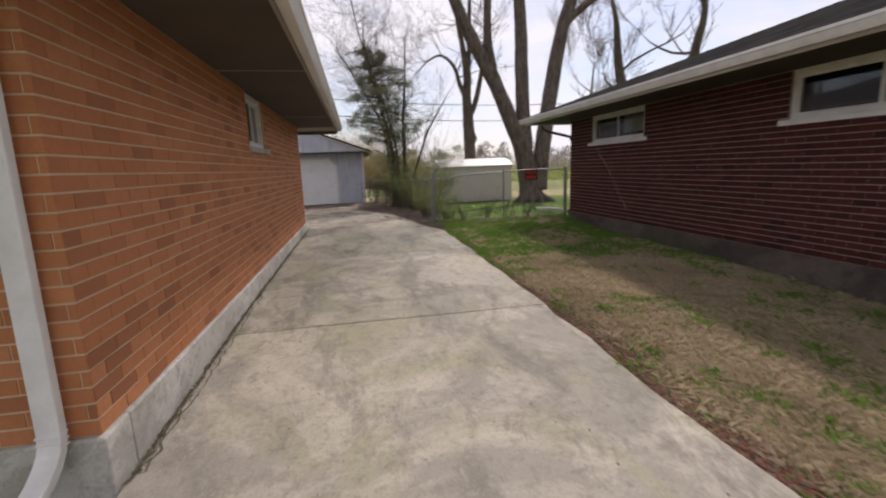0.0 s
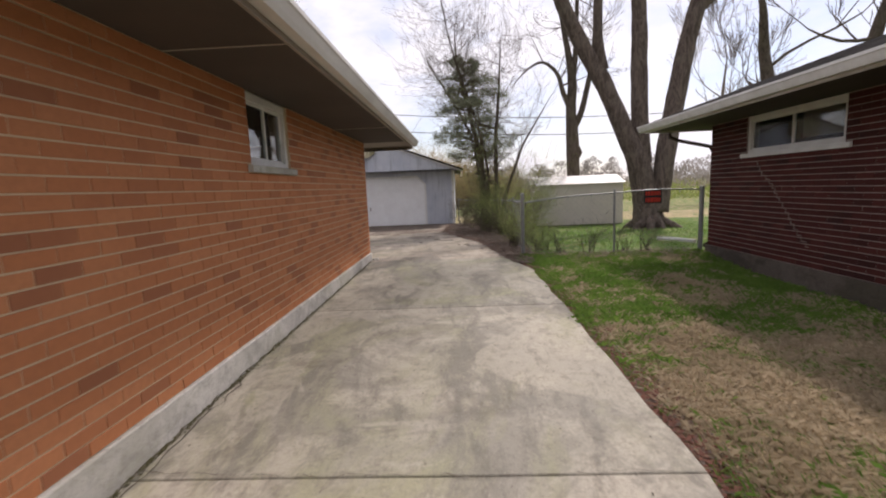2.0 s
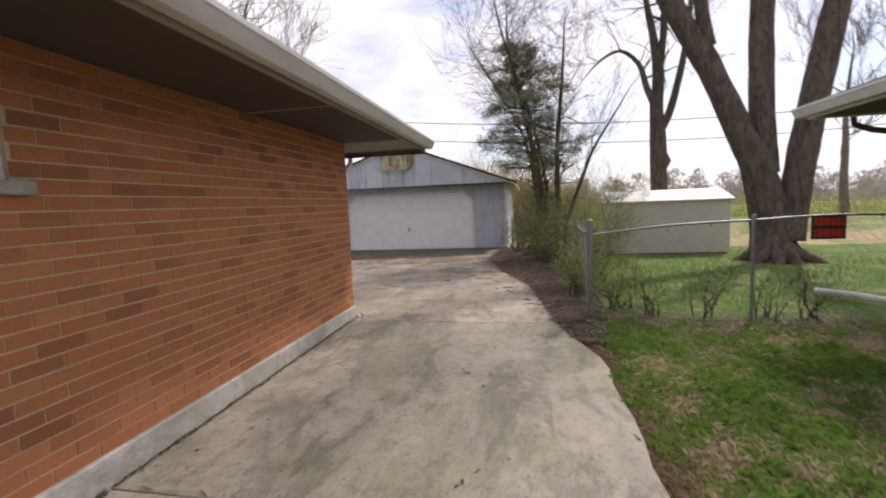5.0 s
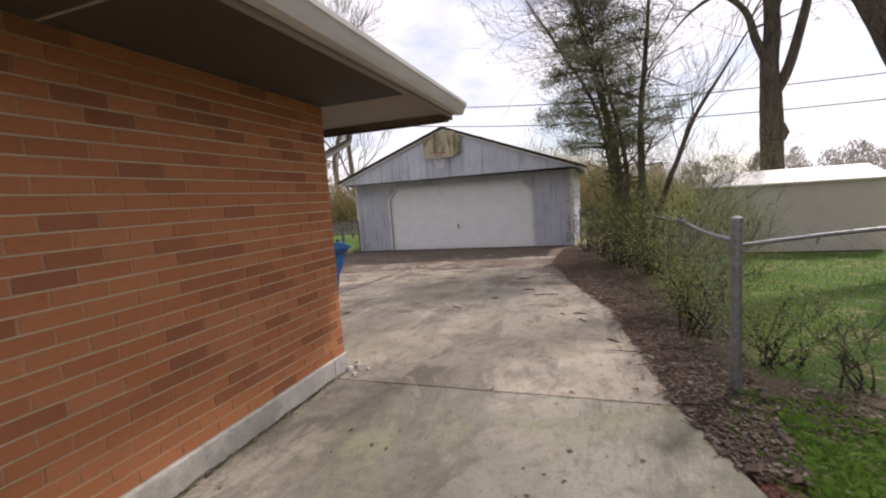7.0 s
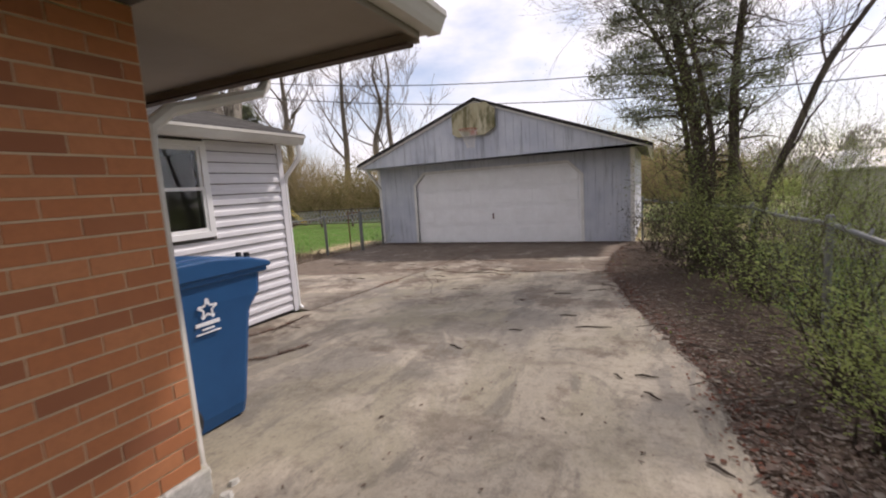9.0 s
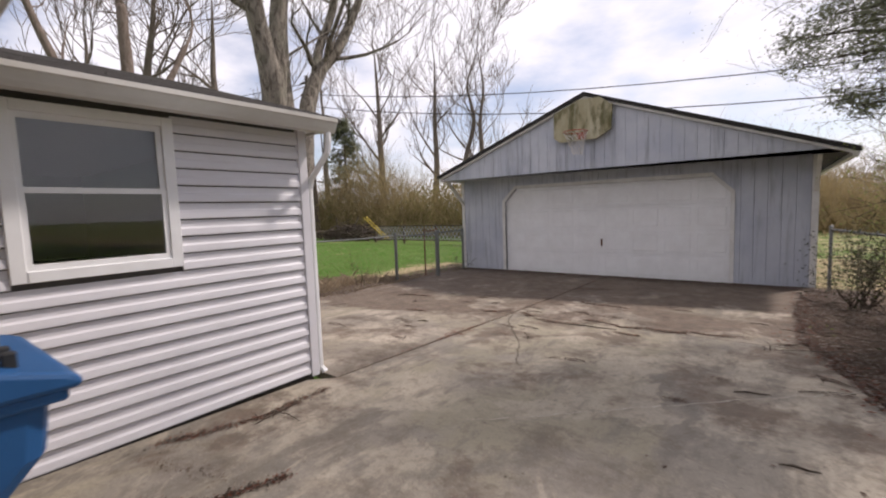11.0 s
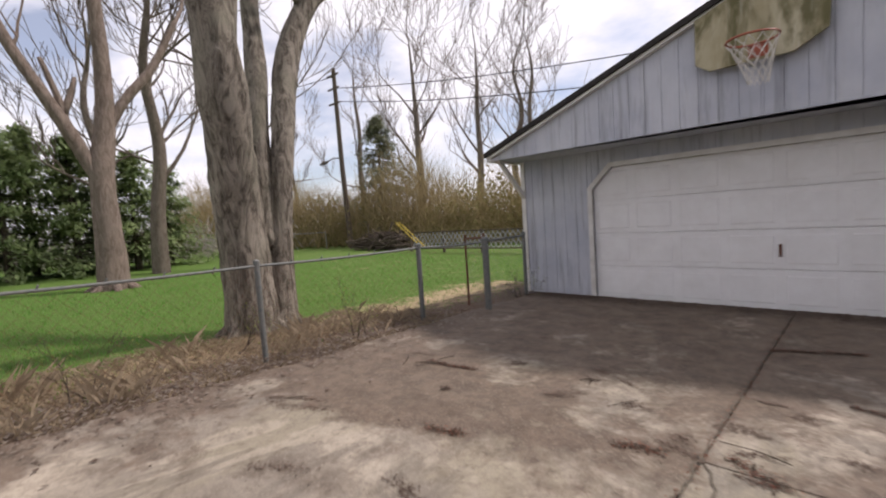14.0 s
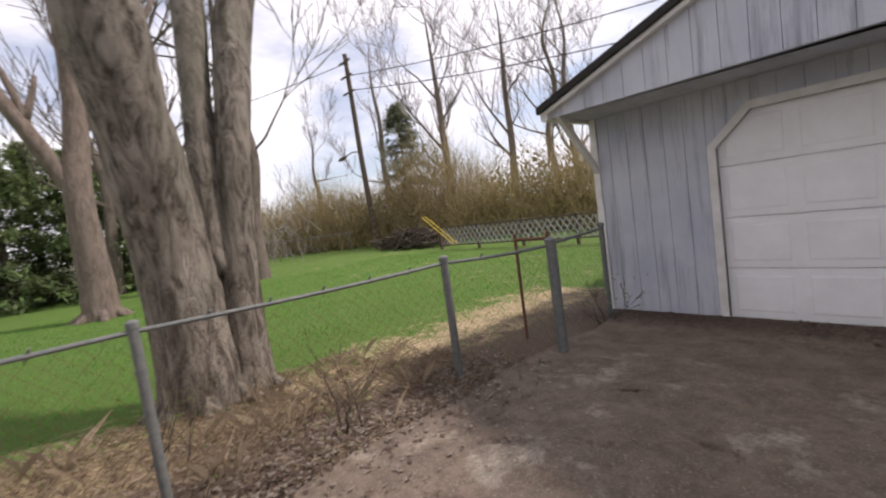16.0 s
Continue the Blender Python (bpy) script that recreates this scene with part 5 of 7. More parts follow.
def twin_tree():
    t = thing("tree", (-9.03, 16.55, -0.15), "large old double-trunked tree with furrowed grey bark, still bare", "tree")
    m = Mesh()
    rng = random.Random(21)
    z = land(-9.03, 16.55) - 0.05
    a = limb(m, [(-9.05, 16.42, z - 0.1), (-9.05, 16.38, 0.5), (-9.05, 16.36, 1.4), (-8.80, 16.22, 2.4), (-8.57, 16.09, 3.2), (-8.42, 15.97, 4.0), (-8.30, 15.72, 5.0), (-8.25, 15.3, 6.6), (-8.4, 14.9, 9.0)],
             [0.43, 0.345, 0.335, 0.315, 0.30, 0.25, 0.19, 0.15, 0.08], 36, 0.17, 3)
    b = limb(m, [(-9.00, 16.80, z - 0.1), (-9.00, 16.87, 0.5), (-8.99, 16.95, 1.5), (-9.04, 17.10, 2.5), (-9.26, 17.32, 3.5), (-9.42, 17.58, 4.3), (-9.42, 17.95, 5.1), (-9.25, 18.6, 6.0), (-9.0, 19.4, 7.8)],
             [0.29, 0.20, 0.165, 0.17, 0.185, 0.19, 0.17, 0.13, 0.07], 28, 0.15, 9)
    c = limb(m, [(-9.02, 16.72, 1.1), (-9.17, 16.80, 2.2), (-9.36, 16.92, 3.2), (-9.50, 17.02, 4.0), (-9.65, 17.1, 5.6), (-9.5, 17.3, 8.8)], [0.15, 0.16, 0.16, 0.16, 0.13, 0.06], 16, 0.14, 5)
    d = limb(m, [(-9.44, 17.85, 4.9), (-9.6, 18.1, 5.7), (-9.5, 18.6, 7.0), (-9.4, 18.9, 9.0)], [0.13, 0.12, 0.10, 0.05], 10, 0.12, 6)
    e = limb(m, [(-8.52, 16.06, 3.4), (-8.62, 16.22, 4.4), (-8.75, 16.4, 5.8), (-8.6, 16.6, 8.4)], [0.21, 0.19, 0.16, 0.07], 14, 0.12, 7)
    root_flare(m, Vector((-9.05, 16.4, z)), 0.37, 4)
    root_flare(m, Vector((-9.0, 16.82, z)), 0.25, 8, 6)
    m.make("trunk", BARK_GREY, t, smooth=True)
    m = Mesh()
    crown(m, rng, [(*a, 0.62), (*b, 0.6), (*c, 0.55), (*d, 0.5), (*e, 0.4)], 4, 2.6, density=0.22, kids=2, thin=0.005)
    m.make("branches", BARK_GREY, t)


def pruned_tree():
    t = thing("tree", (-18.5, 16.5, 0.2), "pale-barked tree with lopped limbs behind the lawn", "tree")
    m, rng, z = Mesh(), random.Random(5), land(-18.5, 16.5)
    a = limb(m, [(-18.5, 16.42, z - 0.2), (-18.5, 16.44, 1.6), (-18.5, 16.45, 3.3), (-18.5, 16.68, 4.9), (-18.45, 16.75, 6.5), (-18.4, 16.72, 9.0)], [0.42, 0.34, 0.32, 0.26, 0.20, 0.15], 14, 0.12, 2)
    b = limb(m, [(-18.5, 16.35, 3.2), (-18.5, 15.9, 4.3), (-18.5, 15.35, 5.5), (-18.6, 14.7, 7.0), (-18.7, 14.1, 9.0)], [0.21, 0.19, 0.16, 0.13, 0.09], 10, 0.1, 3)
    c = limb(m, [(-18.5, 16.6, 4.4), (-18.45, 17.2, 5.5), (-18.4, 18.0, 6.6), (-18.4, 18.8, 8.2)], [0.16, 0.14, 0.12, 0.07], 10, 0.1, 4)
    limb(m, [(-18.5, 15.85, 4.4), (-18.5, 15.7, 5.3), (-18.5, 15.4, 6.4)], [0.11, 0.09, 0.06], 8, 0.1, 5)
    limb(m, [(-18.5, 15.75, 4.9), (-18.5, 15.95, 5.5), (-18.5, 16.1, 6.0)], [0.10, 0.08, 0.04], 8, 0.1, 6)
    root_flare(m, Vector((-18.5, 16.42, z)), 0.38, 12)
    m.make("trunk", BARK_PINK, t, smooth=True)
    m = Mesh()
    crown(m, rng, [(*a, 0.75), (*b, 0.5), (*c, 0.6)], 3, 2.4, density=0.25, kids=2, thin=0.008)
    m.make("branches", BARK_PINK, t)


def big_tree():
    t = thing("tree", (7.1, 16.4, -0.1), "tall multi-trunked maple with dark bare limbs behind the fence", "tree")
    m, rng, z = Mesh(), random.Random(31), land(7.1, 16.4)
    s = [limb(m, [(7.05, 16.4, z - 0.2), (6.98, 16.4, 0.6), (6.82, 16.4, 1.5), (6.62, 16.4, 2.25), (6.28, 16.4, 2.95), (5.58, 16.4, 4.55), (4.35, 16.3, 6.75), (3.5, 16.0, 8.8), (3.0, 15.5, 12.0), (2.4, 15.3, 15.0)],
              [0.50, 0.42, 0.39, 0.36, 0.30, 0.27, 0.22, 0.17, 0.11, 0.05], 16, 0.12, 1),
         limb(m, [(6.85, 16.45, 2.0), (6.75, 16.45, 3.2), (6.70, 16.45, 4.8), (6.64, 16.45, 7.0), (6.5, 16.5, 10.0), (6.7, 16.6, 14.0), (6.4, 16.8, 17.0)], [0.28, 0.27, 0.26, 0.23, 0.17, 0.1, 0.05], 12, 0.1, 2),
         limb(m, [(7.35, 16.35, 0.4), (7.45, 16.35, 1.5), (7.7, 16.3, 3.4), (8.2, 16.25, 6.2), (8.75, 16.2, 8.0), (9.3, 16.0, 11.0), (9.6, 15.6, 15.0)], [0.34, 0.32, 0.29, 0.26, 0.21, 0.14, 0.05], 12, 0.12, 3),
         limb(m, [(5.52, 16.32, 5.05), (5.40, 16.3, 5.5), (5.27, 16.2, 6.4), (5.2, 15.8, 8.4), (5.0, 15.4, 10.5), (5.3, 15.0, 14.0)], [0.16, 0.16, 0.15, 0.13, 0.1, 0.04], 9, 0.1, 4),
         limb(m, [(8.3, 16.25, 6.6), (9.6, 16.0, 7.6), (11.5, 15.8, 8.2), (13.0, 15.7, 9.6)], [0.16, 0.13, 0.09, 0.04], 8, 0.1, 5)]
    root_flare(m, Vector((7.1, 16.4, z)), 0.5, 3, 9)
    m.make("trunk", BARK_MAPLE, t, smooth=True)
    m = Mesh()
    crown(m, rng, [(*s[0], 0.6), (*s[1], 0.5), (*s[2], 0.55), (*s[3], 0.4), (*s[4], 0.4)], 4, 3.6, density=0.22, kids=2, thin=0.006)
    m.make("branches", BARK_MAPLE, t)


def bare_tree(name, base, height, r, seed, lean, level, bark, label, group="", kids=3, fork=0.35):
    x, y = base
    z = land(x, y)
    t = thing(name, (x, y, z), label, "tree", group)
    m, rng = Mesh(), random.Random(seed)
    top = Vector((x + lean[0], y + lean[1], z + height * 0.8))
    lo = Vector((x, y, z - 0.2))
    pts = [lo] + [lo.lerp(top, f) + Vector((rng.gauss(0, 0.012 * height), rng.gauss(0, 0.012 * height), 0)) for f in (0.2, 0.42, 0.65, 0.85)] + [top]
    s = limb(m, pts, [r * 1.15, r * 0.9, r * 0.75, r * 0.55, r * 0.33, r * 0.15], 9, 0.08, seed)
    crown(m, rng, [(*s, fork)], level, height * 0.27, density=0.20, kids=kids, thin=0.008 + 0.0004 * height, up=0.2)
    m.make("trunk", bark, t, smooth=True)
    return t


twin_tree()
pruned_tree()
big_tree()
def field_tree():
    """The bare tree behind the shed, with a burl on its trunk and one arching limb."""
    z = land(5.95, 22)
    t = thing("tree", (5.95, 22, z), "bare tree with mossy dark trunk standing behind the shed", "tree")
    m, rng = Mesh(), random.Random(7)
    s = [limb(m, [(5.98, 22, z - 0.2), (5.97, 22, 1.4), (5.96, 22, 2.7), (5.93, 22, 4.0), (5.88, 22, 4.8), (5.93, 22, 5.9), (5.75, 22, 7.2), (5.45, 22.1, 9.0), (5.2, 22.2, 12.0)], [0.36, 0.31, 0.29, 0.25, 0.22, 0.19, 0.13, 0.09, 0.03], 12, 0.12, 1),
         limb(m, [(5.98, 22, 3.85), (6.35, 22, 4.7), (6.72, 22, 6.3), (6.95, 22.1, 8.0), (7.2, 22.1, 11.0)], [0.15, 0.13, 0.11, 0.08, 0.03], 9, 0.1, 2),
         limb(m, [(5.93, 22, 5.8), (6.12, 22.1, 7.4), (6.2, 22.2, 9.5), (6.35, 22.2, 12.0)], [0.15, 0.12, 0.08, 0.03], 9, 0.1, 3),
         limb(m, [(5.88, 22, 4.7), (5.5, 21.9, 5.5), (5.25, 21.9, 6.3), (4.6, 21.8, 6.8), (3.9, 21.7, 6.5), (3.3, 21.6, 5.9)], [0.13, 0.11, 0.085, 0.06, 0.04, 0.012], 8, 0.1, 4)]
    limb(m, [(6.05, 21.98, 2.6), (6.19, 21.96, 2.85), (6.12, 21.97, 3.15)], [0.16, 0.19, 0.08], 9, 0.15, 5)
    root_flare(m, Vector((5.98, 22, z)), 0.34, 6)
    m.make("trunk", BARK_DARK, t, smooth=True)
    m = Mesh()
    crown(m, rng, [(*s[0], 0.5), (*s[1], 0.4), (*s[2], 0.35), (*s[3], 0.3)], 4, 2.0, density=0.4, kids=2, thin=0.005)
    m.make("branches", BARK_DARK, t)


field_tree()
bare_tree("tree", (15.8, 22.0), 13, 0.42, 14, (-2.2, 0), 4, BARK_DARK, "bare tree behind the neighbouring roof", "trees behind the roof", kids=2)
bare_tree("tree", (18.4, 22.5), 14, 0.5, 15, (1.2, 0), 4, BARK_DARK, "bare tree behind the neighbouring roof", "trees behind the roof", kids=2)
bare_tree("tree", (23.0, 40.0), 14, 0.28, 16, (0, 0), 4, BARK_FAR, "thin bare tree beyond the yard", "trees behind the roof", kids=3)
k = 0
for x, y, h, r in ((-21, 21.5, 15, 0.27), (-23, 18.8, 15, 0.3), (-26, 17.6, 14, 0.24), (-27, 38, 19, 0.34), (-22.5, 39, 17, 0.3), (-20.5, 41, 17, 0.27), (-18, 40, 16, 0.27), (-33, 37, 18, 0.30), (-38, 33, 12, 0.22)):
    k += 1
    bare_tree("tree", (x, y), h, r, 40 + k, (random.Random(k).uniform(-1.5, 1.5), 0.3), 3, BARK_FAR, "tall thin bare tree at the wood's edge", "trees at the wood's edge", kids=3, fork=0.3)


def thicket_tree():
    """The tangled half-evergreen tree beside the garage."""
    t = thing("tree", (1.45, 17.3, -0.1), "tangled tree with grey-green juniper crown and pale spring leaves", "tree")
    m, rng = Mesh(), random.Random(77)
    tips = []
    stems = [limb(m, [(1.75, 17.3, -0.3), (1.66, 17.3, 1.2), (1.5, 17.3, 2.5), (1.2, 17.35, 4.0), (0.8, 17.4, 5.6), (0.75, 17.4, 7.0)], [0.14, 0.115, 0.095, 0.07, 0.04, 0.012], 8, 0.1, 1),
             limb(m, [(1.95, 17.1, -0.3), (2.05, 17.1, 1.5), (2.05, 17.1, 3.0), (2.2, 17.1, 4.8), (2.3, 17.2, 6.4)], [0.10, 0.08, 0.062, 0.042, 0.012], 8, 0.1, 2),
             limb(m, [(1.6, 17.5, -0.3), (1.5, 17.5, 1.5), (1.15, 17.5, 3.4), (0.3, 17.5, 5.0), (-0.3, 17.5, 6.0)], [0.06, 0.05, 0.04, 0.025, 0.01], 7, 0.1, 3),
             limb(m, [(1.6, 17.0, -0.3), (1.75, 16.9, 1.8), (1.35, 16.8, 3.8), (0.6, 16.7, 6.2), (0.2, 16.6, 8.6)], [0.055, 0.045, 0.036, 0.025, 0.01], 7, 0.1, 4)]
    for fine, rad in stems:
        for i in range(int(len(fine) * 0.15), len(fine)):
            for _ in range(3):
                a = Vector((rng.gauss(0, 1), rng.gauss(0, 1), rng.gauss(0.25, 0.5))).normalized()
                sprout(m, rng, fine[i], a, rng.uniform(0.6, 1.2) * (0.62 if fine[i].z < 3.2 else 1), rad[i] * 0.22 + 0.003, 3, 40, 2, 0.1, 0.0024, tips)
    m.make("branches", BARK_DARK, t)
    hi, core = [], Mesh()
    for i in range(64):                                   # flat juniper sprays round the upper stem
        z = 2.4 + 3.5 * (i + rng.random()) / 64
        reach = lerp([(2.4, 0.9), (3.2, 1.6), (4.2, 1.5), (5.2, 0.95), (6.0, 0.3)], z) * rng.uniform(0.45, 1.2)
        a = rng.uniform(0, 2 * math.pi)
        d, o = Vector((math.cos(a), math.sin(a), 0)), Vector((lerp([(2.4, 1.4), (4.0, 1.2), (6.0, 1.0)], z), 17.35, z))
        pts = [o + d * reach * f + Vector((rng.gauss(0, 0.03), rng.gauss(0, 0.03), reach * (0.30 * f - 0.22 * f * f))) for f in (0, 0.3, 0.6, 0.85, 1)]
        core.tube(pts, [0.022, 0.016, 0.011, 0.007, 0.003], 4, False)
        for f0, f1 in ((1, 2), (2, 3), (3, 4), (3, 4)):
            for s in (0.2, 0.7):
                p = pts[f0].lerp(pts[f1], s)
                q = p + d.cross(Vector((0, 0, 1))) * rng.gauss(0, 0.2 * reach) + Vector((0, 0, rng.gauss(0.02, 0.05)))
                core.tube([p, q], [0.005, 0.002], 3, False)
                hi += [(p, d), (q, d), (p.lerp(q, 0.6), d)]
    core.make("sprays", BARK_DARK, t)
    lo = [s for s in tips if s[0].z < 5.0]
    m = Mesh()
    leaves(m, rng, hi, 42000, 0.024, 0.075)
    tagged(m.make("needles", LEAF_CEDAR, t), kind="stuff")
    m = Mesh()
    leaves(m, rng, lo, 22000, 0.015, 0.12)
    tagged(m.make("leaves", LEAF_SPRING, t), kind="stuff")


def shrub(x, y, h, w, seed, n_leaf, material=LEAF_SPRING, label="straggling shrub with fine pale green leaves", name="shrub", group="shrubs along the fence", size=0.0105, stems=12, bark=BARK_DARK):
    z = land(x, y)
    t = thing(name, (x, y, z), label, "shrub", group)
    m, rng, tips = Mesh(), random.Random(seed), []
    for _ in range(stems):
        a = rng.uniform(0, 2 * math.pi)
        d = Vector((math.cos(a) * w / h * rng.uniform(0.2, 1), math.sin(a) * w / h * rng.uniform(0.2, 1), 1))
        sprout(m, rng, Vector((x + rng.gauss(0, 0.08), y + rng.gauss(0, 0.08), z - 0.05)), d, h * rng.uniform(0.45, 0.75), 0.012, 3, 34, 2, 0.05, 0.0022, tips)
    m.make("stems", bark, t)
    if n_leaf:
        m = Mesh()
        leaves(m, rng, tips, n_leaf, size, 0.1)
        tagged(m.make("leaves", material, t), kind="stuff")


def leaning_tree():
    t = thing("tree", (2.05, 15.4, 0), "slender bare sapling leaning over the fence", "tree")
    m, rng = Mesh(), random.Random(9)
    s = limb(m, [(1.95, 15.5, -0.2), (2.12, 15.6, 0.8), (2.29, 15.6, 1.44), (2.5, 15.6, 2.0), (2.76, 15.6, 2.7), (3.15, 15.55, 3.35), (3.6, 15.5, 4.1)], [0.06, 0.05, 0.044, 0.04, 0.034, 0.024, 0.01], 8, 0.1, 3)
    crown(m, rng, [(*s, 0.3)], 3, 1.5, density=0.5, kids=2, thin=0.003, up=0.15)
    m.make("trunk", BARK_DARK, t, smooth=True)


thicket_tree()
leaning_tree()
for i, (x, y, h, w, nl) in enumerate(((2.02, 12.2, 0.9, 0.45, 650), (2.5, 12.9, 0.9, 0.5, 600), (2.35, 14.2, 1.0, 0.5, 500), (1.95, 15.5, 1.2, 0.75, 900), (1.5, 16.7, 1.2, 0.7, 650), (2.7, 16.2, 1.8, 0.9, 1700), (2.4, 10.7, 0.5, 0.4, 600), (3.3, 17.2, 1.6, 1.0, 1200), (2.0, 11.5, 0.75, 0.5, 600), (2.4, 13.5, 0.9, 0.5, 420), (2.2, 14.8, 1.1, 0.6, 500))):
    shrub(x, y, h, w, 100 + i, int(nl * 7))
for i, (x, y, h, w) in enumerate(((0.95, 18.9, 0.75, 0.6), (1.15, 17.9, 0.9, 0.65), (1.45, 17.2, 1.0, 0.7), (1.75, 16.3, 0.9, 0.6), (2.0, 15.0, 0.7, 0.5))):
    shrub(x, y, h, w, 120 + i, 1700, LEAF_IVY, "low dark tangle of ivy and dead stems", "undergrowth", "undergrowth beside the garage", 0.02, 16)
for i, (x, y, h) in enumerate(((3.3, 10.12, 0.55), (4.0, 10.15, 0.45), (4.4, 10.1, 0.5), (2.7, 10.15, 0.4))):
    shrub(x, y, h, 0.3, 140 + i, 60, LEAF_DEAD, "bare weed stems at the foot of the fence", "weed", "weeds along the fence", 0.012, 5)
for i, (x, y, h) in enumerate(((-7.05, 16.9, 0.6), (-7.6, 14.2, 0.55), (-6.75, 20.0, 0.45), (-7.9, 15.9, 0.5))):
    shrub(x, y, h, 0.35, 160 + i, 130, LEAF_SPRING, "thin weed with a few new leaves by the old fence", "weed", "weeds by the old fence", 0.014, 3)


def evergreen(x, y, h, w, seed, material, label, group):
    z = land(x, y)
    t = thing("evergreen_tree", (x, y, z), label, "tree", group)
    m, rng, spots = Mesh(), random.Random(seed), []
    m.tube([(x, y, z - 0.2), (x, y, z + h * 0.5), (x, y, z + h)], [0.16, 0.1, 0.02], 7)
    n = int(h * 11)
    for i in range(n):
        f = (i + rng.random()) / n
        hh = z + h * (0.06 + 0.94 * f)
        reach = w * (1 - f) ** 0.75 * rng.uniform(0.6, 1.12) + 0.1
        a = rng.uniform(0, 2 * math.pi)
        d = Vector((math.cos(a), math.sin(a), 0))
        pts = [Vector((x, y, hh)) + d * reach * s + Vector((0, 0, reach * (0.10 * s - 0.22 * s * s))) for s in (0, 0.35, 0.7, 1)]
        m.tube(pts, [0.03, 0.02, 0.012, 0.004], 4, False)
        for p in pts[1:]:
            spots += [(p, d)] * 2
        spots.append((pts[1].lerp(pts[2], 0.5), d))
    m.make("trunk", BARK_DARK, t)
    k = Mesh()
    for _ in range(int(h * 1300)):
        p, d = spots[rng.randrange(len(spots))]
        c = p + Vector((rng.gauss(0, 0.2), rng.gauss(0, 0.2), rng.gauss(-0.05, 0.12)))
        a = (d + Vector((rng.gauss(0, 0.6), rng.gauss(0, 0.6), rng.gauss(-0.15, 0.45)))).normalized()
        b = a.cross(Vector((0, 0, 1))).normalized()
        s = rng.uniform(0.09, 0.2)
        k.add([c - a * s, c + b * s * 0.35, c + a * s, c - b * s * 0.35], [(0, 1, 2, 3)])
    tagged(k.make("needles", material, t), kind="stuff")


for i, (x, y, h, w) in enumerate(((-27.5, 12.2, 6.2, 2.4), (-26.8, 14.6, 5.8, 2.5), (-27.2, 16.8, 5.9, 2.4), (-26.9, 18.9, 5.4, 2.2), (-28, 10.0, 6.5, 2.4), (-29.5, 15.6, 6.6, 2.4), (-28.6, 13.4, 6.3, 2.6), (-28.8, 18.0, 5.6, 2.5), (-28.2, 20.6, 5.0, 2.2))):
    evergreen(x, y, h, w, 200 + i, LEAF_NEEDLE, "dark green spruce in a screening row", "row of evergreens")
evergreen(-27.6, 34.3, 8.9, 3.6, 230, LEAF_CEDAR, "olive-green cedar at the wood's edge", "wood's edge evergreens")


# ---- far woods and brush (uncountable) ----
def brush_band(name, label, spots, count, h_lo, h_hi, material, seed, width=0.02, leaf=False):
    m, rng = Mesh(), random.Random(seed)
    for _ in range(count):
        (x0, y0), (x1, y1), dep = spots[rng.randrange(len(spots))]
        f = rng.random()
        x, y = x0 + (x1 - x0) * f + rng.gauss(0, dep), y0 + (y1 - y0) * f + rng.gauss(0, dep)
        z, h = land(x, y) - 0.1, rng.uniform(h_lo, h_hi) * (0.7 + 0.5 * noise.noise((x * 0.15, y * 0.15, seed)))
        p = Vector((x, y, z + rng.random() ** 1.3 * h * 0.8))
        d = Vector((rng.gauss(0, 0.55), rng.gauss(0, 0.55), 1)).normalized()
        l = h * rng.uniform(0.2, 0.5)
        b = d.cross(Vector((rng.gauss(0, 1), rng.gauss(0, 1), 0.1))).normalized() * width * rng.uniform(0.4, 1.2)
        if leaf:
            m.add([p - d * width * 2.2, p + b * 1.6, p + d * width * 2.2, p - b * 1.6], [(0, 1, 2, 3)])
        else:
            m.add([p - b, p + b, p + d * l], [(0, 1, 2)])
    tagged(m.make(name, material), label, "brush", kind="stuff")


brush_band("brush", "tan leafless brush along the back of the lawn", [((-48, 27), (-26, 33), 1.6), ((-26, 33), (-6, 37), 1.5), ((-6, 37), (4, 40), 1.5)], 60000, 4.2, 7.4, BRUSH, 1, 0.018)
brush_band("brush", "pale olive undergrowth in the far thicket", [((-34, 31), (-8, 35.5), 1.2), ((-52, 24), (-34, 31), 1.5)], 42000, 3.0, 5.6, leaf_material("olive undergrowth", (0.21, 0.185, 0.075), (0.32, 0.275, 0.12)), 2, 0.045, True)
brush_band("brush", "grey-brown brush behind the evergreens", [((-46, 4), (-32, 26), 2.0)], 6000, 2.5, 5.5, FAR_FIELD, 3, 0.04)
def far_tree_line():
    """Rounded crowns of a wood beyond the field, hazy through their pale colour."""
    m, rng = Mesh(), random.Random(4)
    for i in range(120):
        f = i / 119
        cx, cy = -20 + 140 * f + rng.gauss(0, 1.5), 96 - 22 * f + rng.gauss(0, 3)
        w, h = rng.uniform(2.0, 4.2), rng.uniform(2.6, 6.4)
        for _ in range(480):
            a, q = rng.uniform(0, 6.283), rng.random() ** 0.6
            u = rng.uniform(0.0, 1.0)
            r = w * math.sqrt(max(0.0, 1 - (u * 1.0) ** 2.2)) * q
            p = Vector((cx + r * math.cos(a), cy + r * math.sin(a), land(cx, cy) + u * h + rng.gauss(0, 0.15)))
            d = Vector((rng.gauss(0, 0.5), rng.gauss(0, 0.5), 1)).normalized() * rng.uniform(0.15, 0.4)
            b = Vector((rng.gauss(0, 1), rng.gauss(0, 1), 0)).normalized() * 0.09
            m.add([p - d, p + b, p + d, p - b], [(0, 1, 2, 3)])
    tagged(m.make("hedgerow", FAR_FIELD), "hazy grey-brown wood across the far field", "brush", kind="stuff")


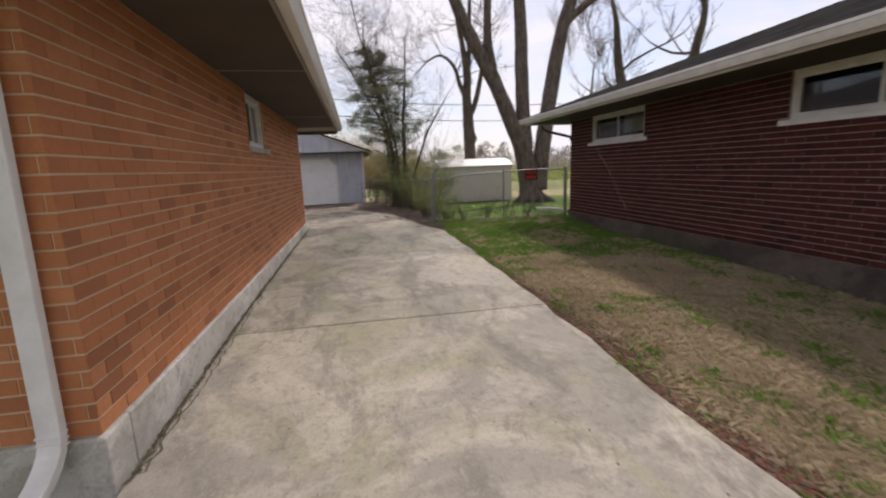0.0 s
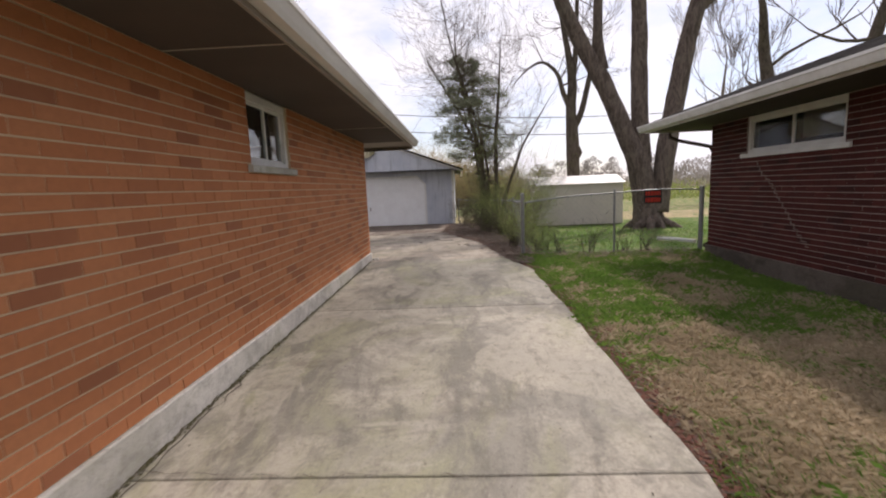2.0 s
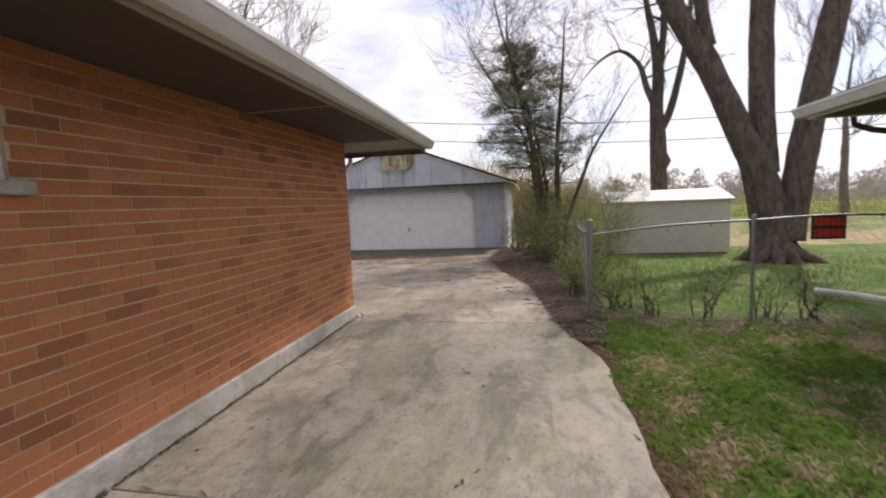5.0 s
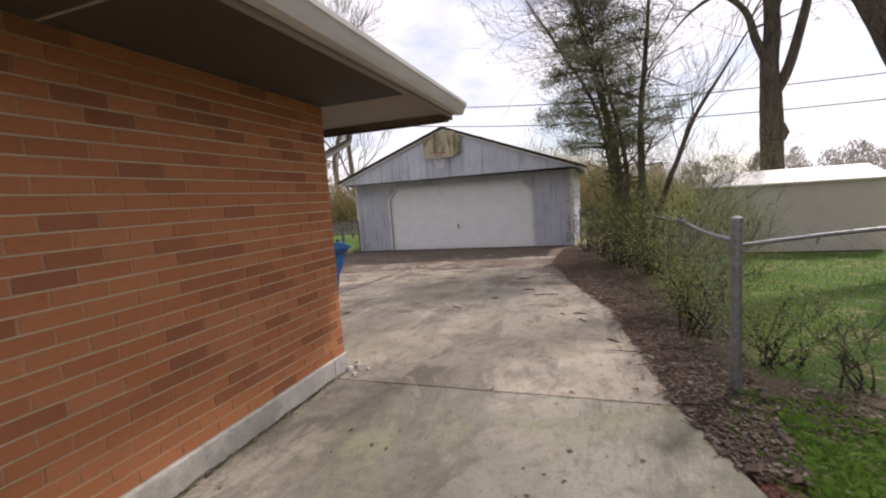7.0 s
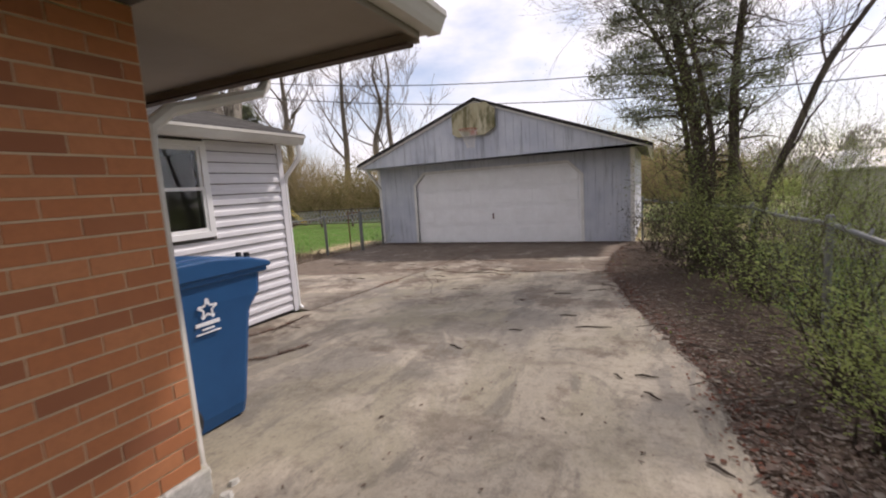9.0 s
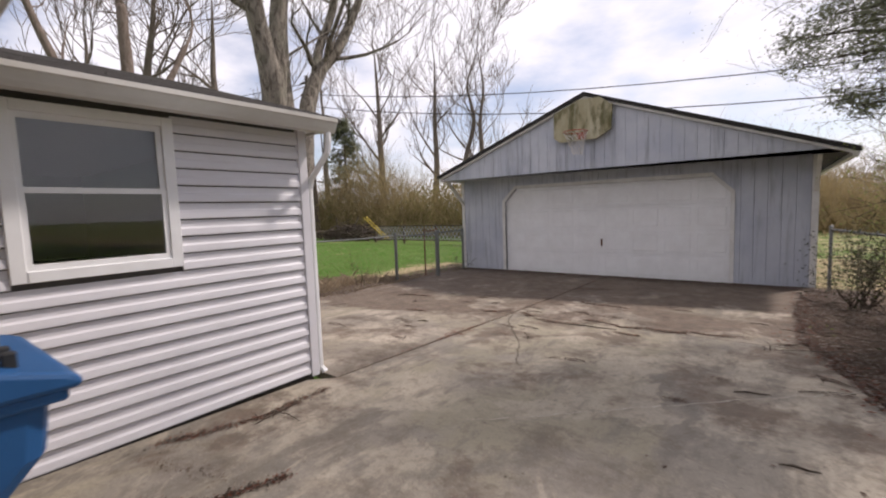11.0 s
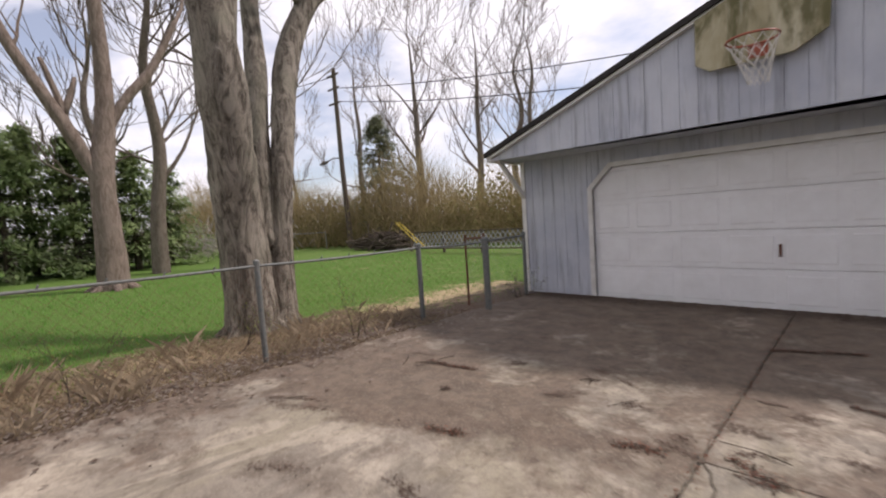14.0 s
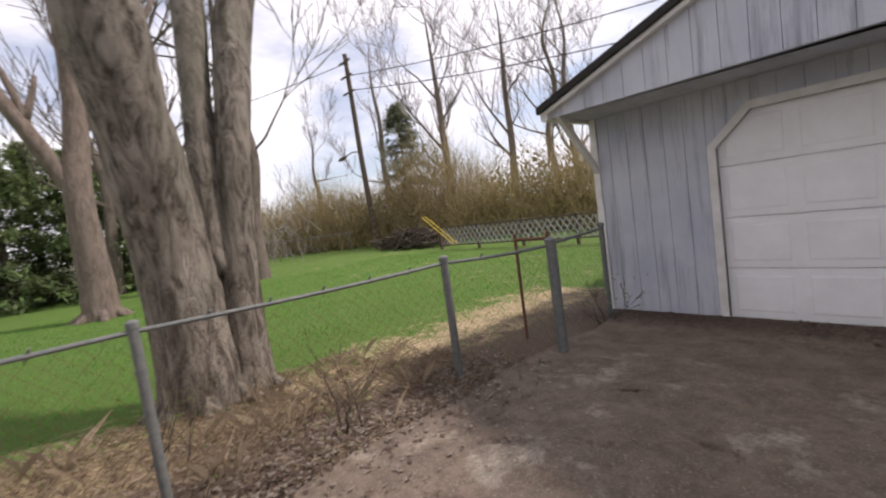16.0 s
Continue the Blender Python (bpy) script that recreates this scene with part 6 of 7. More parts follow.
far_tree_line()
brush_band("hedgerow", "yellow-green scrub beyond the field", [((4, 44), (60, 38), 2.0)], 12000, 1.2, 2.6, LEAF_SPRING, 5, 0.05, True)
brush_band("hedgerow", "tan grass and scrub beyond the field", [((4, 46), (64, 40), 2.0), ((-8, 44), (6, 46), 2.0)], 9000, 1.4, 3.2, BRUSH, 6, 0.02)


# ---- yard fence of crossed slats, pole, wires and oddments beyond the lawn ----
lat = thing("lattice_fence", (-14, 28, -0.1), "low weathered lattice fence along the back of the lawn", "fence")
m = Mesh()
for s in (1, -1):
    for i in range(-3, 46):
        x = -18.0 + i * 0.24
        za, zb = 0.02, 0.74
        xa, xb = (x, x + 0.5) if s > 0 else (x + 0.5, x)
        if -18.1 < min(xa, xb) and max(xa, xb) < -7.4:
            yy = 28.0 + 0.02 * s
            m.add([(xa, yy, za), (xa + 0.045, yy, za), (xb + 0.045, yy, zb), (xb, yy, zb), (xa, yy + 0.012, za), (xa + 0.045, yy + 0.012, za), (xb + 0.045, yy + 0.012, zb), (xb, yy + 0.012, zb)],
                  [(0, 1, 2, 3), (7, 6, 5, 4), (0, 4, 5, 1), (1, 5, 6, 2), (2, 6, 7, 3), (3, 7, 4, 0)])
tagged(m.make("slats", plain("grey lattice", (0.30, 0.305, 0.31), (0.4, 0.4, 0.4), 12), lat), kind="stuff")
for z in (0.0, 0.74):
    m = Mesh()
    m.box(-18.2, 27.96, z, -7.3, 28.05, z + 0.045)
    m.make("rail", POLE, lat)
for i in range(6):
    m = Mesh()
    m.box(-18.2 + i * 2.16, 28.06, -0.3, -18.1 + i * 2.16, 28.14, 0.82)
    m.make("post", POLE, lat)
fence("low wire fence far along the wood's edge", [(-36, 24.5), (-33, 26.0), (-30, 27.5), (-27, 29.0)], 1.1, (0.03, 0.03, 0.03, 0.03), 0.025, GALV, False)
pole = thing("utility_pole", (-25.7, 29.9, 0), "dark wooden utility pole with a street light arm", "utility pole")
m = Mesh()
m.tube([(-25.6, 29.9, -0.5), (-25.9, 29.9, 5), (-26.0, 29.9, 11.0)], [0.17, 0.15, 0.12], 10)
m.make("post", POLE, pole)
for z in (10.5, 9.7, 8.8):
    m = Mesh()
    m.box(-26.55, 29.74, z, -25.4, 29.82, z + 0.09)
    m.make("crossarm", POLE, pole)
m = Mesh()
m.tube([(-25.9, 29.9, 5.5), (-26.6, 29.8, 5.6), (-27.2, 29.7, 5.45)], 0.035, 6)
m.tube([(-27.1, 29.7, 5.45), (-27.5, 29.65, 5.38), (-27.9, 29.6, 5.32)], [0.06, 0.13, 0.05], 8)
m.make("lamp_arm", POLE, pole)


def wire(a, b, sag, r, label):
    m = Mesh()
    a, b = Vector(a), Vector(b)
    m.tube([a.lerp(b, i / 24) - Vector((0, 0, sag * 4 * (i / 24) * (1 - i / 24))) for i in range(25)], r, 5)
    tagged(m.make("overhead_wire", BLACK), label, "wire", "overhead wires")


wire((-26, 29.9, 9.8), (40, 33, 8.2), 3.2, 0.022, "black overhead utility wire strung above the garage")
wire((-26, 29.9, 9.0), (40, 33, 7.2), 3.4, 0.022, "black overhead utility wire strung above the garage")
wire((-26, 29.9, 10.5), (-60, 12, 11), 1.2, 0.022, "black overhead utility wire over the woods")
heap = thing("brush_pile", (-21.3, 29.0, 0), "dark pile of stacked dead branches at the wood's edge", "brush pile")
m, rng = Mesh(), random.Random(3)
for _ in range(260):
    x = rng.gauss(-21.3, 1.0)
    top = max(0.1, 0.95 - 0.32 * abs(x + 21.3))
    p = Vector((x, 29 + rng.gauss(0, 0.4), -0.05 + rng.random() * top))
    d = Vector((rng.gauss(0, 1), rng.gauss(0, 0.5), rng.gauss(0, 0.25))).normalized() * rng.uniform(0.3, 0.9)
    m.tube([p - d, p + d], rng.uniform(0.015, 0.05), 4)
tagged(m.make("sticks", BARK_DARK, heap), kind="stuff")
for x, z in ((0.0, 0.0), (0.22, 0.02)):
    m = Mesh()
    m.tube([(-17.9 + x, 27, 1.3 + z), (-16.3 + x, 27, 0.15 + z)], 0.022, 8)
    tagged(m.make("guy_guard", YELLOW), "yellow plastic guard on a slanting guy wire", "guy guard", "guy guards")
m = Mesh()
m.tube([(5.25, 11.55, 0.14), (5.5, 11.2, 0.15), (5.72, 10.8, 0.14)], 0.042, 9)
tagged(m.make("drain_pipe", WHITE_TRIM), "short white drain pipe lying on the grass", "pipe")


# ---- grass, straw and leaf litter (uncountable) ----
def scatter_blades(name, label, count, area, density, h_lo, h_hi, material, seed, width=0.004, lean=0.35):
    rng = np.random.default_rng(seed)
    x0, x1, y0, y1 = area
    v, f = [], []
    xs, ys, rs, an, ls, hs = (rng.random(count) for _ in range(6))
    for i in range(count):
        x, y = x0 + (x1 - x0) * xs[i], y0 + (y1 - y0) * ys[i]
        if rs[i] > density(x, y):
            continue
        z = land(x, y) - 0.015
        h = h_lo + (h_hi - h_lo) * hs[i]
        a = an[i] * 2 * math.pi
        c, s = math.cos(a), math.sin(a)
        d = lean * h * (0.3 + ls[i])
        k = len(v)
        v += [(x - s * width, y + c * width, z), (x + s * width, y - c * width, z), (x + c * d * 0.4 + s * width * 0.6, y + s * d * 0.4 - c * width * 0.6, z + h * 0.65), (x + c * d, y + s * d, z + h)]
        f += [(k, k + 1, k + 2), (k, k + 2, k + 3)]
    m = Mesh()
    m.v, m.f = v, f
    tagged(m.make(name, material), label, "grass", kind="stuff")


def lawn_mix(x, y):
    return 1.1 * noise.noise((x * 0.9, y * 0.9, 4)) + 0.8 * noise.noise((x * 2.6, y * 2.6, 9)) + 0.4 * noise.noise((x * 7, y * 7, 2))


def off_drive(x, y, m=0.02):
    return x > drive_right(y) + m


def strip_green(x, y):
    if not off_drive(x, y) or x > 5.4:
        return 0.0
    g = lerp([(0, 0.10), (4.5, 0.2), (6.4, 0.5), (9.5, 0.7)], y) + 0.7 * lawn_mix(x, y) + 0.35 * max(0.0, x - 4.3) + (0.5 * max(0.0, 2.5 - x) if y > 4.5 else 0.0)
    return min(max(g, 0.02), 1)


def strip_dry(x, y):
    if not off_drive(x, y, 0.12) or x > 5.4:
        return 0.0
    g = lerp([(0, 1.05), (4.5, 0.95), (6.4, 0.6), (9.5, 0.45)], y) - 0.7 * lawn_mix(x, y) - 0.35 * max(0.0, x - 4.3) - 0.9 * max(0.0, 2.3 - x)
    return min(max(g, 0.02), 1)


scatter_blades("grass", "short green grass on the strip of lawn", 95000, (1.9, 5.45, 0.6, 10.0), strip_green, 0.02, 0.065, BLADE_GREEN, 1, 0.0045, 1.3)
scatter_blades("dry_grass", "flattened straw-coloured dead grass", 110000, (1.9, 5.45, 0.4, 10.0), strip_dry, 0.016, 0.055, BLADE_DRY, 2, 0.0042, 2.0)
scatter_blades("grass", "rough green grass behind the fence", 15000, (2.1, 9.5, 10.0, 19.5), lambda x, y: min(1, 0.55 + 0.5 * lawn_mix(x, y)) if x > 2.4 else 0.25, 0.03, 0.10, BLADE_GREEN, 3, 0.005)
scatter_blades("grass", "fresh green lawn beyond the old fence", 40000, (-20, -7.3, 11.5, 27), lambda x, y: min(1, 0.75 + 0.5 * lawn_mix(x, y)) * (1 if x < -8.6 else 0.3), 0.03, 0.07, BLADE_BRIGHT, 4, 0.006)
scatter_blades("dry_grass", "tangled dry straw along the old fence", 42000, (-9.1, -6.4, 11.5, 18.6), lambda x, y: min(1, 0.4 + 0.6 * lawn_mix(x, y)) if x < drive_left(y) - 0.02 else 0, 0.02, 0.09, BLADE_TAN, 5, 0.003, 1.9)
scatter_blades("dry_grass", "upright clumps of dry straw along the old fence", 2800, (-8.7, -6.9, 11.8, 18.0), lambda x, y: 1 if noise.noise((x * 2, y * 2, 3)) > 0.26 else 0, 0.06, 0.34, BLADE_TAN, 6, 0.0015, 1.1)
scatter_blades("grass", "green weeds along the edge of the drive", 14000, (1.7, 2.45, 3.0, 9.9), lambda x, y: 0.8 * (2.5 - x) if off_drive(x, y, 0.03) and noise.noise((x * 3.5, y * 2.6, 8)) > 0.12 else 0, 0.025, 0.07, BLADE_GREEN, 7, 0.004, 1.3)


def tufts(name, label, count, area, density, h_lo, h_hi, material, seed):
    """Separate tussocks of longer blades fanning out from one root."""
    rng, m = random.Random(seed), Mesh()
    for _ in range(count):
        x, y = rng.uniform(*area[:2]), rng.uniform(*area[2:])
        if rng.random() > density(x, y):
            continue
        z, r = land(x, y) - 0.012, rng.uniform(0.02, 0.055)
        for _b in range(rng.randint(14, 26)):
            a, h = rng.uniform(0, 6.283), rng.uniform(h_lo, h_hi)
            px, py = x + rng.gauss(0, r), y + rng.gauss(0, r)
            c, q, d = math.cos(a), math.sin(a), h * rng.uniform(0.3, 1.2)
            w = 0.0032
            m.add([(px - q * w, py + c * w, z), (px + q * w, py - c * w, z), (px + c * d * 0.45 + q * w * 0.7, py + q * d * 0.45 - c * w * 0.7, z + h * 0.7), (px + c * d, py + q * d, z + h * 0.8)], [(0, 1, 2), (0, 2, 3)])
    tagged(m.make(name, material), label, "grass", kind="stuff")


tufts("grass", "tussocks of fresh green grass in the worn lawn", 1500, (1.92, 5.3, 0.8, 9.9), lambda x, y: strip_green(x, y) if y > 5 else 0.5 * strip_green(x, y), 0.04, 0.10, BLADE_GREEN, 21)
tufts("dry_grass", "tussocks of bleached dead grass in the worn lawn", 1700, (2.05, 5.3, 0.6, 8.5), strip_dry, 0.035, 0.085, BLADE_DRY, 22)


def litter(name, label, count, pick, material, seed, size=0.022, lift=0.0):
    rng = random.Random(seed)
    m = Mesh()
    for _ in range(count):
        x, y, on_slab = pick(rng)
        z = land(x, y) + (0.040 if on_slab else 0.004) + rng.random() * lift
        a, s = rng.uniform(0, 6.28), size * rng.uniform(0.5, 1.5)
        c, d = math.cos(a) * s, math.sin(a) * s
        t1, t2 = rng.uniform(-0.3, 0.9) * s * 0.3, rng.uniform(-0.3, 0.9) * s * 0.3
        w = rng.uniform(0.35, 0.65)
        m.add([(x - c, y - d, z), (x - d * w, y + c * w, z + max(0, t1)), (x + c, y + d, z + max(0, t2)), (x + d * w, y - c * w, z)], [(0, 1, 2), (0, 2, 3)])
    tagged(m.make(name, material), label, "leaf litter", kind="stuff")


def bed(rng):
    y = rng.uniform(9.0, 20.4)
    w = lerp([(9, 0.3), (10, 0.65), (12, 1.1), (15, 1.45), (20.4, 0.7)], y)
    return drive_right(y) + rng.random() ** 1.3 * w - 0.03, y, False


def edge_line(rng):
    y = rng.uniform(0, 9.6)
    return drive_right(y) + abs(rng.gauss(0, 0.13)), y, False


def fence_foot(rng):
    x = rng.uniform(1.7, 5.3)
    return x, 9.85 + rng.gauss(0, 0.22), False


def left_edge(rng):
    y = rng.uniform(12.6, 18.6)
    return drive_left(max(y, 13.1)) + rng.gauss(-0.3, 0.4), y, rng.random() < 0.35


def house_foot(rng):
    return -1.05 + abs(rng.gauss(0, 0.018)), rng.uniform(1.5, 9.8), True


def garage_foot(rng):
    return rng.uniform(-7.4, 0.5), 20.5 - abs(rng.gauss(0, 0.25)), True


def crack_line(rng):
    y = rng.gauss(14.9, 0.22) if rng.random() < 0.5 else rng.uniform(13.6, 19.8)
    return -3.2 + 0.02 * (y - 13) + rng.gauss(0, 0.075 if abs(y - 14.9) < 0.2 else 0.022), y, True


_c = random.Random(71)
CLUMPS = [(_c.uniform(-6.2, 0.3), _c.uniform(14.0, 18.8), _c.uniform(0.05, 0.22), _c.uniform(0.02, 0.07), _c.uniform(-0.6, 0.6)) for _ in range(58)]
CLUMPS += [(-1.6, 16.6, 0.55, 0.03, -0.1), (-0.6, 16.9, 0.5, 0.035, 0.05), (0.0, 16.0, 0.3, 0.03, -0.2), (-2.7, 11.6, 0.4, 0.06, 0.3), (-2.9, 12.3, 0.3, 0.08, 0.6), (-5.6, 17.2, 0.5, 0.12, 0.3), (-5.9, 16.5, 0.4, 0.10, 0.5)]


def clump(rng):
    """Debris washed into short elongated heaps."""
    while True:
        x, y, l, w, a = CLUMPS[rng.randrange(len(CLUMPS))]
        u, v = rng.gauss(0, l * 0.6), rng.gauss(0, w * 0.6)
        px, py = x + u * math.cos(a) - v * math.sin(a), y + u * math.sin(a) + v * math.cos(a)
        if drive_left(py) + 0.05 < px < drive_right(py) - 0.02:
            return px, py, True


# the run at y 17.4 draws the garage's shadow edge in dark crumbs
DRIFTS = [((-2.70, 16.06), (-2.42, 16.0), (-2.08, 16.07)), ((-2.08, 16.32), (-1.85, 16.3), (-1.6, 16.18), (-1.3, 16.26), (-0.88, 16.27)), ((-0.95, 16.36), (-0.62, 16.33), (-0.3, 16.4)),
          ((-3.02, 16.34), (-2.9, 16.25), (-2.78, 16.14)), ((-3.55, 16.1), (-3.3, 16.18)), ((-3.1, 18.55), (-2.45, 18.78)), ((-2.55, 17.42), (-1.8, 17.28)), ((-1.6, 15.9), (-1.3, 15.88)),
          ((-5.6, 16.6), (-5.05, 16.66)), ((-4.6, 15.6), (-4.35, 15.65)), ((-2.7, 11.2), (-2.35, 11.5), (-2.2, 11.9)), ((-3.2, 11.6), (-3.0, 12.2), (-3.05, 12.8))]
RUNS = [(p, q) for line in DRIFTS for p, q in zip(line, line[1:])]


LENGTHS = [math.hypot(q[0] - p[0], q[1] - p[1]) for p, q in RUNS]


def drift(rng):
    """Debris caught in wavering lines across the back slabs; one run traces a shadow edge."""
    p, q = rng.choices(RUNS, LENGTHS)[0]
    f, w = rng.random(), 0.02 * (1.2 + noise.noise((q[0] * 9, q[1] * 9, 4)))
    x, y = p[0] + (q[0] - p[0]) * f, p[1] + (q[1] - p[1]) * f
    k = 0.05 * noise.noise((x * 5, y * 5, 2))
    return x + rng.gauss(0, w), y + k + rng.gauss(0, w), True


def bed_edge(rng):
    y = rng.uniform(9.6, 20.0)
    return drive_right(y) + rng.gauss(0.05, 0.12), y, rng.random() < 0.3


def specks(rng):
    while True:
        x, y = rng.uniform(-6.5, 1.9), rng.uniform(0.5, 20)
        if drive_left(y) < x < drive_right(y):
            return x, y, True


def crack(pts, width, seed, filling=GRIT):
    """A dirt-filled crack wandering across a slab."""
    rng, m = random.Random(seed), Mesh()
    P = []
    for (xa, ya), (xb, yb) in zip(pts, pts[1:]):
        n = max(2, int(math.hypot(xb - xa, yb - ya) / 0.07))
        P += [(xa + (xb - xa) * i / n + rng.gauss(0, 0.012), ya + (yb - ya) * i / n + rng.gauss(0, 0.012)) for i in range(n)]
    for x, y in P:
        w = width * rng.uniform(0.3, 1.0)
        z = land(x, y) + 0.0415
        m.v += [(x - w, y - w * 0.4, z), (x + w, y + w * 0.4, z)]
    m.f = [(2 * i, 2 * i + 1, 2 * i + 3, 2 * i + 2) for i in range(len(P) - 1)]
    part(m.make("crack", filling), drive)


crack([(-2.0, 14.2), (-2.35, 14.9), (-2.95, 15.75), (-3.15, 16.3)], 0.0065, 1)
crack([(-1.02, 9.62), (-0.2, 9.72), (0.7, 9.66), (1.5, 9.7)], 0.008, 2)
crack([(-1.03, 3.38), (0.4, 3.33), (1.85, 3.34)], 0.007, 3)
crack([(-1.03, 6.36), (0.4, 6.33), (1.84, 6.34)], 0.006, 4)
crack([(-1.045, 1.5), (-1.05, 4.0), (-1.045, 7.0), (-1.045, 9.7)], 0.009, 5)
crack([(-1.0, 1.6), (-0.99, 3.0), (-1.0, 4.6)], 0.007, 6)
crack([(-3.19, 13.1), (-3.14, 16.4), (-3.06, 20.4)], 0.009, 7)
PATCH = plain("pale crack filler", (0.50, 0.46, 0.39), (0.40, 0.36, 0.30), 20, 0.9, 0.3)
crack([(-1.75, 13.0), (-1.2, 13.5), (-0.87, 13.83), (-0.2, 14.48), (0.5, 15.1)], 0.013, 9, PATCH)
litter("leaf_litter", "matted brown dead leaves in the bed beside the drive", 26000, bed, LEAF_DEAD, 1, 0.015, 0.04)
litter("leaf_litter", "bleached dead leaves in the bed beside the drive", 11000, bed, LEAF_PALE, 2, 0.014, 0.05)
litter("leaf_litter", "broad curled brown leaves in the bed beside the drive", 1500, bed, LEAF_DEAD, 41, 0.036, 0.05)
litter("leaf_litter", "broad bleached leaves in the bed beside the drive", 700, bed, LEAF_PALE, 42, 0.032, 0.055)
litter("leaf_litter", "reddish debris along the edge of the drive", 7000, edge_line, LEAF_RED, 3, 0.015, 0.012)
litter("leaf_litter", "brown leaves at the foot of the fence", 4200, fence_foot, LEAF_DEAD, 4, 0.02, 0.03)
litter("leaf_litter", "bleached leaves at the foot of the fence", 900, fence_foot, LEAF_PALE, 64, 0.02, 0.03)
litter("leaf_litter", "brown leaves along the old fence", 5200, left_edge, LEAF_DEAD, 5, 0.021, 0.02)
litter("leaf_litter", "bleached leaves along the old fence", 3600, left_edge, LEAF_PALE, 6, 0.021, 0.025)
litter("leaf_litter", "heaps of brown debris washed across the back slabs", 7500, clump, LEAF_DEAD, 7, 0.008, 0.003)
litter("leaf_litter", "wavering drifts of dark wet debris across the back slabs", 4200, drift, LEAF_WET, 61, 0.009, 0.008)
litter("leaf_litter", "brown leaf crumbs caught in the drifts on the back slabs", 2600, drift, LEAF_RED, 62, 0.008, 0.009)
litter("leaf_litter", "reddish mulch spilling over the slab edge", 4200, bed_edge, LEAF_RED, 63, 0.016, 0.014)
litter("leaf_litter", "small dry leaves blown over the slabs", 190, lambda r: (r.uniform(-1.0, 1.3), r.uniform(6.5, 13.5), True), LEAF_DEAD, 51, 0.016, 0.004)
litter("leaf_litter", "dark specks of bark and grit on the concrete", 1600, specks, BARK_DARK, 17, 0.007, 0.001)
litter("leaf_litter", "brown thatch and soil crumbs along the edge of the drive", 4200, edge_line, LEAF_DEAD, 18, 0.013, 0.012)
litter("leaf_litter", "brown debris swept against the garage", 4200, garage_foot, LEAF_DEAD, 8, 0.022, 0.01)
litter("leaf_litter", "reddish buds caught in the slab joint", 1500, crack_line, LEAF_RED, 9, 0.007, 0.002)
litter("moss", "moss and grit in the gap along the house wall", 1500, house_foot, leaf_material("olive moss", (0.09, 0.085, 0.04), (0.17, 0.155, 0.08)), 10, 0.012, 0.006)
for x, y, l, a in ((0.36, 13.16, 0.18, 0.25), (-0.75, 12.24, 0.09, -0.4), (-0.36, 12.87, 0.07, 0.2), (0.05, 13.53, 0.09, 0.1), (0.67, 11.99, 0.05, -0.8), (0.86, 12.05, 0.08, 0.1), (0.9, 11.73, 0.07, -0.7), (-1.9, 15.98, 0.3, 0.1), (1.2, 11.0, 0.07, -0.6), (-0.2, 14.6, 0.12, 0.3), (-3.9, 15.1, 0.08, 0.5)):
    m = Mesh()
    z = land(x, y) + 0.047
    m.tube([(x - l * math.cos(a), y - l * math.sin(a), z), (x - 0.3 * l * math.cos(a), y - 0.3 * l * math.sin(a) + 0.01, z + 0.004), (x + 0.4 * l * math.cos(a), y + 0.4 * l * math.sin(a) - 0.008, z + 0.002), (x + l * math.cos(a), y + l * math.sin(a), z)], [0.004, 0.008, 0.007, 0.003], 6)
    tagged(m.make("fallen_stick", BARK_DARK), "short dark broken stick lying on the concrete", "stick", "sticks on the drive")
m, rng = Mesh(), random.Random(45)
for _ in range(170):
    x, y, _s = bed(rng)
    a, l = rng.uniform(0, 3.14), rng.uniform(0.06, 0.28)
    z = land(x, y) + rng.uniform(0.02, 0.05)
    m.tube([(x - l * math.cos(a), y - l * math.sin(a), z), (x + 0.02, y + 0.01, z + 0.02), (x + l * math.cos(a), y + l * math.sin(a), z + rng.uniform(-0.01, 0.05))], [0.003, 0.005, 0.002], 4)
tagged(m.make("twigs", BARK_FAR), "pale dead twigs strewn over the leaf bed", "twigs", kind="stuff")
m, rng = Mesh(), random.Random(44)
for _ in range(46):
    x, y, _s = clump(rng) if rng.random() < 0.6 else bed(rng)
    a, l = rng.uniform(0, 3.14), rng.uniform(0.05, 0.2)
    z = land(x, y) + 0.045
    m.tube([(x - l * math.cos(a), y - l * math.sin(a), z), (x + 0.02, y + 0.01, z + 0.008), (x + l * math.cos(a), y + l * math.sin(a), z)], 0.003, 4)
tagged(m.make("twigs", BARK_DARK), "broken twigs lying on the concrete", "twigs", kind="stuff")

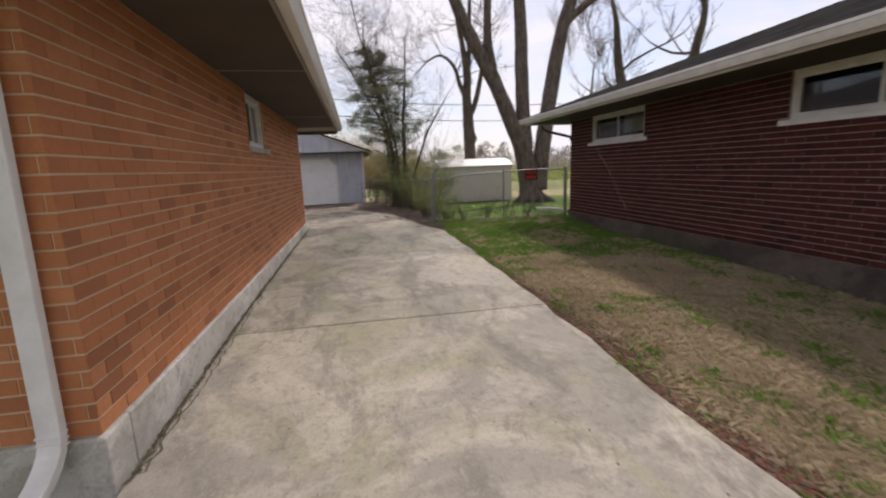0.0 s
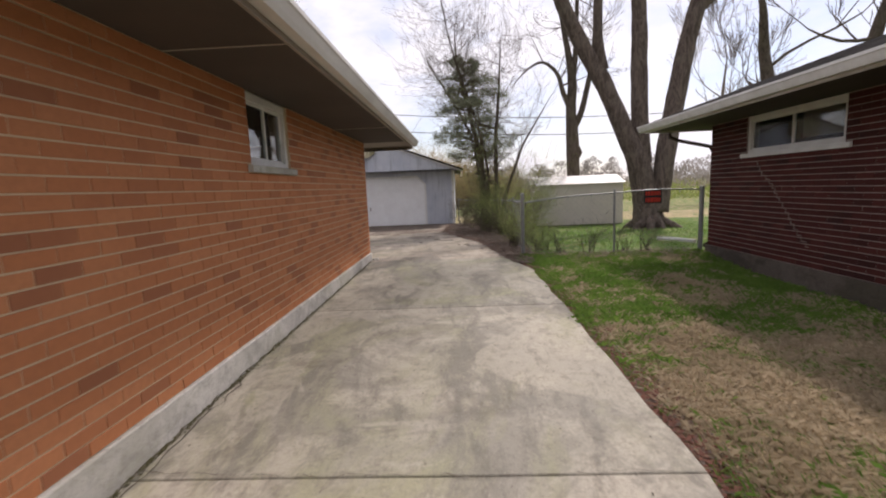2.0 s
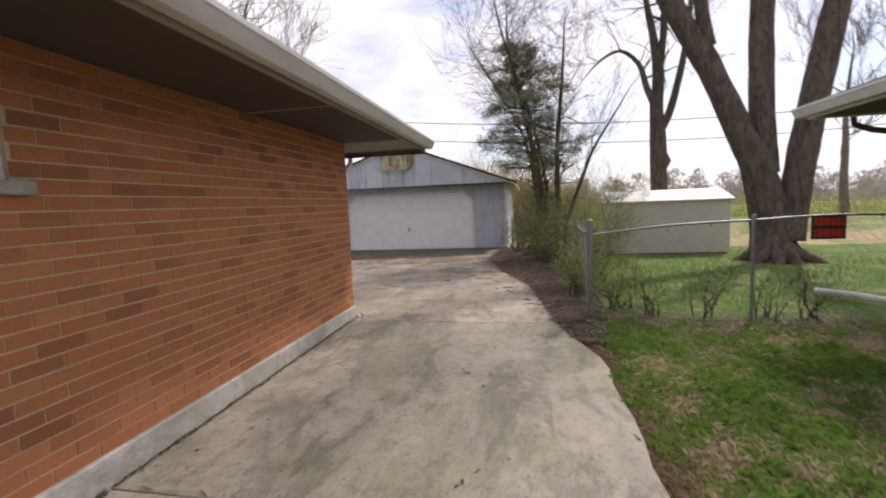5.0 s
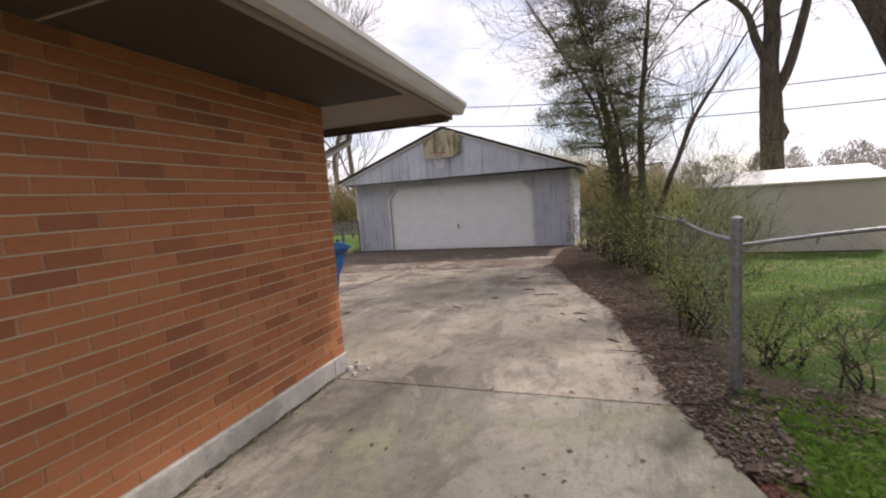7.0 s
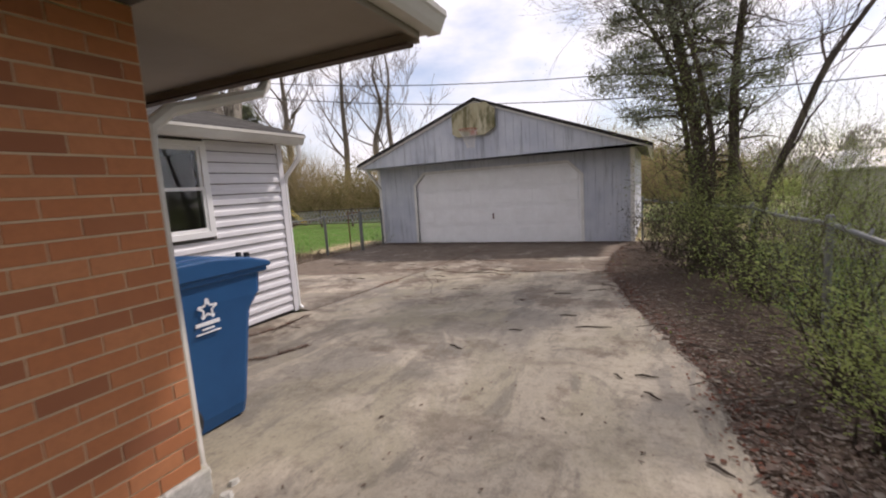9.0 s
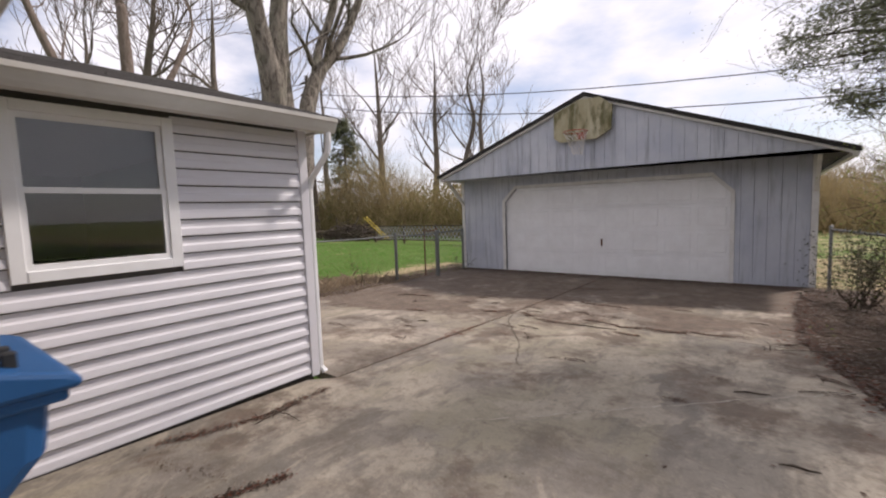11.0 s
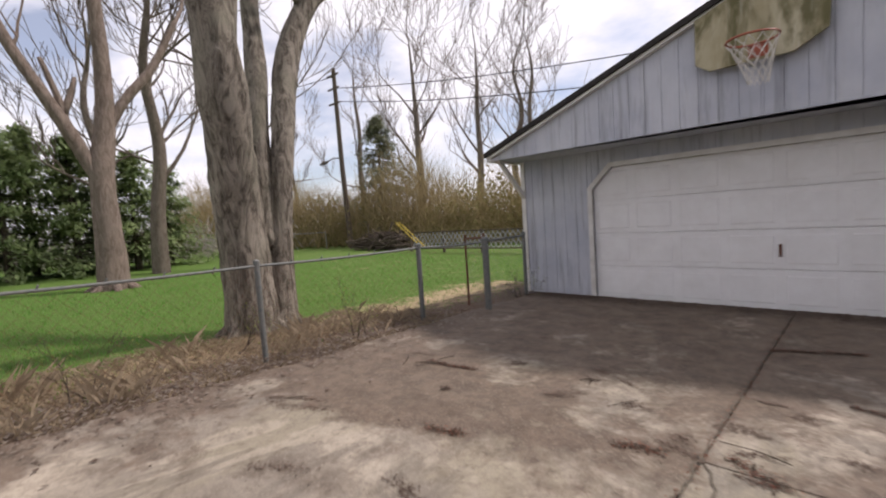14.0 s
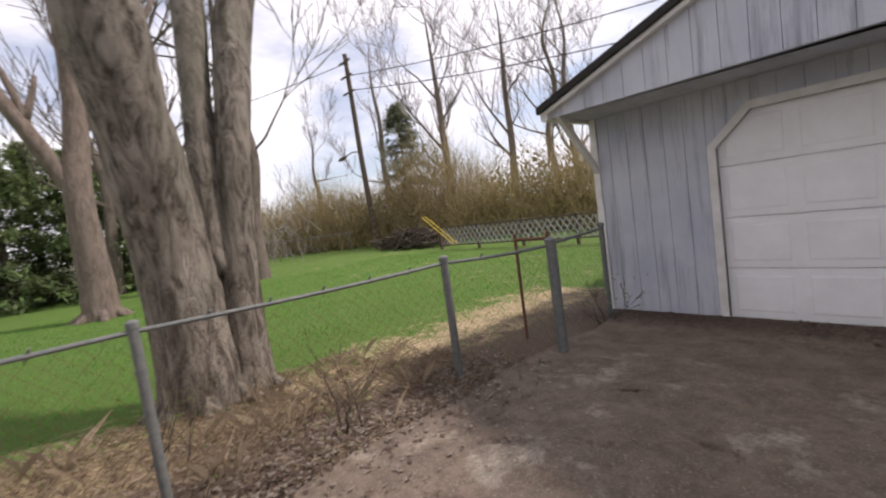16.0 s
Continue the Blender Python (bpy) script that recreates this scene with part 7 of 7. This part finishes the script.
rng = random.Random(12)
for x, y, r in ((-1.02, 9.88, 0.05), (-0.93, 9.80, 0.035), (-0.98, 9.96, 0.04), (-0.86, 9.92, 0.025), (-1.04, 10.06, 0.03), (-0.95, 9.70, 0.02)):
    m = Mesh()
    z = land(x, y) + 0.034
    ring = [(x + r * rng.uniform(0.7, 1.2) * math.cos(a), y + r * rng.uniform(0.7, 1.2) * math.sin(a)) for a in [k * math.pi / 3 for k in range(6)]]
    m.add([(px, py, z) for px, py in ring] + [(x + (px - x) * 0.7, y + (py - y) * 0.7, z + r * rng.uniform(0.5, 0.9)) for px, py in ring],
          [tuple(range(6))[::-1], tuple(range(6, 12))] + [(i, (i + 1) % 6, 6 + (i + 1) % 6, 6 + i) for i in range(6)])
    tagged(m.make("concrete_chunk", FOUNDATION), "broken chunk of concrete by the house corner", "rubble", "rubble by the house corner")

# mortar crack running down the neighbour's wall from the window corner
m, rng = Mesh(), random.Random(8)
p, P = [8.62, 1.70], []
while p[1] > 0.45:
    P.append(tuple(p))
    p[0] -= rng.uniform(0.05, 0.10)
    P.append(tuple(p))
    p[1] -= rng.uniform(0.055, 0.085)
m.tube([(AX - 0.008, y, z) for y, z in P], 0.006, 4)
m.make("crack", MORTAR_GREY, house2)
litter("leaf_litter", "a few bleached curled leaves on the lawn", 9, lambda r: (r.gauss(2.15, 0.1), r.gauss(5.0, 0.16), False), LEAF_PALE, 33, 0.03, 0.02)

# ---- brickwork, brick by brick ----
brickwork(east, 'x', HX1, 1, HY0, HY1, HZ, SOFF - 0.005, [(5.10, 1.69, 6.16, 1.77), WIN], BRICK_ORANGE, (1.4, 3.9), 1)
brickwork(south, 'y', HY0, -1, -3.2, HX1 + 0.005, HZ, SOFF - 0.005, [], BRICK_ORANGE, (-1.45, -1.0), 2)
brickwork(west, 'x', AX, -1, 0.6, AY1, AZ, ASOFF - 0.005, [WA, WB, (6.88, 1.77, 8.98, 1.85), (2.1, 1.77, 4.24, 1.85)], BRICK_DARK, (7.2, 9.9), 3)
